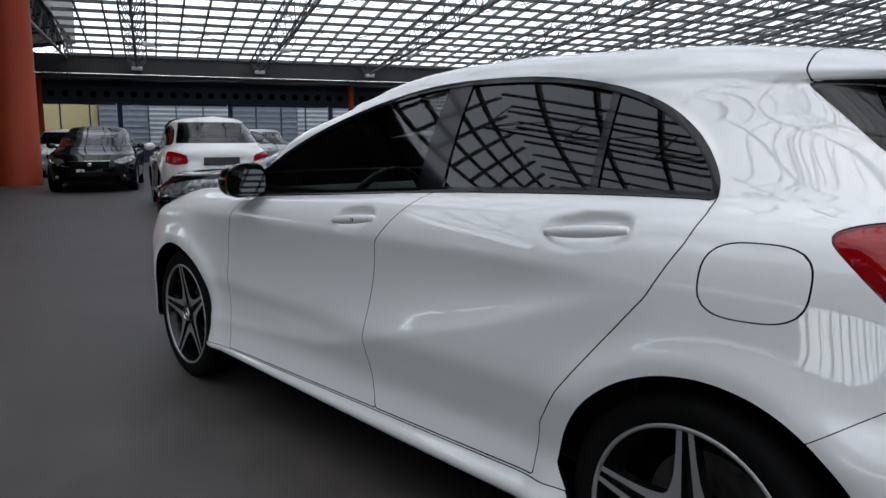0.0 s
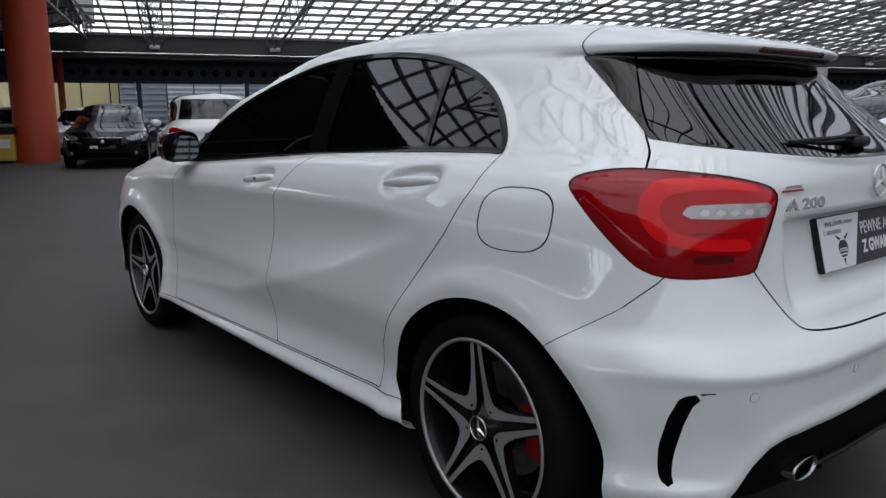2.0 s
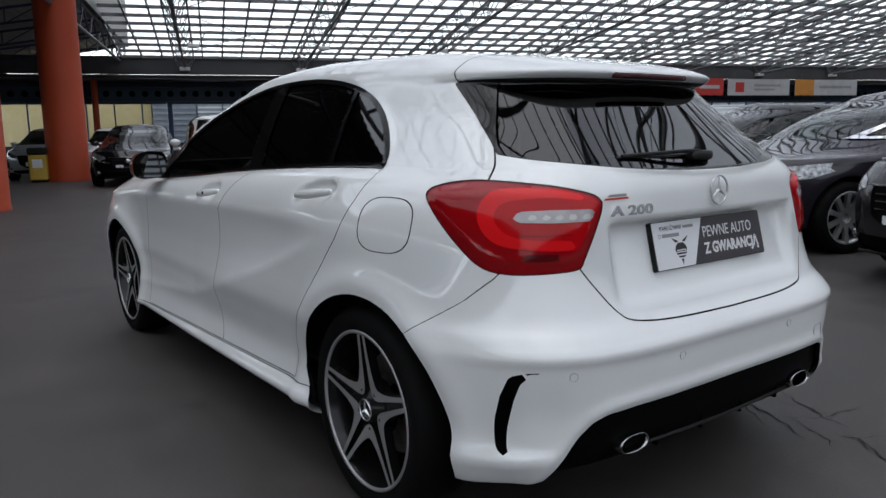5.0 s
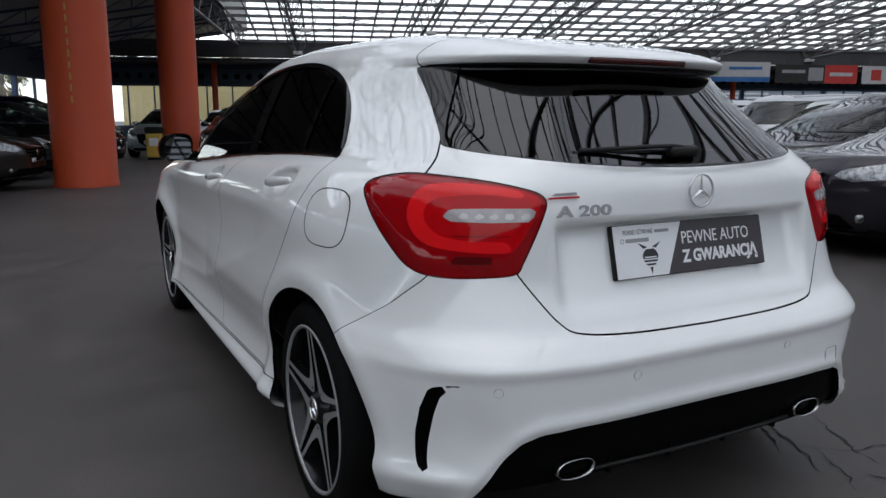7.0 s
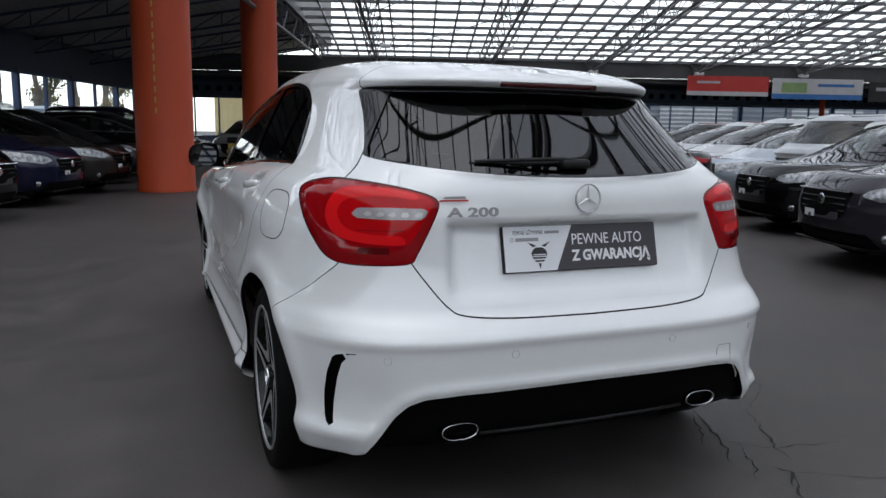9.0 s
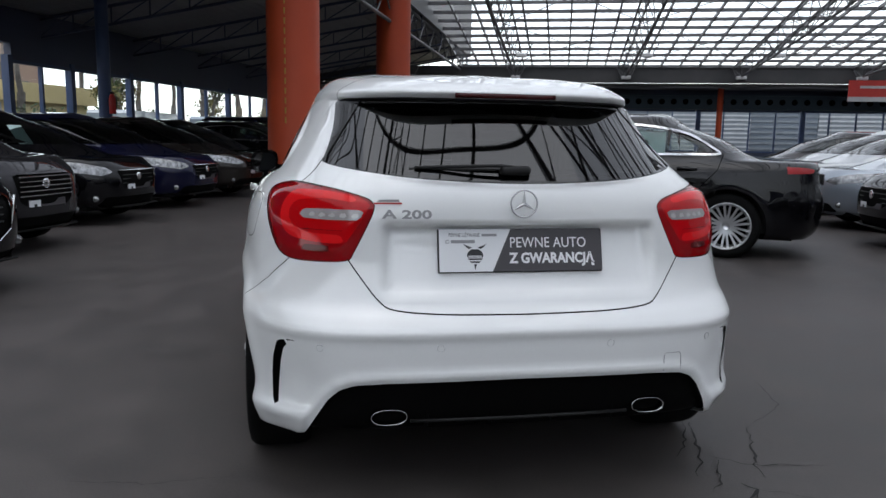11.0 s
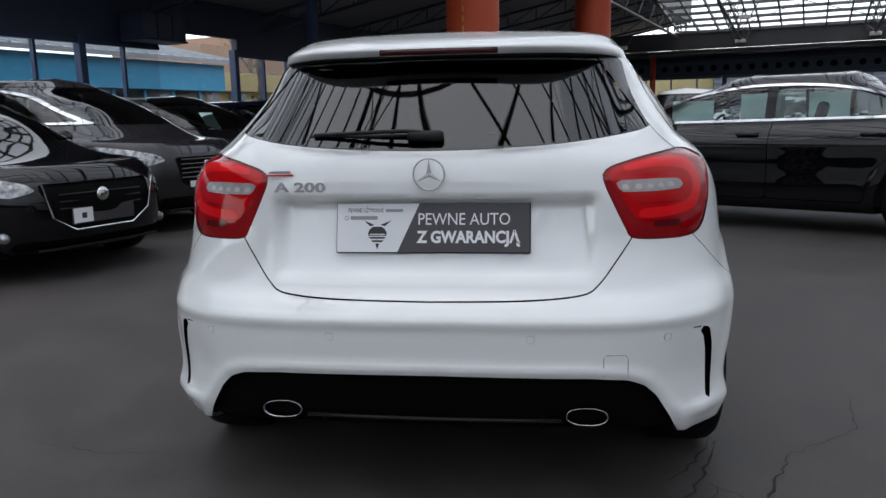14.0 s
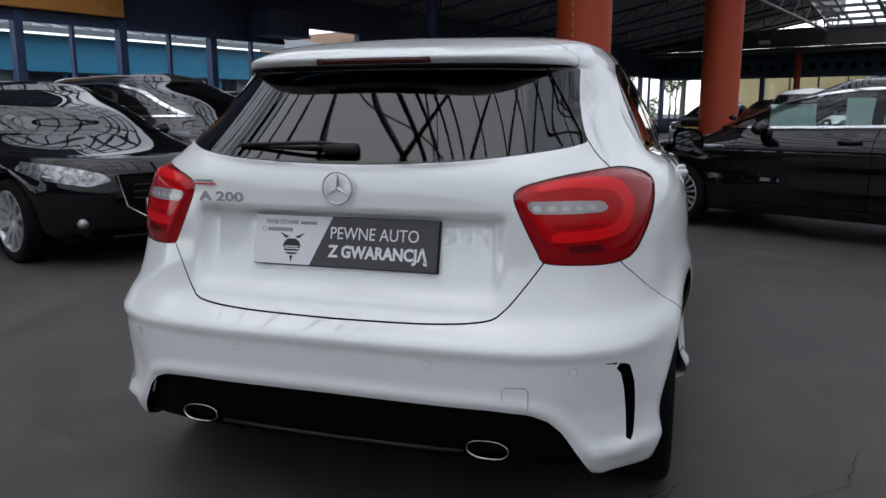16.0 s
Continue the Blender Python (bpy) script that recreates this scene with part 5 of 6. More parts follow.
# ---- the parked cars ----
def parked_car(m, label, coat, L=4.6, W=0.90, H=1.46, kind="sedan", chrome=False, rim=None, paper=(), rails=False, name=None, deep_grille=False, bar_grille=False, spokes=10, fog=True, group="parked cars"):
    """A parked car; local y is its heading, the origin lies on the ground under the middle of its tail."""
    car = thing(name or ("estate_car" if kind == "wagon" else "people_carrier" if kind == "mpv" else kind if kind in ("hatchback",) else "saloon_car"), m, label, "car", group)
    k = H / 1.46
    deck, mid_r, can_r, dlo_r = {"sedan": (0.62, 1.02, 1.42, 1.02), "wagon": (0.16, 0.30, 0.42, 0.42), "hatchback": (0.16, 0.36, 0.58, 0.62), "mpv": (0.14, 0.24, 0.36, 0.40), "liftback": (0.30, 0.78, 1.25, 0.86)}[kind]
    cw, mw, cf = (1.02, 1.50, 2.0) if kind != "mpv" else (0.86, 1.36, 1.9)
    hubs = (0.92 if kind == "sedan" else 0.84, L - 0.90)
    lv = [
        dict(w=0.90 * W, yr=0.12, yf=L - 0.14, z=zl((0, 0.20), (9, 0.20))),
        dict(w=0.965 * W, yr=0.05, yf=L - 0.05, z=zl((0, 0.27), (9, 0.25))),
        dict(w=0.99 * W, yr=0.01, yf=L - 0.005, z=zl((0, 0.42), (9, 0.40))),
        dict(w=1.0 * W, yr=0.0, yf=L, z=zl((0, 0.56), (9, 0.54))),
        dict(w=0.998 * W, yr=0.03, yf=L - 0.03, z=zl((0, 0.68 * k), (9, 0.64 * k))),
        dict(w=0.988 * W, yr=0.055, yf=L - 0.10, z=zl((0, 0.79 * k), (L - 1, 0.75 * k), (9, 0.71 * k))),
        dict(w=0.965 * W, yr=0.06, yf=L - 0.22, z=zl((0, 0.90 * k), (L - 1, 0.83 * k), (9, 0.76 * k))),
        dict(w=0.90 * W, yr=0.10, yf=L - 0.45, n=3.6, m=2.8, z=zl((0, 0.97 * k), (1.0, 0.955 * k), (L - 1.6, 0.92 * k), (L - 0.4, 0.80 * k))),
        dict(w=0.850 * W, yr=deck, yf=L - cw, n=3.4, m=2.6, z=zl((0, 1.01 * k), (1.2, 0.99 * k), (L - 1.7, 0.955 * k), (9, 0.945 * k))),
        dict(w=0.785 * W, yr=mid_r, yf=L - mw, n=3.2, m=2.5, yfc=L - 2.2, yc=2.0, z=zl((0, 1.19 * k), (9, 1.18 * k))),
        dict(w=0.700 * W, yr=can_r, yf=L - cf, n=3.0, m=2.5, yfc=L - 2.5, yc=2.0, z=zl((0, 1.34 * k), (L - 2, 1.34 * k))),
        dict(w=0.56 * W, yr=can_r + 0.12, yf=L - cf - 0.2, n=2.8, m=2.4, yfc=L - 2.6, yc=2.0, z=zl((0, 1.42 * k), (9, 1.42 * k))),
        dict(w=0.02, yr=can_r + 0.22, yf=L - cf - 0.3, n=2.6, m=2.4, yfc=L - 2.7, yc=2.0, z=zl((0, 1.45 * k), (2, 1.46 * k), (9, 1.445 * k))),
    ]

    def shape(G):
        x, y, z = G[..., 0], G[..., 1], G[..., 2]
        d = 0.012 * np.exp(-((z - 0.80 * k) / 0.03) ** 2) - 0.016 * np.exp(-((z - 0.58) / 0.12) ** 2)
        d *= smooth01((y - 0.6) / 0.5) * smooth01((L - 0.7 - y) / 0.5) * smooth01((x - 0.5) / 0.2)
        for hy in hubs:
            r = np.hypot(y - hy, z - 0.33)
            d = d + 0.014 * np.exp(-((r - 0.40) / 0.05) ** 2) * smooth01((x - 0.6) / 0.2)
        G[..., 0] = x + d
        return G

    skin = car_skin(lv, 0.034, 18, 26, 40, 40, shape)
    _, skin = skin.cut(np.minimum(np.hypot(skin.y - hubs[0], skin.z - 0.33), np.hypot(skin.y - hubs[1], skin.z - 0.33)) - 0.37 + np.where(skin.ax > 0.5, 0, 9))
    yb, yt = dlo_r, can_r
    dlo = spline([(yb, 1.03 * k), (yb + 0.10, 1.12 * k), (yb + 0.34, 1.25 * k), (yb + 0.72, 1.325 * k), (L * 0.45, 1.345 * k), (L - cf - 0.35, 1.325 * k), (L - cf + 0.1, 1.25 * k),
                  (L - mw - 0.05, 1.12 * k), (L - cw - 0.22, 1.005 * k), (L - cw - 0.18, 0.985 * k), (L - 1.9, 0.99 * k), (L * 0.4, 1.01 * k), (yb + 0.3, 1.02 * k)], 5)
    glass, skin = skin.cut(inside_field(skin.y, skin.z, dlo) + np.where(skin.ax > 0.45, 0, 9))
    shield, skin = skin.cut(np.maximum(np.maximum(0.975 * k - skin.z, skin.z - 1.36 * k), skin.ax - np.interp(skin.z, [0.95 * k, 1.36 * k], [0.80, 0.60]) * W / 0.9 * 0.985) + np.where(skin.y > L - 2.4, 0, 9))
    z_r = 1.05 * k
    rear, skin = skin.cut(np.maximum(np.maximum(z_r - skin.z, skin.z - 1.36 * k), skin.ax - np.interp(skin.z, [0.95 * k, 1.36 * k], [0.72, 0.58]) * W / 0.9 * 0.93) + np.where(skin.y < 1.5, 0, 9))
    # near-black sheet behind the skin, giving the door gaps their shade
    lin = part("lining", skin.out(-0.016), SHUT, car)
    head_p = [(0.46, 0.655 * k), (0.60, 0.615 * k), (0.80, 0.66 * k), (0.90, 0.78 * k), (0.86, 0.80 * k), (0.70, 0.765 * k), (0.50, 0.705 * k)]
    heads, skin = skin.cut(inside_field(skin.ax * 0.9 / W, skin.z, head_p) + np.where(skin.y > L - 0.75, 0, 9))
    tail_p = [(0.50, 0.76 * k), (0.52, 0.88 * k), (0.70, 0.93 * k), (0.92, 0.94 * k), (0.92, 0.80 * k), (0.70, 0.74 * k)]
    if kind == "sedan":
        tail_p = [(0.58, 0.870 * k), (0.60, 0.905 * k), (0.74, 0.925 * k), (0.95, 0.930 * k), (0.95, 0.835 * k), (0.86, 0.825 * k), (0.80, 0.860 * k)]
    tails, skin = skin.cut(inside_field(skin.ax * 0.9 / W, skin.z, tail_p) + np.where(skin.y < 0.42, 0, 9))
    gr_p = [(0.40, 0.68 * k), (-0.40, 0.68 * k), (-0.36, 0.50), (-0.26, 0.45), (0.26, 0.45), (0.36, 0.50)] if not deep_grille else [(0.46, 0.70 * k), (-0.46, 0.70 * k), (-0.40, 0.46), (-0.24, 0.36), (0.24, 0.36), (0.40, 0.46)]
    grille, skin = skin.cut(inside_field(skin.x, skin.z, gr_p) + np.where(skin.y > L - 0.6, 0, 9))
    low_p = [(0.55, 0.36), (-0.55, 0.36), (-0.62, 0.24), (0.62, 0.24)] if not deep_grille else [(0.60, 0.30), (-0.60, 0.30), (-0.62, 0.24), (0.62, 0.24)]
    intake, skin = skin.cut(inside_field(skin.x, skin.z, low_p) + np.where(skin.y > L - 0.6, 0, 9))
    sd = lambda s: np.where((s.ax > 0.6) & (s.z < 1.1 * k), 0, 9)
    y_a, y_b, y_c = hubs[0] + 0.12, L * 0.445, L - 1.52
    rd = [(y_a - 0.05, 1.05 * k), (y_a, 0.88 * k), (y_a + 0.30, 0.55), (y_a + 0.34, 0.30), (y_b, 0.30), (y_b, 1.05 * k)]
    fd = [(y_b, 1.05 * k), (y_b, 0.30), (y_c, 0.30), (y_c + 0.05, 0.6), (y_c, 0.98 * k)]
    for nm, poly in (("rear_door", rd), ("front_door", fd)):
        f = inside_field(skin.y, skin.z, poly) + sd(skin)
        ins, skin = skin.cut(f + 0.0035)
        _, skin = skin.cut(inside_field(skin.y, skin.z, poly) + sd(skin) - 0.0035)
        for s in (-1, 1):
            p, _ = ins.pick(lambda x, y, z: x * s > 0)
            d = part(nm, p.out(), coat, car, smooth=True)
            hy = (y_a + 0.30) if nm == "rear_door" else (y_b + 0.20)
            part("door_handle", bevel_box(s * (0.965 * W) - 0.02, s * (0.965 * W) + 0.025, hy - 0.11, hy + 0.09, 0.875 * k, 0.905 * k, 0.01), coat, d)
    part("body", skin.out(), coat, car, smooth=True)
    ring, inner = glass.cut(-(inside_field(glass.y, glass.z, dlo) + 0.022))
    bp, inner = inner.cut(np.minimum(np.abs(inner.y - y_b - 0.03) - 0.045, np.abs(inner.y - (yb + 0.52)) - 0.018))
    for s in (-1, 1):
        p, _ = ring.pick(lambda x, y, z: x * s > 0)
        part("window_trim", p.out(0.006), CHROME if chrome else GLOSS_BLACK, car, "chrome window surround" if chrome else "", smooth=True)
        p, _ = bp.pick(lambda x, y, z: x * s > 0)
        for lo, hi in ((0, yb + 0.6), (yb + 0.6, 9)):
            p2, _ = p.pick(lambda x, y, z: lo < y < hi)
            part("window_pillar", p2.out(0.002), GLOSS_BLACK, car, smooth=True)
        p, _ = inner.pick(lambda x, y, z: x * s > 0)
        fr, rr = p.pick(lambda x, y, z: y > y_b)
        part("front_window", fr.out(-0.003), GLASS if chrome else GLASS_BG, car, smooth=True)
        part("rear_window", rr.out(-0.003), GLASS if chrome else GLASS_BG, car, smooth=True)
        a, _ = heads.pick(lambda x, y, z: x * s > 0)
        hl = part("headlamp", a.out(0.004), LENS_BG, car, "clear headlamp with chrome projector", smooth=True)
        c = a.V[[i for q in a.F for i in q]].mean(0)
        part("projector", moved(lathe([(0.0, 0.0), (0.03, 0.012), (0.045, 0.002), (0.05, -0.02)], 20, "y"), pose(c[0] - s * 0.03, c[1] - 0.01, c[2] - 0.005)), CHROME, hl, smooth=True)
        part("light_strip", tube([(c[0] - s * 0.10, c[1] + 0.045, c[2] - 0.030), (c[0], c[1] + 0.020, c[2] - 0.040), (c[0] + s * 0.09, c[1] - 0.06, c[2] - 0.012)], 0.006, 5), LAMP_HOUSE, hl)
        a, _ = tails.pick(lambda x, y, z: x * s > 0)
        part("tail_lamp", a.out(0.005), RED_LENS, car, "red tail lamp", smooth=True)
        if fog:
            part("fog_lamp", moved(lathe([(0.0, 0.02), (0.025, 0.014), (0.036, 0.0), (0.040, -0.03)], 20, "y"), pose(s * 0.64 * W / 0.9, L - 0.195, 0.34)), LENS_BG, car, smooth=True)
        mv = [(s * 0.90 * W, L - 1.78, 0.98 * k), (s * 1.02 * W, L - 1.74, 1.0 * k)]
        mm = part("door_mirror", moved(lathe([(0.0, -0.09), (0.055, -0.075), (0.085, -0.02), (0.08, 0.04), (0.05, 0.08), (0.0, 0.09)], 16, "y"), pose(s * 1.04 * W, L - 1.78, 0.99 * k) @ Matrix.Diagonal((1.15, 0.8, 0.75, 1))), coat, car, smooth=True)
        part("mirror_foot", bar((s * 0.84 * W, L - 1.76, 0.945 * k), (s * 1.0 * W, L - 1.76, 0.975 * k), 0.09, 0.05), PLASTIC, mm)
    part("windscreen", shield.out(-0.003), GLASS_BG, car, smooth=True)
    part("rear_screen", rear.out(-0.003), GLASS_BG, car, smooth=True)
    # recessed near-black sheets put shade into the grille and intake openings
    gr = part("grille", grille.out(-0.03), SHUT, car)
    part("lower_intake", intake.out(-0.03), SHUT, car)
    front = L - 0.03
    if bar_grille:
        for z in (0.50, 0.54, 0.58, 0.62, 0.66):
            part("grille_bar", tube([(x, L - 0.012 - 0.16 * (abs(x) / W) ** 3, z * k) for x in np.linspace(-0.36, 0.36, 9)], 0.007, 5), CHROME, gr)
    else:
        part("grille_frame", tube([(x, L - 0.018 - 0.16 * (abs(x) / W) ** 3, z) for x, z in ([(x, gr_p[0][1] + 0.0) for x in np.linspace(-gr_p[0][0], gr_p[0][0], 9)] if not deep_grille else [(p[0] * 1.0, p[1]) for p in gr_p[1:] + gr_p[:1]])], 0.007, 6), CHROME, gr, "chrome grille edge")
        for z in (0.52, 0.57, 0.62):
            part("grille_bar", tube([(x, L - 0.025 - 0.16 * (abs(x) / W) ** 3, z * k) for x in np.linspace(-0.34, 0.34, 7)], 0.006, 4), PLASTIC, gr)
    part("badge", moved(lathe([(0.0, 0.012), (0.035, 0.01), (0.046, 0.006), (0.05, 0.0)], 24, "y"), pose(0, L - 0.018, 0.60 * k)), CHROME, car, "round chrome badge", smooth=True)
    hp = part("plate_holder", bevel_box(-0.26, 0.26, front - 0.01, front + 0.012, 0.40, 0.515, 0.004), PLATE_D, car, "dark dealer plate with a white end")
    part("plate_face", box(0.10, 0.255, front + 0.0125, front + 0.0145, 0.405, 0.51), PLATE_W, hp)
    part("plate_emblem", box(0.15, 0.19, front + 0.0146, front + 0.0155, 0.435, 0.475), INK, hp)
    part("plate_holder", bevel_box(-0.26, 0.26, 0.012, 0.03, 0.74 * k, 0.85 * k, 0.004), PLATE_D, car)
    part("bumper_trim", tube([(x, L - 0.05 - 0.20 * (abs(x) / W) ** 3, 0.235) for x in np.linspace(-0.5, 0.5, 9)], 0.010, 5), PLASTIC, car)
    part("underbody", join(box(-0.7, 0.7, 0.3, L - 0.3, 0.19, 0.25), box(-0.62, 0.62, hubs[0] - 0.45, hubs[0] + 0.45, 0.25, 0.62), box(-0.62, 0.62, hubs[1] - 0.45, hubs[1] + 0.42, 0.25, 0.64)), SHUT, car)
    part("floor_pan", box(-0.7, 0.7, 0.5, L - 1.2, 0.25, 0.62), CLOTH, car)
    part("dashboard", bevel_box(-0.7, 0.7, L - 1.95, L - 1.35, 0.62, 0.93 * k, 0.05), CLOTH, car)
    for s in (-1, 1):
        part("front_seat", join(bevel_box(s * 0.37 - 0.24, s * 0.37 + 0.24, y_b - 0.25, y_b + 0.3, 0.5, 0.66, 0.05), moved(bevel_box(-0.23, 0.23, -0.08, 0.08, 0, 0.62, 0.06), pose(s * 0.37, y_b - 0.25, 0.6, 14, 0, 0)), bevel_box(s * 0.37 - 0.13, s * 0.37 + 0.13, y_b - 0.47, y_b - 0.37, 1.13 * k, 1.28 * k, 0.04)), CLOTH, car)
    part("rear_bench", bevel_box(-0.62, 0.62, y_a + 0.02, y_a + 0.22, 0.5, 1.12 * k, 0.06), CLOTH, car)
    part("steering_wheel", moved(lathe([(0.18 + 0.015 * math.cos(a), 0.015 * math.sin(a)) for a in np.linspace(0, 2 * math.pi, 9)[:-1]], 24, "y", True), pose(-0.37, L - 2.05, 0.90 * k, 24, 0, 0)), PLASTIC, car, smooth=True)
    for px, py, pz, w, h, turn in paper:
        part("sales_sheet", moved(box(-w / 2, w / 2, -0.002, 0.002, -h / 2, h / 2), pose(px, py, pz, turn[0], 0, turn[1])), PAPER, car, "pale green price sheet behind the glass")
    if chrome:
        for s in (-1, 1):
            part("side_repeater", bevel_box(s * W - 0.012, s * W + 0.006, L - 1.42, L - 1.20, 0.80 * k, 0.83 * k, 0.004), CHROME, car)
    if rails:
        for s in (-1, 1):
            part("roof_rail", tube([(s * 0.60 * W, y, 1.41 * k + 0.03 * math.sin(math.pi * (y - 0.5) / (L - 2.9))) for y in np.linspace(0.6, L - 2.4, 12)], 0.014, 6), SILVER_RIM, car)
    for s in (-1, 1):
        for y in hubs:
            mm = pose(s * (W - 0.125), y, 0.325) if s > 0 else pose(s * (W - 0.125), y, 0.325, 0, 0, 180)
            plain_wheel(car, mm, rim or SILVER_RIM, spokes)
    return car


WHEEL_CACHE = {}


def plain_wheel(car, m, mat, n):
    R = 0.325
    key = (mat.name, n)
    if key not in WHEEL_CACHE:
        sp = []
        for i in range(n):
            a = 2 * math.pi * (i + 0.5) / n if n < 16 else 4 * math.pi * (i // 2 + (0.28, 0.72)[i % 2]) / n
            w0, w1 = 0.030 * 10 / n, 0.020 * 10 / n
            c, s = math.cos(a), math.sin(a)
            pts = [(0.05, w0), (0.13, w1), (0.222, w1 * 1.2), (0.222, -w1 * 1.2), (0.13, -w1), (0.05, -w0)]
            vf = [(0.062 + 0.03 * r / 0.22, r * c - q * s, r * s + q * c) for r, q in pts]
            vb = [(x - 0.035, y, z) for x, y, z in vf]
            sp.append(mesh_of("spoke", vf + vb, [tuple(range(6))] + [(j, (j + 1) % 6, 6 + (j + 1) % 6, 6 + j) for j in range(6)], mat))
        v1 = lathe([(0.232, -0.10), (0.27, -0.108), (0.306, -0.10), (0.325, -0.07), (0.325, 0.07), (0.306, 0.098), (0.27, 0.104), (0.238, 0.095)], 44, "x")
        v2 = lathe([(0.20, -0.06), (0.208, 0.06), (0.222, 0.090), (0.236, 0.098), (0.240, 0.092)], 44, "x")
        v3 = lathe([(0.070, 0.03), (0.062, 0.052), (0.036, 0.060), (0.034, 0.054), (0.0, 0.055)], 28, "x")
        # v4: near-black disc that stands for the shade behind the spokes
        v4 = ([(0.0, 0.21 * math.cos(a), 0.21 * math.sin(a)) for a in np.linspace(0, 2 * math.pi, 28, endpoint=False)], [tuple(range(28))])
        WHEEL_CACHE[key] = (mesh_of("wheel", *v1, RUBBER, True), mesh_of("rim", *v2, mat, True), mesh_of("hub", *v3, mat, True), mesh_of("disc_behind_spokes", *v4, SHUT), sp)
    a, b, c, d, sp = WHEEL_CACHE[key]
    w = part("wheel", a, None, car, "", m=m)
    part("rim", b, None, w)
    part("hub", c, None, w)
    part("disc_behind_spokes", d, None, w)
    for q in sp:
        part("spoke", q, None, w)


LENS_BG = surface("headlamp_lens", (0.06, 0.062, 0.065), (0.50, 0.51, 0.52), 0.12, 0.6, 22, coat=0.6)


def parked(nose_x, nose_y, heading, L, **kw):
    """Placed by the middle of its nose in hall terms; heading in degrees, 0 along the hall, 90 towards its left wall."""
    h = radians(heading)
    d = (-math.sin(h), math.cos(h))
    return parked_car(HALL @ pose(nose_x - d[0] * L, nose_y - d[1] * L, 0, 0, 0, heading), L=L, **kw)


# left row, noses to the aisle
parked(-3.78, 2.15, -92, 4.80, W=0.92, H=1.45, kind="sedan", coat=BLACK_P, label="black saloon car with deep chrome-edged grille", deep_grille=True, paper=[(0.2, 3.0, 0.95, 0.3, 0.2, (70, 0))], spokes=10)
parked(-4.75, 4.25, -90, 4.80, W=0.95, H=1.62, kind="mpv", coat=GREY_P, label="graphite grey people carrier with chrome bar grille", bar_grille=True, chrome=True, paper=[(0.35, 3.35, 1.15, 0.28, 0.35, (35, 0))])
parked(-5.30, 6.75, -90, 4.75, W=0.90, H=1.48, kind="wagon", coat=BLACK_P, label="black estate car with pale plate", rails=True, paper=[(0.3, 3.3, 1.1, 0.25, 0.3, (35, 0))])
parked(-5.50, 9.05, -90, 4.66, W=0.90, H=1.46, kind="wagon", coat=BLUE_P, label="midnight blue estate car by the windows", spokes=8)
parked(-5.60, 11.25, -90, 4.48, W=0.86, H=1.46, kind="liftback", coat=BROWN_P, label="dark brown liftback car beside the orange column", name="hatchback", spokes=9)
parked(-6.10, 13.6, -90, 4.5, W=0.88, H=1.47, kind="hatchback", coat=BLACK_P, label="black hatchback in the row by the windows")
parked(-5.60, 16.2, -92, 4.4, W=0.90, H=1.50, kind="hatchback", coat=BLACK_P, label="black hatchback with bright lower grille trim", chrome=True)
parked(-6.2, 18.6, -90, 4.5, W=0.90, H=1.68, kind="mpv", coat=BLUE_P, label="dark blue people carrier in the row by the windows")
parked(-5.9, 20.6, 178, 4.6, W=0.90, H=1.45, kind="sedan", coat=SILVER_P, label="silver saloon car facing the camera", deep_grille=True)
# across the aisle
BMW = HALL @ pose(1.83 + 0.99, 5.66 + 0.62, 0, 0, 0, 77.6)
parked_car(BMW, "black saloon car with chrome window surround and twin-spoke wheels", BLACK_P, L=4.90, W=0.93, H=1.46, kind="sedan", chrome=True, spokes=20,
           paper=[(-0.60, 2.62, 1.14, 0.02, 0.01, (0, 0)), (-0.62, 2.34, 1.14, 0.36, 0.24, (0, 90)), (-0.60, 3.0, 1.10, 0.42, 0.22, (0, 90)), (-0.585, 1.75, 1.14, 0.34, 0.24, (0, 90)), (0.585, 2.6, 1.14, 0.34, 0.26, (0, 90))])
parked(3.0, 2.05, 90, 4.6, W=0.90, H=1.55, kind="mpv", coat=GREY_P, label="dark grey people carrier with pale plate", paper=[(0.3, 3.3, 1.15, 0.3, 0.3, (35, 0))])
parked(3.05, 4.40, 90, 4.83, W=0.93, H=1.50, kind="sedan", coat=GRAPHITE2_P, label="plum grey saloon car with winged chrome grille bar", chrome=True, paper=[(0.35, 3.2, 1.12, 0.3, 0.3, (35, 0))])
parked(3.55, 6.95, 92, 4.80, W=0.92, H=1.47, kind="liftback", coat=BLACK_P, label="black liftback car with upright grille", name="hatchback", paper=[(0.3, 3.2, 1.1, 0.3, 0.3, (35, 0))])
parked(3.6, 9.3, 90, 4.7, W=0.91, H=1.46, kind="sedan", coat=LBLUE_P, label="silver blue saloon car in the opposite row", chrome=True)
parked(3.9, 11.7, 90, 4.5, W=0.90, H=1.50, kind="hatchback", coat=SILVER_P, label="silver hatchback in the opposite row")
parked(9.2, 8.4, -88, 4.6, W=0.90, H=1.48, kind="wagon", coat=SILVER_P, label="silver estate car with roof rails", rails=True)
parked(4.2, 14.2, 90, 4.5, W=0.90, H=1.47, kind="wagon", coat=SILVER_P, label="silver estate car in the opposite row", rails=True)
parked(4.2, 16.8, 88, 4.5, W=0.90, H=1.47, kind="hatchback", coat=GREY_P, label="graphite hatchback in the opposite row")
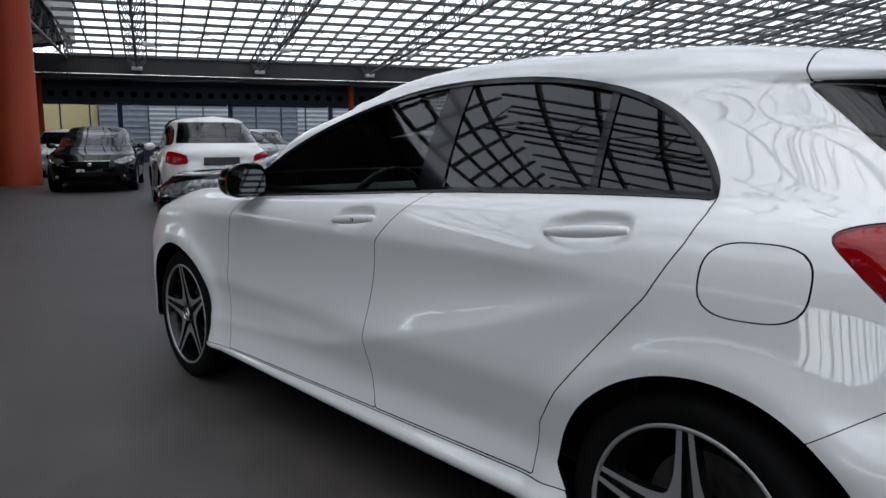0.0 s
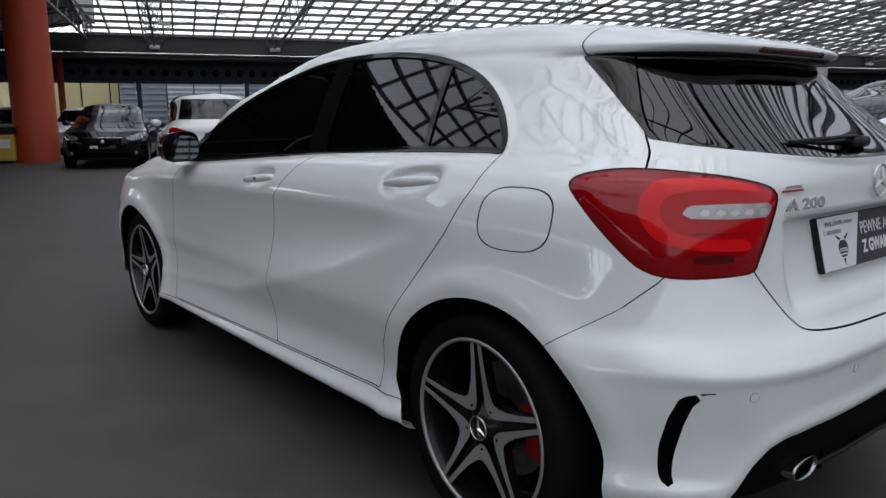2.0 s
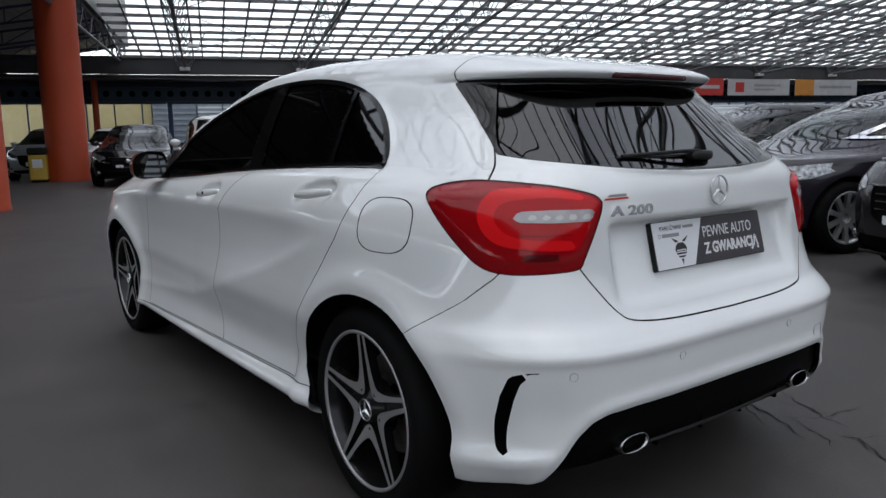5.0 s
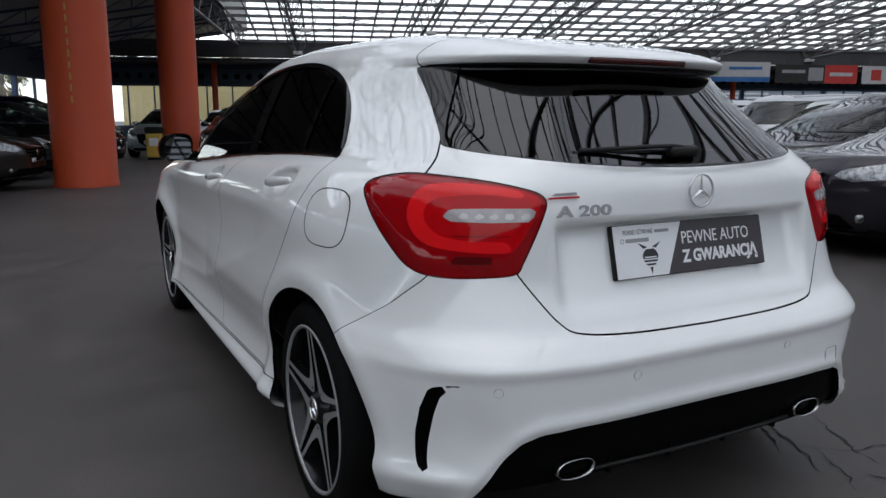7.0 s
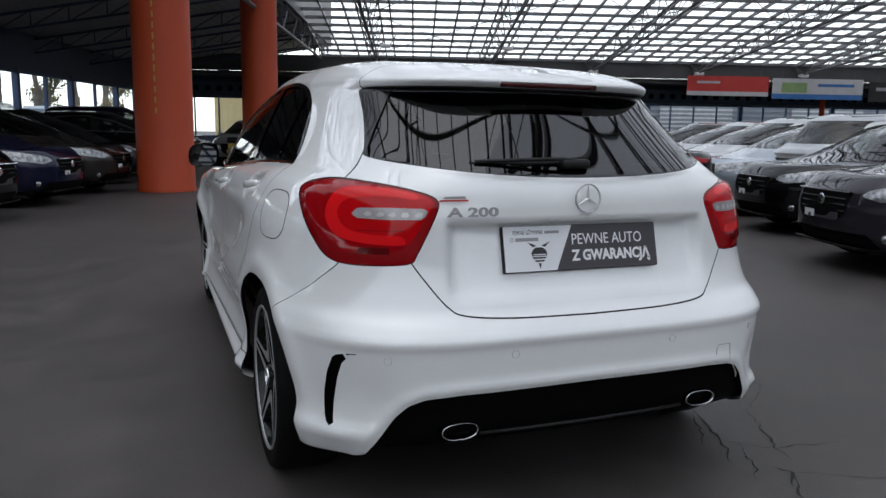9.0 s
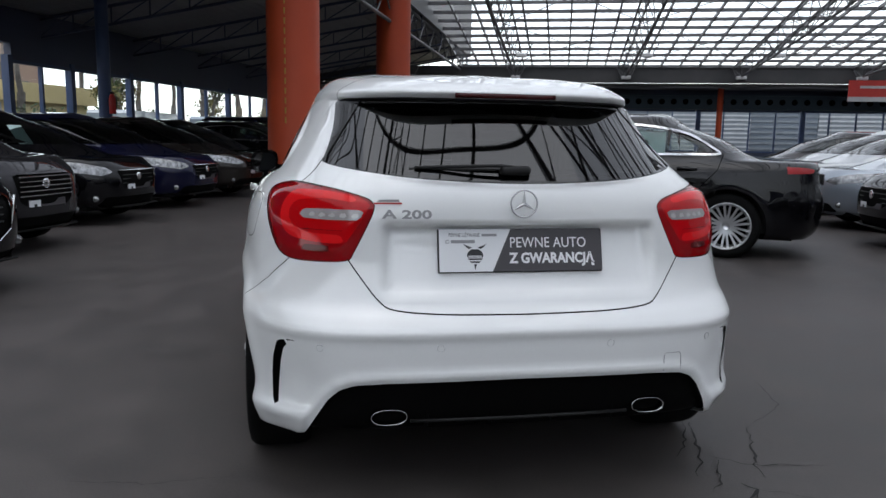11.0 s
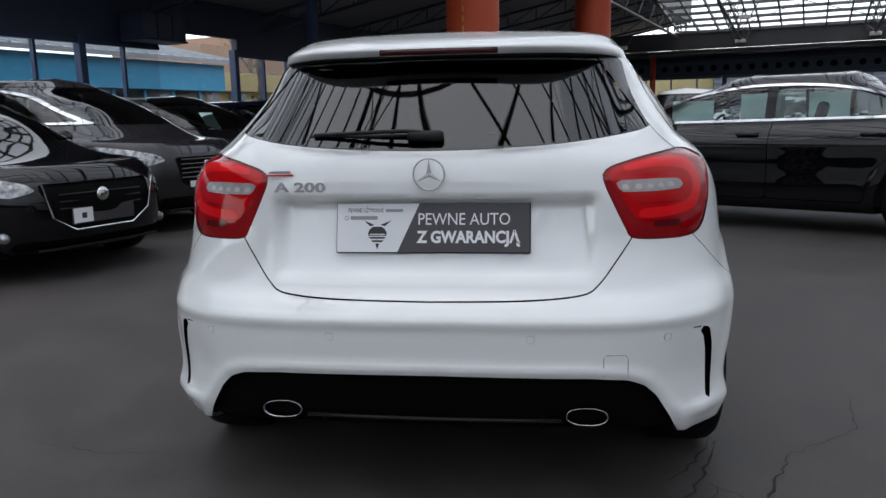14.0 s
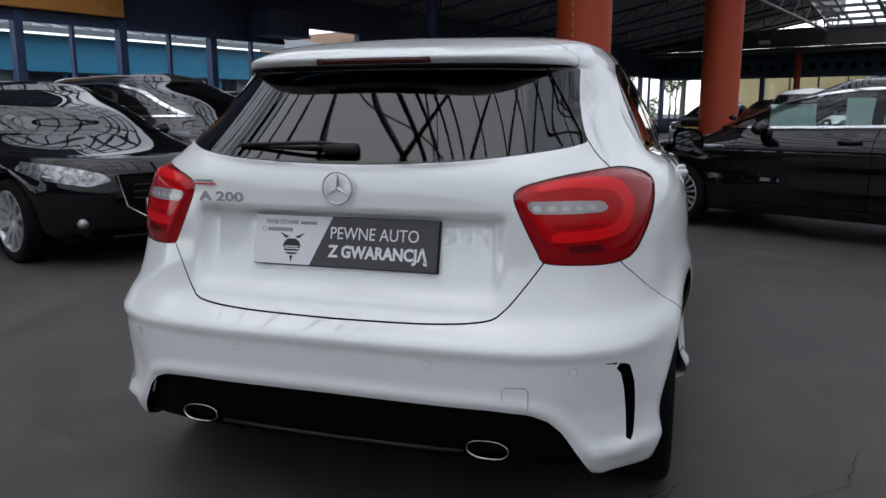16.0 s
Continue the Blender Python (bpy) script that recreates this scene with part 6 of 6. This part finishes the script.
# ahead
parked(-1.25, 14.7, 3, 3.9, W=0.85, H=1.51, kind="hatchback", coat=WHITE, label="small white hatchback seen from behind", spokes=7)
parked(-3.25, 16.7, 178, 4.8, W=0.92, H=1.46, kind="sedan", coat=BLACK_P, label="black saloon car facing the camera by the column")
parked(-1.2, 18.2, 150, 4.3, W=0.89, H=1.46, kind="hatchback", coat=SILVER_P, label="silver hatchback behind the white one")
parked(1.2, 21.0, 180, 4.4, W=0.89, H=1.46, kind="hatchback", coat=SILVER_P, label="silver hatchback facing the camera")
parked(-4.6, 24.5, 180, 4.4, W=0.89, H=1.46, kind="hatchback", coat=WHITE, label="white hatchback facing the camera")


# ---- small fixtures of the hall ----
YELLOW_OLD = surface("faded_yellow_paint", (0.34, 0.22, 0.03), (0.40, 0.27, 0.05), 0.6)


def stripe(col_y):
    t = thing("dashed_marking", HALL @ pose(-5.05, col_y - 0.503, 0), "dashed yellow height marking on the orange column", "marking")
    for i in range(24):
        part("dash", box(-0.014, 0.014, -0.004, 0.004, 1.38 + 0.18 * i, 1.49 + 0.18 * i), YELLOW_OLD, t)


stripe(11.80)


def litter_bin(m):
    t = thing("litter_bin", m, "yellow litter bin with a black lid beside the orange column", "bin")
    part("bin_body", bevel_box(-0.21, 0.21, -0.21, 0.21, 0.06, 0.72, 0.03), YELLOW, t)
    part("lid", bevel_box(-0.23, 0.23, -0.23, 0.23, 0.72, 0.90, 0.04), PLASTIC, t, "black hooded lid")
    part("foot", box(-0.18, 0.18, -0.18, 0.18, 0, 0.06), PLASTIC, t)
    part("bin_label", box(-0.12, 0.12, -0.214, -0.211, 0.38, 0.60), PLATE_W, t, "pale paper label")


litter_bin(HALL @ pose(-5.75, 20.2, 0))


def extinguisher(m):
    t = thing("fire_extinguisher", m, "red fire extinguisher hung on a blue post", "extinguisher")
    part("cylinder", lathe([(0.0, 0.0), (0.07, 0.0), (0.085, 0.02), (0.085, 0.40), (0.06, 0.47), (0.025, 0.50)], 24, "z"), RED_PAINT, t, smooth=True)
    part("valve", bevel_box(-0.03, 0.03, -0.05, 0.05, 0.50, 0.56, 0.01), PLASTIC, t)
    part("hose", tube([(0.03, 0, 0.53), (0.10, 0, 0.50), (0.11, 0, 0.30), (0.09, 0, 0.12)], 0.012, 6), PLASTIC, t)


post = thing("roof_post", HALL @ pose(-11.5, 15.6, 0), "round dark blue steel post in the side aisle", "post")
part("shaft", lathe([(0.16, 0), (0.16, 4.5)], 24, "z"), BLUE_STEEL, post, smooth=True)
part("base_plate", bevel_box(-0.22, 0.22, -0.22, 0.22, 0, 0.03, 0.01), BLUE_STEEL, post)
extinguisher(HALL @ pose(-11.27, 15.55, 1.62))

for bx in (-6.4, 7.6, 20.6):
    q = thing("slim_column", HALL @ pose(bx, 36.6, 0), "slim orange-painted column before the far windows", "column", "slim columns")
    part("shaft", lathe([(0.14, 0), (0.14, 3.80)], 20, "z"), ORANGE, q, smooth=True)


def banner(x0, x1, z0, z1, cols, label):
    t = thing("banner", HALL @ pose(0, 35.15, 0), label, "banner", "hanging banners")
    w = x1 - x0
    part("sheet", box(x0, x1, 0.0, 0.03, z0, z1), cols[0][4], t)
    for i, (a, b, c, d, mat) in enumerate(cols[1:]):
        part("print", box(x0 + a * w, x0 + b * w, -0.004 - 0.003 * i, -0.001, z0 + c * (z1 - z0), z0 + d * (z1 - z0)), mat, t)
    for k in (0.1, 0.9):
        part("cord", tube([(x0 + k * w, 0.015, z1), (x0 + k * w, 0.015, z1 + 0.35)], 0.008, 5), STEEL, t)


RED_B = surface("red_banner_print", (0.42, 0.03, 0.025), (0.50, 0.04, 0.03), 0.6)
BLUE_B = surface("blue_banner_print", (0.03, 0.12, 0.32), (0.04, 0.16, 0.40), 0.6)
WHITE_B = surface("white_banner_cloth", (0.42, 0.42, 0.42), (0.50, 0.50, 0.50), 0.7)
BLACK_B = surface("black_banner_print", (0.012, 0.012, 0.012), (0.02, 0.02, 0.02), 0.6)
ORANGE_B = surface("orange_banner_print", (0.50, 0.20, 0.03), (0.55, 0.24, 0.05), 0.6)
GREEN_B = surface("green_banner_print", (0.20, 0.30, 0.12), (0.25, 0.36, 0.15), 0.6)
F = (0, 1, 0, 1)
banner(12.9, 17.0, 3.15, 4.10, [(*F, RED_B), (0, 1, 0, 0.22, WHITE_B), (0.12, 0.40, 0.62, 0.74, WHITE_B)], "red banner with a pale lower stripe")
banner(17.2, 21.8, 3.05, 4.05, [(*F, WHITE_B), (0, 1, 0, 0.25, BLUE_B), (0.10, 0.38, 0.32, 0.80, GREEN_B), (0.5, 0.9, 0.62, 0.76, BLUE_B)], "white banner with a blue lower stripe")
banner(22.1, 26.8, 3.0, 3.95, [(*F, BLACK_B), (0.60, 1, 0, 1, RED_B), (0.40, 0.58, 0.15, 0.85, INK_GREY), (0.08, 0.36, 0.55, 0.72, INK_GREY), (0.66, 0.94, 0.40, 0.60, WHITE_B)], "black and red banner with pale lettering bars")
banner(27.1, 31.4, 3.0, 3.92, [(*F, WHITE_B), (0.12, 0.26, 0.2, 0.8, RED_B), (0.42, 0.85, 0.55, 0.68, INK_GREY), (0.42, 0.75, 0.30, 0.42, INK_GREY)], "white banner with a red arrow mark")
banner(31.8, 36.4, 3.0, 3.92, [(*F, WHITE_B), (0.0, 0.30, 0.0, 1, ORANGE_B), (0.38, 0.9, 0.45, 0.62, INK_GREY)], "white banner with an orange end")
gate_canopy = thing("gate_canopy", HALL, "dark navy box canopy beside the gateway", "canopy")
part("casing", bevel_box(-13.44, -12.72, 10.9, 12.2, 2.99, 3.55, 0.02), NAVY_PANEL, gate_canopy)
part("edge_trim", bevel_box(-13.44, -12.70, 10.88, 12.22, 2.94, 2.985, 0.008), BLUE_STEEL, gate_canopy)
for y in (11.33, 11.77):
    part("panel_seam", box(-12.722, -12.714, y - 0.006, y + 0.006, 3.0, 3.54), SHUT, gate_canopy)
solid("sign_board", bevel_box(-13.40, -13.32, 4.6, 7.62, 3.04, 4.25, 0.02), ORANGE_B, HALL, "orange yellow sign board above the side windows", "sign")
part("cable", tube([(x, 35.35, 3.72 + 0.03 * math.sin(x * 1.3)) for x in np.linspace(-13, 60, 120)], 0.011, 5), STEEL, thing("cable_run", HALL, "pale cable slung along the fascia", "cable"))

# ---- outside, seen through the windows ----
BLUE_F = surface("bright_blue_cladding", (0.04, 0.30, 0.50), (0.05, 0.34, 0.56), 0.5)
PALE_F = surface("pale_grey_cladding", (0.24, 0.26, 0.28), (0.32, 0.34, 0.36), 0.6)
YELLOW_F = surface("cream_yellow_render", (0.52, 0.42, 0.20), (0.58, 0.47, 0.24), 0.8)
BRICK_F = surface("brown_brick_facade", (0.26, 0.17, 0.12), (0.34, 0.23, 0.17), 0.85, scale=6)
GREY_F = surface("grey_blue_facade", (0.16, 0.185, 0.215), (0.22, 0.25, 0.285), 0.6, scale=0.5)
DARK_WIN = surface("dark_window_glass", (0.02, 0.025, 0.03), (0.05, 0.055, 0.06), 0.1, coat=0.5)
BARK = surface("grey_bark", (0.10, 0.085, 0.07), (0.16, 0.14, 0.12), 0.9, bump=0.4, fine=60)
LEAF = surface("autumn_leaves", (0.10, 0.10, 0.03), (0.20, 0.16, 0.05), 0.7, scale=1.0)
LEAF2 = surface("green_leaves", (0.04, 0.07, 0.02), (0.08, 0.11, 0.04), 0.7, scale=1.0)


def blue_shop():
    t = thing("shop_building", HALL, "low shop with bright blue fascia and pale metal roof edge", "building")
    x = -24.0
    part("wall", box(x - 8, x, -12, 25.5, 0, 3.6), PALE_F, t)
    part("fascia", box(x, x + 0.4, -12, 25.5, 2.45, 3.60), BLUE_F, t, "bright blue fascia")
    part("roof", ([(x + 0.9, -12.3, 3.62), (x + 0.9, 25.9, 3.62), (x - 4, 25.9, 4.6), (x - 4, -12.3, 4.6), (x + 0.9, -12.3, 3.80), (x + 0.9, 25.9, 3.80), (x - 4, 25.9, 4.78), (x - 4, -12.3, 4.78)],
                 [(0, 3, 2, 1), (4, 5, 6, 7), (0, 1, 5, 4), (1, 2, 6, 5), (2, 3, 7, 6), (3, 0, 4, 7)]), PALE_F, t, "pale ribbed metal roof")
    for i in range(60):
        part("roof_rib", bar((x + 0.92, -12 + 0.64 * i, 3.83), (x - 3.9, -12 + 0.64 * i, 4.80), 0.05, 0.05), PALE_F, t)
    for i in range(12):
        y = -11.5 + 3.1 * i
        w = part("window", box(x + 0.01, x + 0.06, y, y + 2.4, 0.6, 2.40), DARK_WIN, t)
        part("frame", join(box(x + 0.06, x + 0.12, y - 0.08, y + 0.08, 0.5, 2.44), box(x + 0.06, x + 0.12, y + 1.5, y + 1.62, 0.5, 2.44)), BLUE_F, w)


blue_shop()
yb = thing("yellow_building", HALL @ pose(-27, 31.0, 0), "low cream yellow building with an air conditioner", "building")
part("wall", box(-4, 1.5, -4.5, 4.5, 0, 2.55), YELLOW_F, yb)
part("cornice", box(-4.3, 1.9, -4.8, 4.8, 2.55, 3.45), YELLOW_F, yb)
part("air_conditioner", bevel_box(1.5, 1.85, -3.2, -2.3, 1.8, 2.45, 0.03), PALE_F, yb, "white air conditioner")
tw = thing("brick_tower_block", HALL @ pose(-58, 62, 0), "brown brick block of flats behind the shop", "building")
part("wall", join(box(-6, 6, -8, 5, 0, 8.4), box(-6, 6, -3, 3, 8.4, 9.6)), BRICK_F, tw)
for i in range(4):
    for j in range(2):
        part("window", box(6.0, 6.05, -7 + 3 * i, -5.6 + 3 * i, 1.5 + 3 * j, 3.0 + 3 * j), DARK_WIN, tw)
nb = thing("neighbour_building", HALL @ pose(0, 45, 0), "long grey blue building behind the hall", "building")
part("wall", box(-4.5, 75, 0, 8, 0, 3.4), GREY_F, nb)
part("side_wing", box(-13.0, -4.6, 0.6, 6, 0, 3.2), YELLOW_F, nb, "cream rendered side wing")
for i in range(9):
    part("wall_rib", box(-4.5, 75, -0.05, -0.005, 0.5 + 0.32 * i, 0.62 + 0.32 * i), PALE_F, nb)
for i in range(9):
    part("cladding_panel", box(-2 + 8.4 * i, 2.6 + 8.4 * i, -0.12, -0.06, 0.3, 3.3), PALE_F, nb, "pale ribbed cladding")
    for j in range(11):
        part("wall_rib", box(-2 + 8.4 * i, 2.6 + 8.4 * i, -0.15, -0.121, 0.4 + 0.26 * j, 0.50 + 0.26 * j), LAMP_HOUSE, nb)
part("roof", box(-4.8, 75.3, -0.3, 8.3, 3.42, 3.62), DARK_SHEET, nb)


def tree(m, h, seed, leaf, dens):
    rnd = random.Random(seed)
    t = thing("tree", m, "sparse autumn tree outside the windows", "tree", "trees outside")
    limbs, tips = [], []

    def grow(p, d, r, length, depth):
        q = p + d * length
        mid_ = (p + q) / 2 + Vector((rnd.uniform(-1, 1), rnd.uniform(-1, 1), 0)) * length * 0.06
        limbs.append(tube([p, mid_, q], r, 5))
        if depth == 0:
            tips.append(q)
            return
        for _ in range(3):
            a = (d + Vector((rnd.uniform(-1, 1), rnd.uniform(-1, 1), rnd.uniform(-0.2, 0.7))) * 0.75).normalized()
            grow(p + (q - p) * rnd.uniform(0.55, 1.0), a, r * 0.58, length * rnd.uniform(0.55, 0.8), depth - 1)

    part("trunk", tube([(0, 0, 0), (0.05, 0.03, h * 0.2), (0, 0.05, h * 0.36)], h * 0.022, 8), BARK, t)
    grow(Vector((0, 0.05, h * 0.34)), Vector((0.05, 0, 1)), h * 0.016, h * 0.26, 3)
    part("limbs", join(*limbs), BARK, t)
    v, f = [], []
    for tip in tips:
        for _ in range(dens):
            c = tip + Vector((rnd.gauss(0, 1), rnd.gauss(0, 1), rnd.gauss(0, 0.8))) * h * 0.055
            s = rnd.uniform(0.05, 0.11)
            a = Vector((rnd.gauss(0, 1), rnd.gauss(0, 1), rnd.gauss(0, 1))).normalized()
            b = a.orthogonal().normalized()
            k = len(v)
            v += [tuple(c + a * s), tuple(c + b * s * 0.6), tuple(c - a * s), tuple(c - b * s * 0.6)]
            f.append((k, k + 1, k + 2, k + 3))
    tagged(part("crown", (v, f), leaf, t), kind="stuff")


for i, (x, y, h, lf, dn) in enumerate([(-24, 36, 7.5, LEAF, 10), (-27, 42, 9, LEAF2, 14), (-22, 47, 7, LEAF, 12), (-30, 35, 8, LEAF, 8), (-25, 54, 9, LEAF, 14), (-19, 58, 8, LEAF2, 16), (-9.5, 47, 6, LEAF, 22), (-6.8, 50, 6.5, LEAF, 22), (-14, 52, 7, LEAF, 18), (-33, 46, 10, LEAF, 9), (-21, 31, 8, LEAF, 5), (-20.5, 39, 8.5, LEAF2, 5), (-24, 28.5, 8, LEAF, 4), (-29, 51, 9, LEAF, 9), (-19, 44, 7.5, LEAF, 5), (-36, 58, 11, LEAF2, 9), (-27, 64, 10, LEAF, 10)] + [(-19.2 - 1.7 * (j % 3), 27.5 + 3.3 * j, 3.4 + 0.4 * (j % 4), (LEAF, LEAF2)[j % 2], 12) for j in range(11)]):
    tree(HALL @ pose(x, y, 0, 0, 0, 50 * i), h, 11 + i, lf, dn)


def hedge(m, L, seed):
    rnd = random.Random(seed)
    v, f = [], []
    for _ in range(8000):
        c = Vector((rnd.uniform(-0.7, 0.7), rnd.uniform(0, L), 0))
        c.z = rnd.uniform(0.0, 1.9 + 0.45 * math.sin(c.y * 1.3) + 0.2 * math.sin(c.y * 3.7))
        s = rnd.uniform(0.05, 0.12)
        a = Vector((rnd.gauss(0, 1), rnd.gauss(0, 1), rnd.gauss(0, 1))).normalized()
        b = a.orthogonal().normalized()
        k = len(v)
        v += [tuple(c + a * s), tuple(c + b * s * 0.7), tuple(c - a * s), tuple(c - b * s * 0.7)]
        f.append((k, k + 1, k + 2, k + 3))
    solid("hedge", (v, f), LEAF2, m, "ragged green hedge outside the side windows", "hedge", kind="stuff")


hedge(HALL @ pose(-23, 27, 0), 36, 3)


def van(m, coat, label):
    t = thing("delivery_van", m, label, "van", "vans outside")
    prof = [(0.0, 0.35), (5.2, 0.35), (5.25, 0.85), (4.9, 1.05), (4.2, 1.85), (3.9, 1.98), (0.1, 2.02), (0.0, 1.9)]
    v = [(s * (0.95 if z < 1.3 else 0.88), y, z) for s in (-1, 1) for y, z in prof]
    n = len(prof)
    part("body", (v, [tuple(range(n)), tuple(range(n, 2 * n))[::-1]] + [(i, n + i, n + (i + 1) % n, (i + 1) % n) for i in range(n)]), coat, t)
    part("windscreen", ([(-0.80, 4.86, 1.12), (0.80, 4.86, 1.12), (0.76, 4.25, 1.83), (-0.76, 4.25, 1.83)], [(0, 1, 2, 3)]), DARK_WIN, t)
    for s in (-1, 1):
        part("side_window", ([(s * 0.957, 3.0, 1.15), (s * 0.957, 4.6, 1.15), (s * 0.90, 4.15, 1.75), (s * 0.90, 3.0, 1.75)], [(0, 1, 2, 3)]), DARK_WIN, t)
        for y in (1.0, 4.3):
            plain_wheel(t, pose(s * 0.85, y, 0.325, 0, 0, 0 if s > 0 else 180), SILVER_RIM, 5)


van(HALL @ pose(-17.2, 24.5, 0, 0, 0, 2), SILVER_P, "silver delivery van parked outside the windows")
van(HALL @ pose(-17.4, 33.0, 0, 0, 0, 0), LBLUE_P, "pale blue delivery van parked outside the windows")


def asphalt_crack(pts, w, seed):
    """A thin dark crack in the asphalt, a ragged ribbon just above it."""
    rnd = random.Random(seed)
    p = [Vector((*q, 0)) for q in pts]
    line = []
    for a, b in zip(p, p[1:]):
        n = max(2, int((b - a).length / 0.03))
        for i in range(n):
            line.append(a.lerp(b, i / n) + Vector((rnd.uniform(-1, 1), rnd.uniform(-1, 1), 0)) * 0.009)
    line.append(p[-1])
    v, f = [], []
    for i, q in enumerate(line):
        d = line[min(i + 1, len(line) - 1)] - line[max(i - 1, 0)]
        s = Vector((-d.y, d.x, 0)).normalized() * w * rnd.uniform(0.3, 1.0) * math.sin(math.pi * (0.08 + 0.84 * i / (len(line) - 1)))
        v += [(q.x + s.x, q.y + s.y, 0.003), (q.x - s.x, q.y - s.y, 0.003)]
        if i:
            k = 2 * i
            f.append((k - 2, k - 1, k + 1, k))
    solid("asphalt_crack", (v, f), CRACK, Matrix(), "thin dark crack in the grey asphalt", "crack", "cracks in the asphalt", "structure")


for k, (pts, w) in enumerate((
        ([(1.10, 0.52), (1.02, 0.36), (0.92, 0.20), (0.90, 0.10)], 0.006), ([(0.90, 0.62), (0.86, 0.53), (0.81, 0.41), (0.78, 0.31), (0.67, 0.14)], 0.007),
        ([(0.88, 0.65), (0.79, 0.45), (0.68, 0.31)], 0.005), ([(0.80, 0.07), (0.82, 0.02), (0.74, -0.06)], 0.007), ([(0.82, 0.28), (0.72, 0.08), (0.66, 0.02)], 0.005),
        ([(0.83, 0.02), (0.72, -0.11), (0.70, -0.20)], 0.006), ([(0.78, 0.31), (0.92, 0.20), (1.20, 0.16)], 0.004), ([(-1.45, 0.42), (-1.2, 0.36), (-0.9, 0.38)], 0.0018),
        ([(1.3, -0.2), (1.05, -0.1), (0.83, 0.02)], 0.004), ([(1.1, 0.52), (1.4, 0.75), (1.5, 1.1)], 0.0025))):
    asphalt_crack(pts, w, 40 + k)
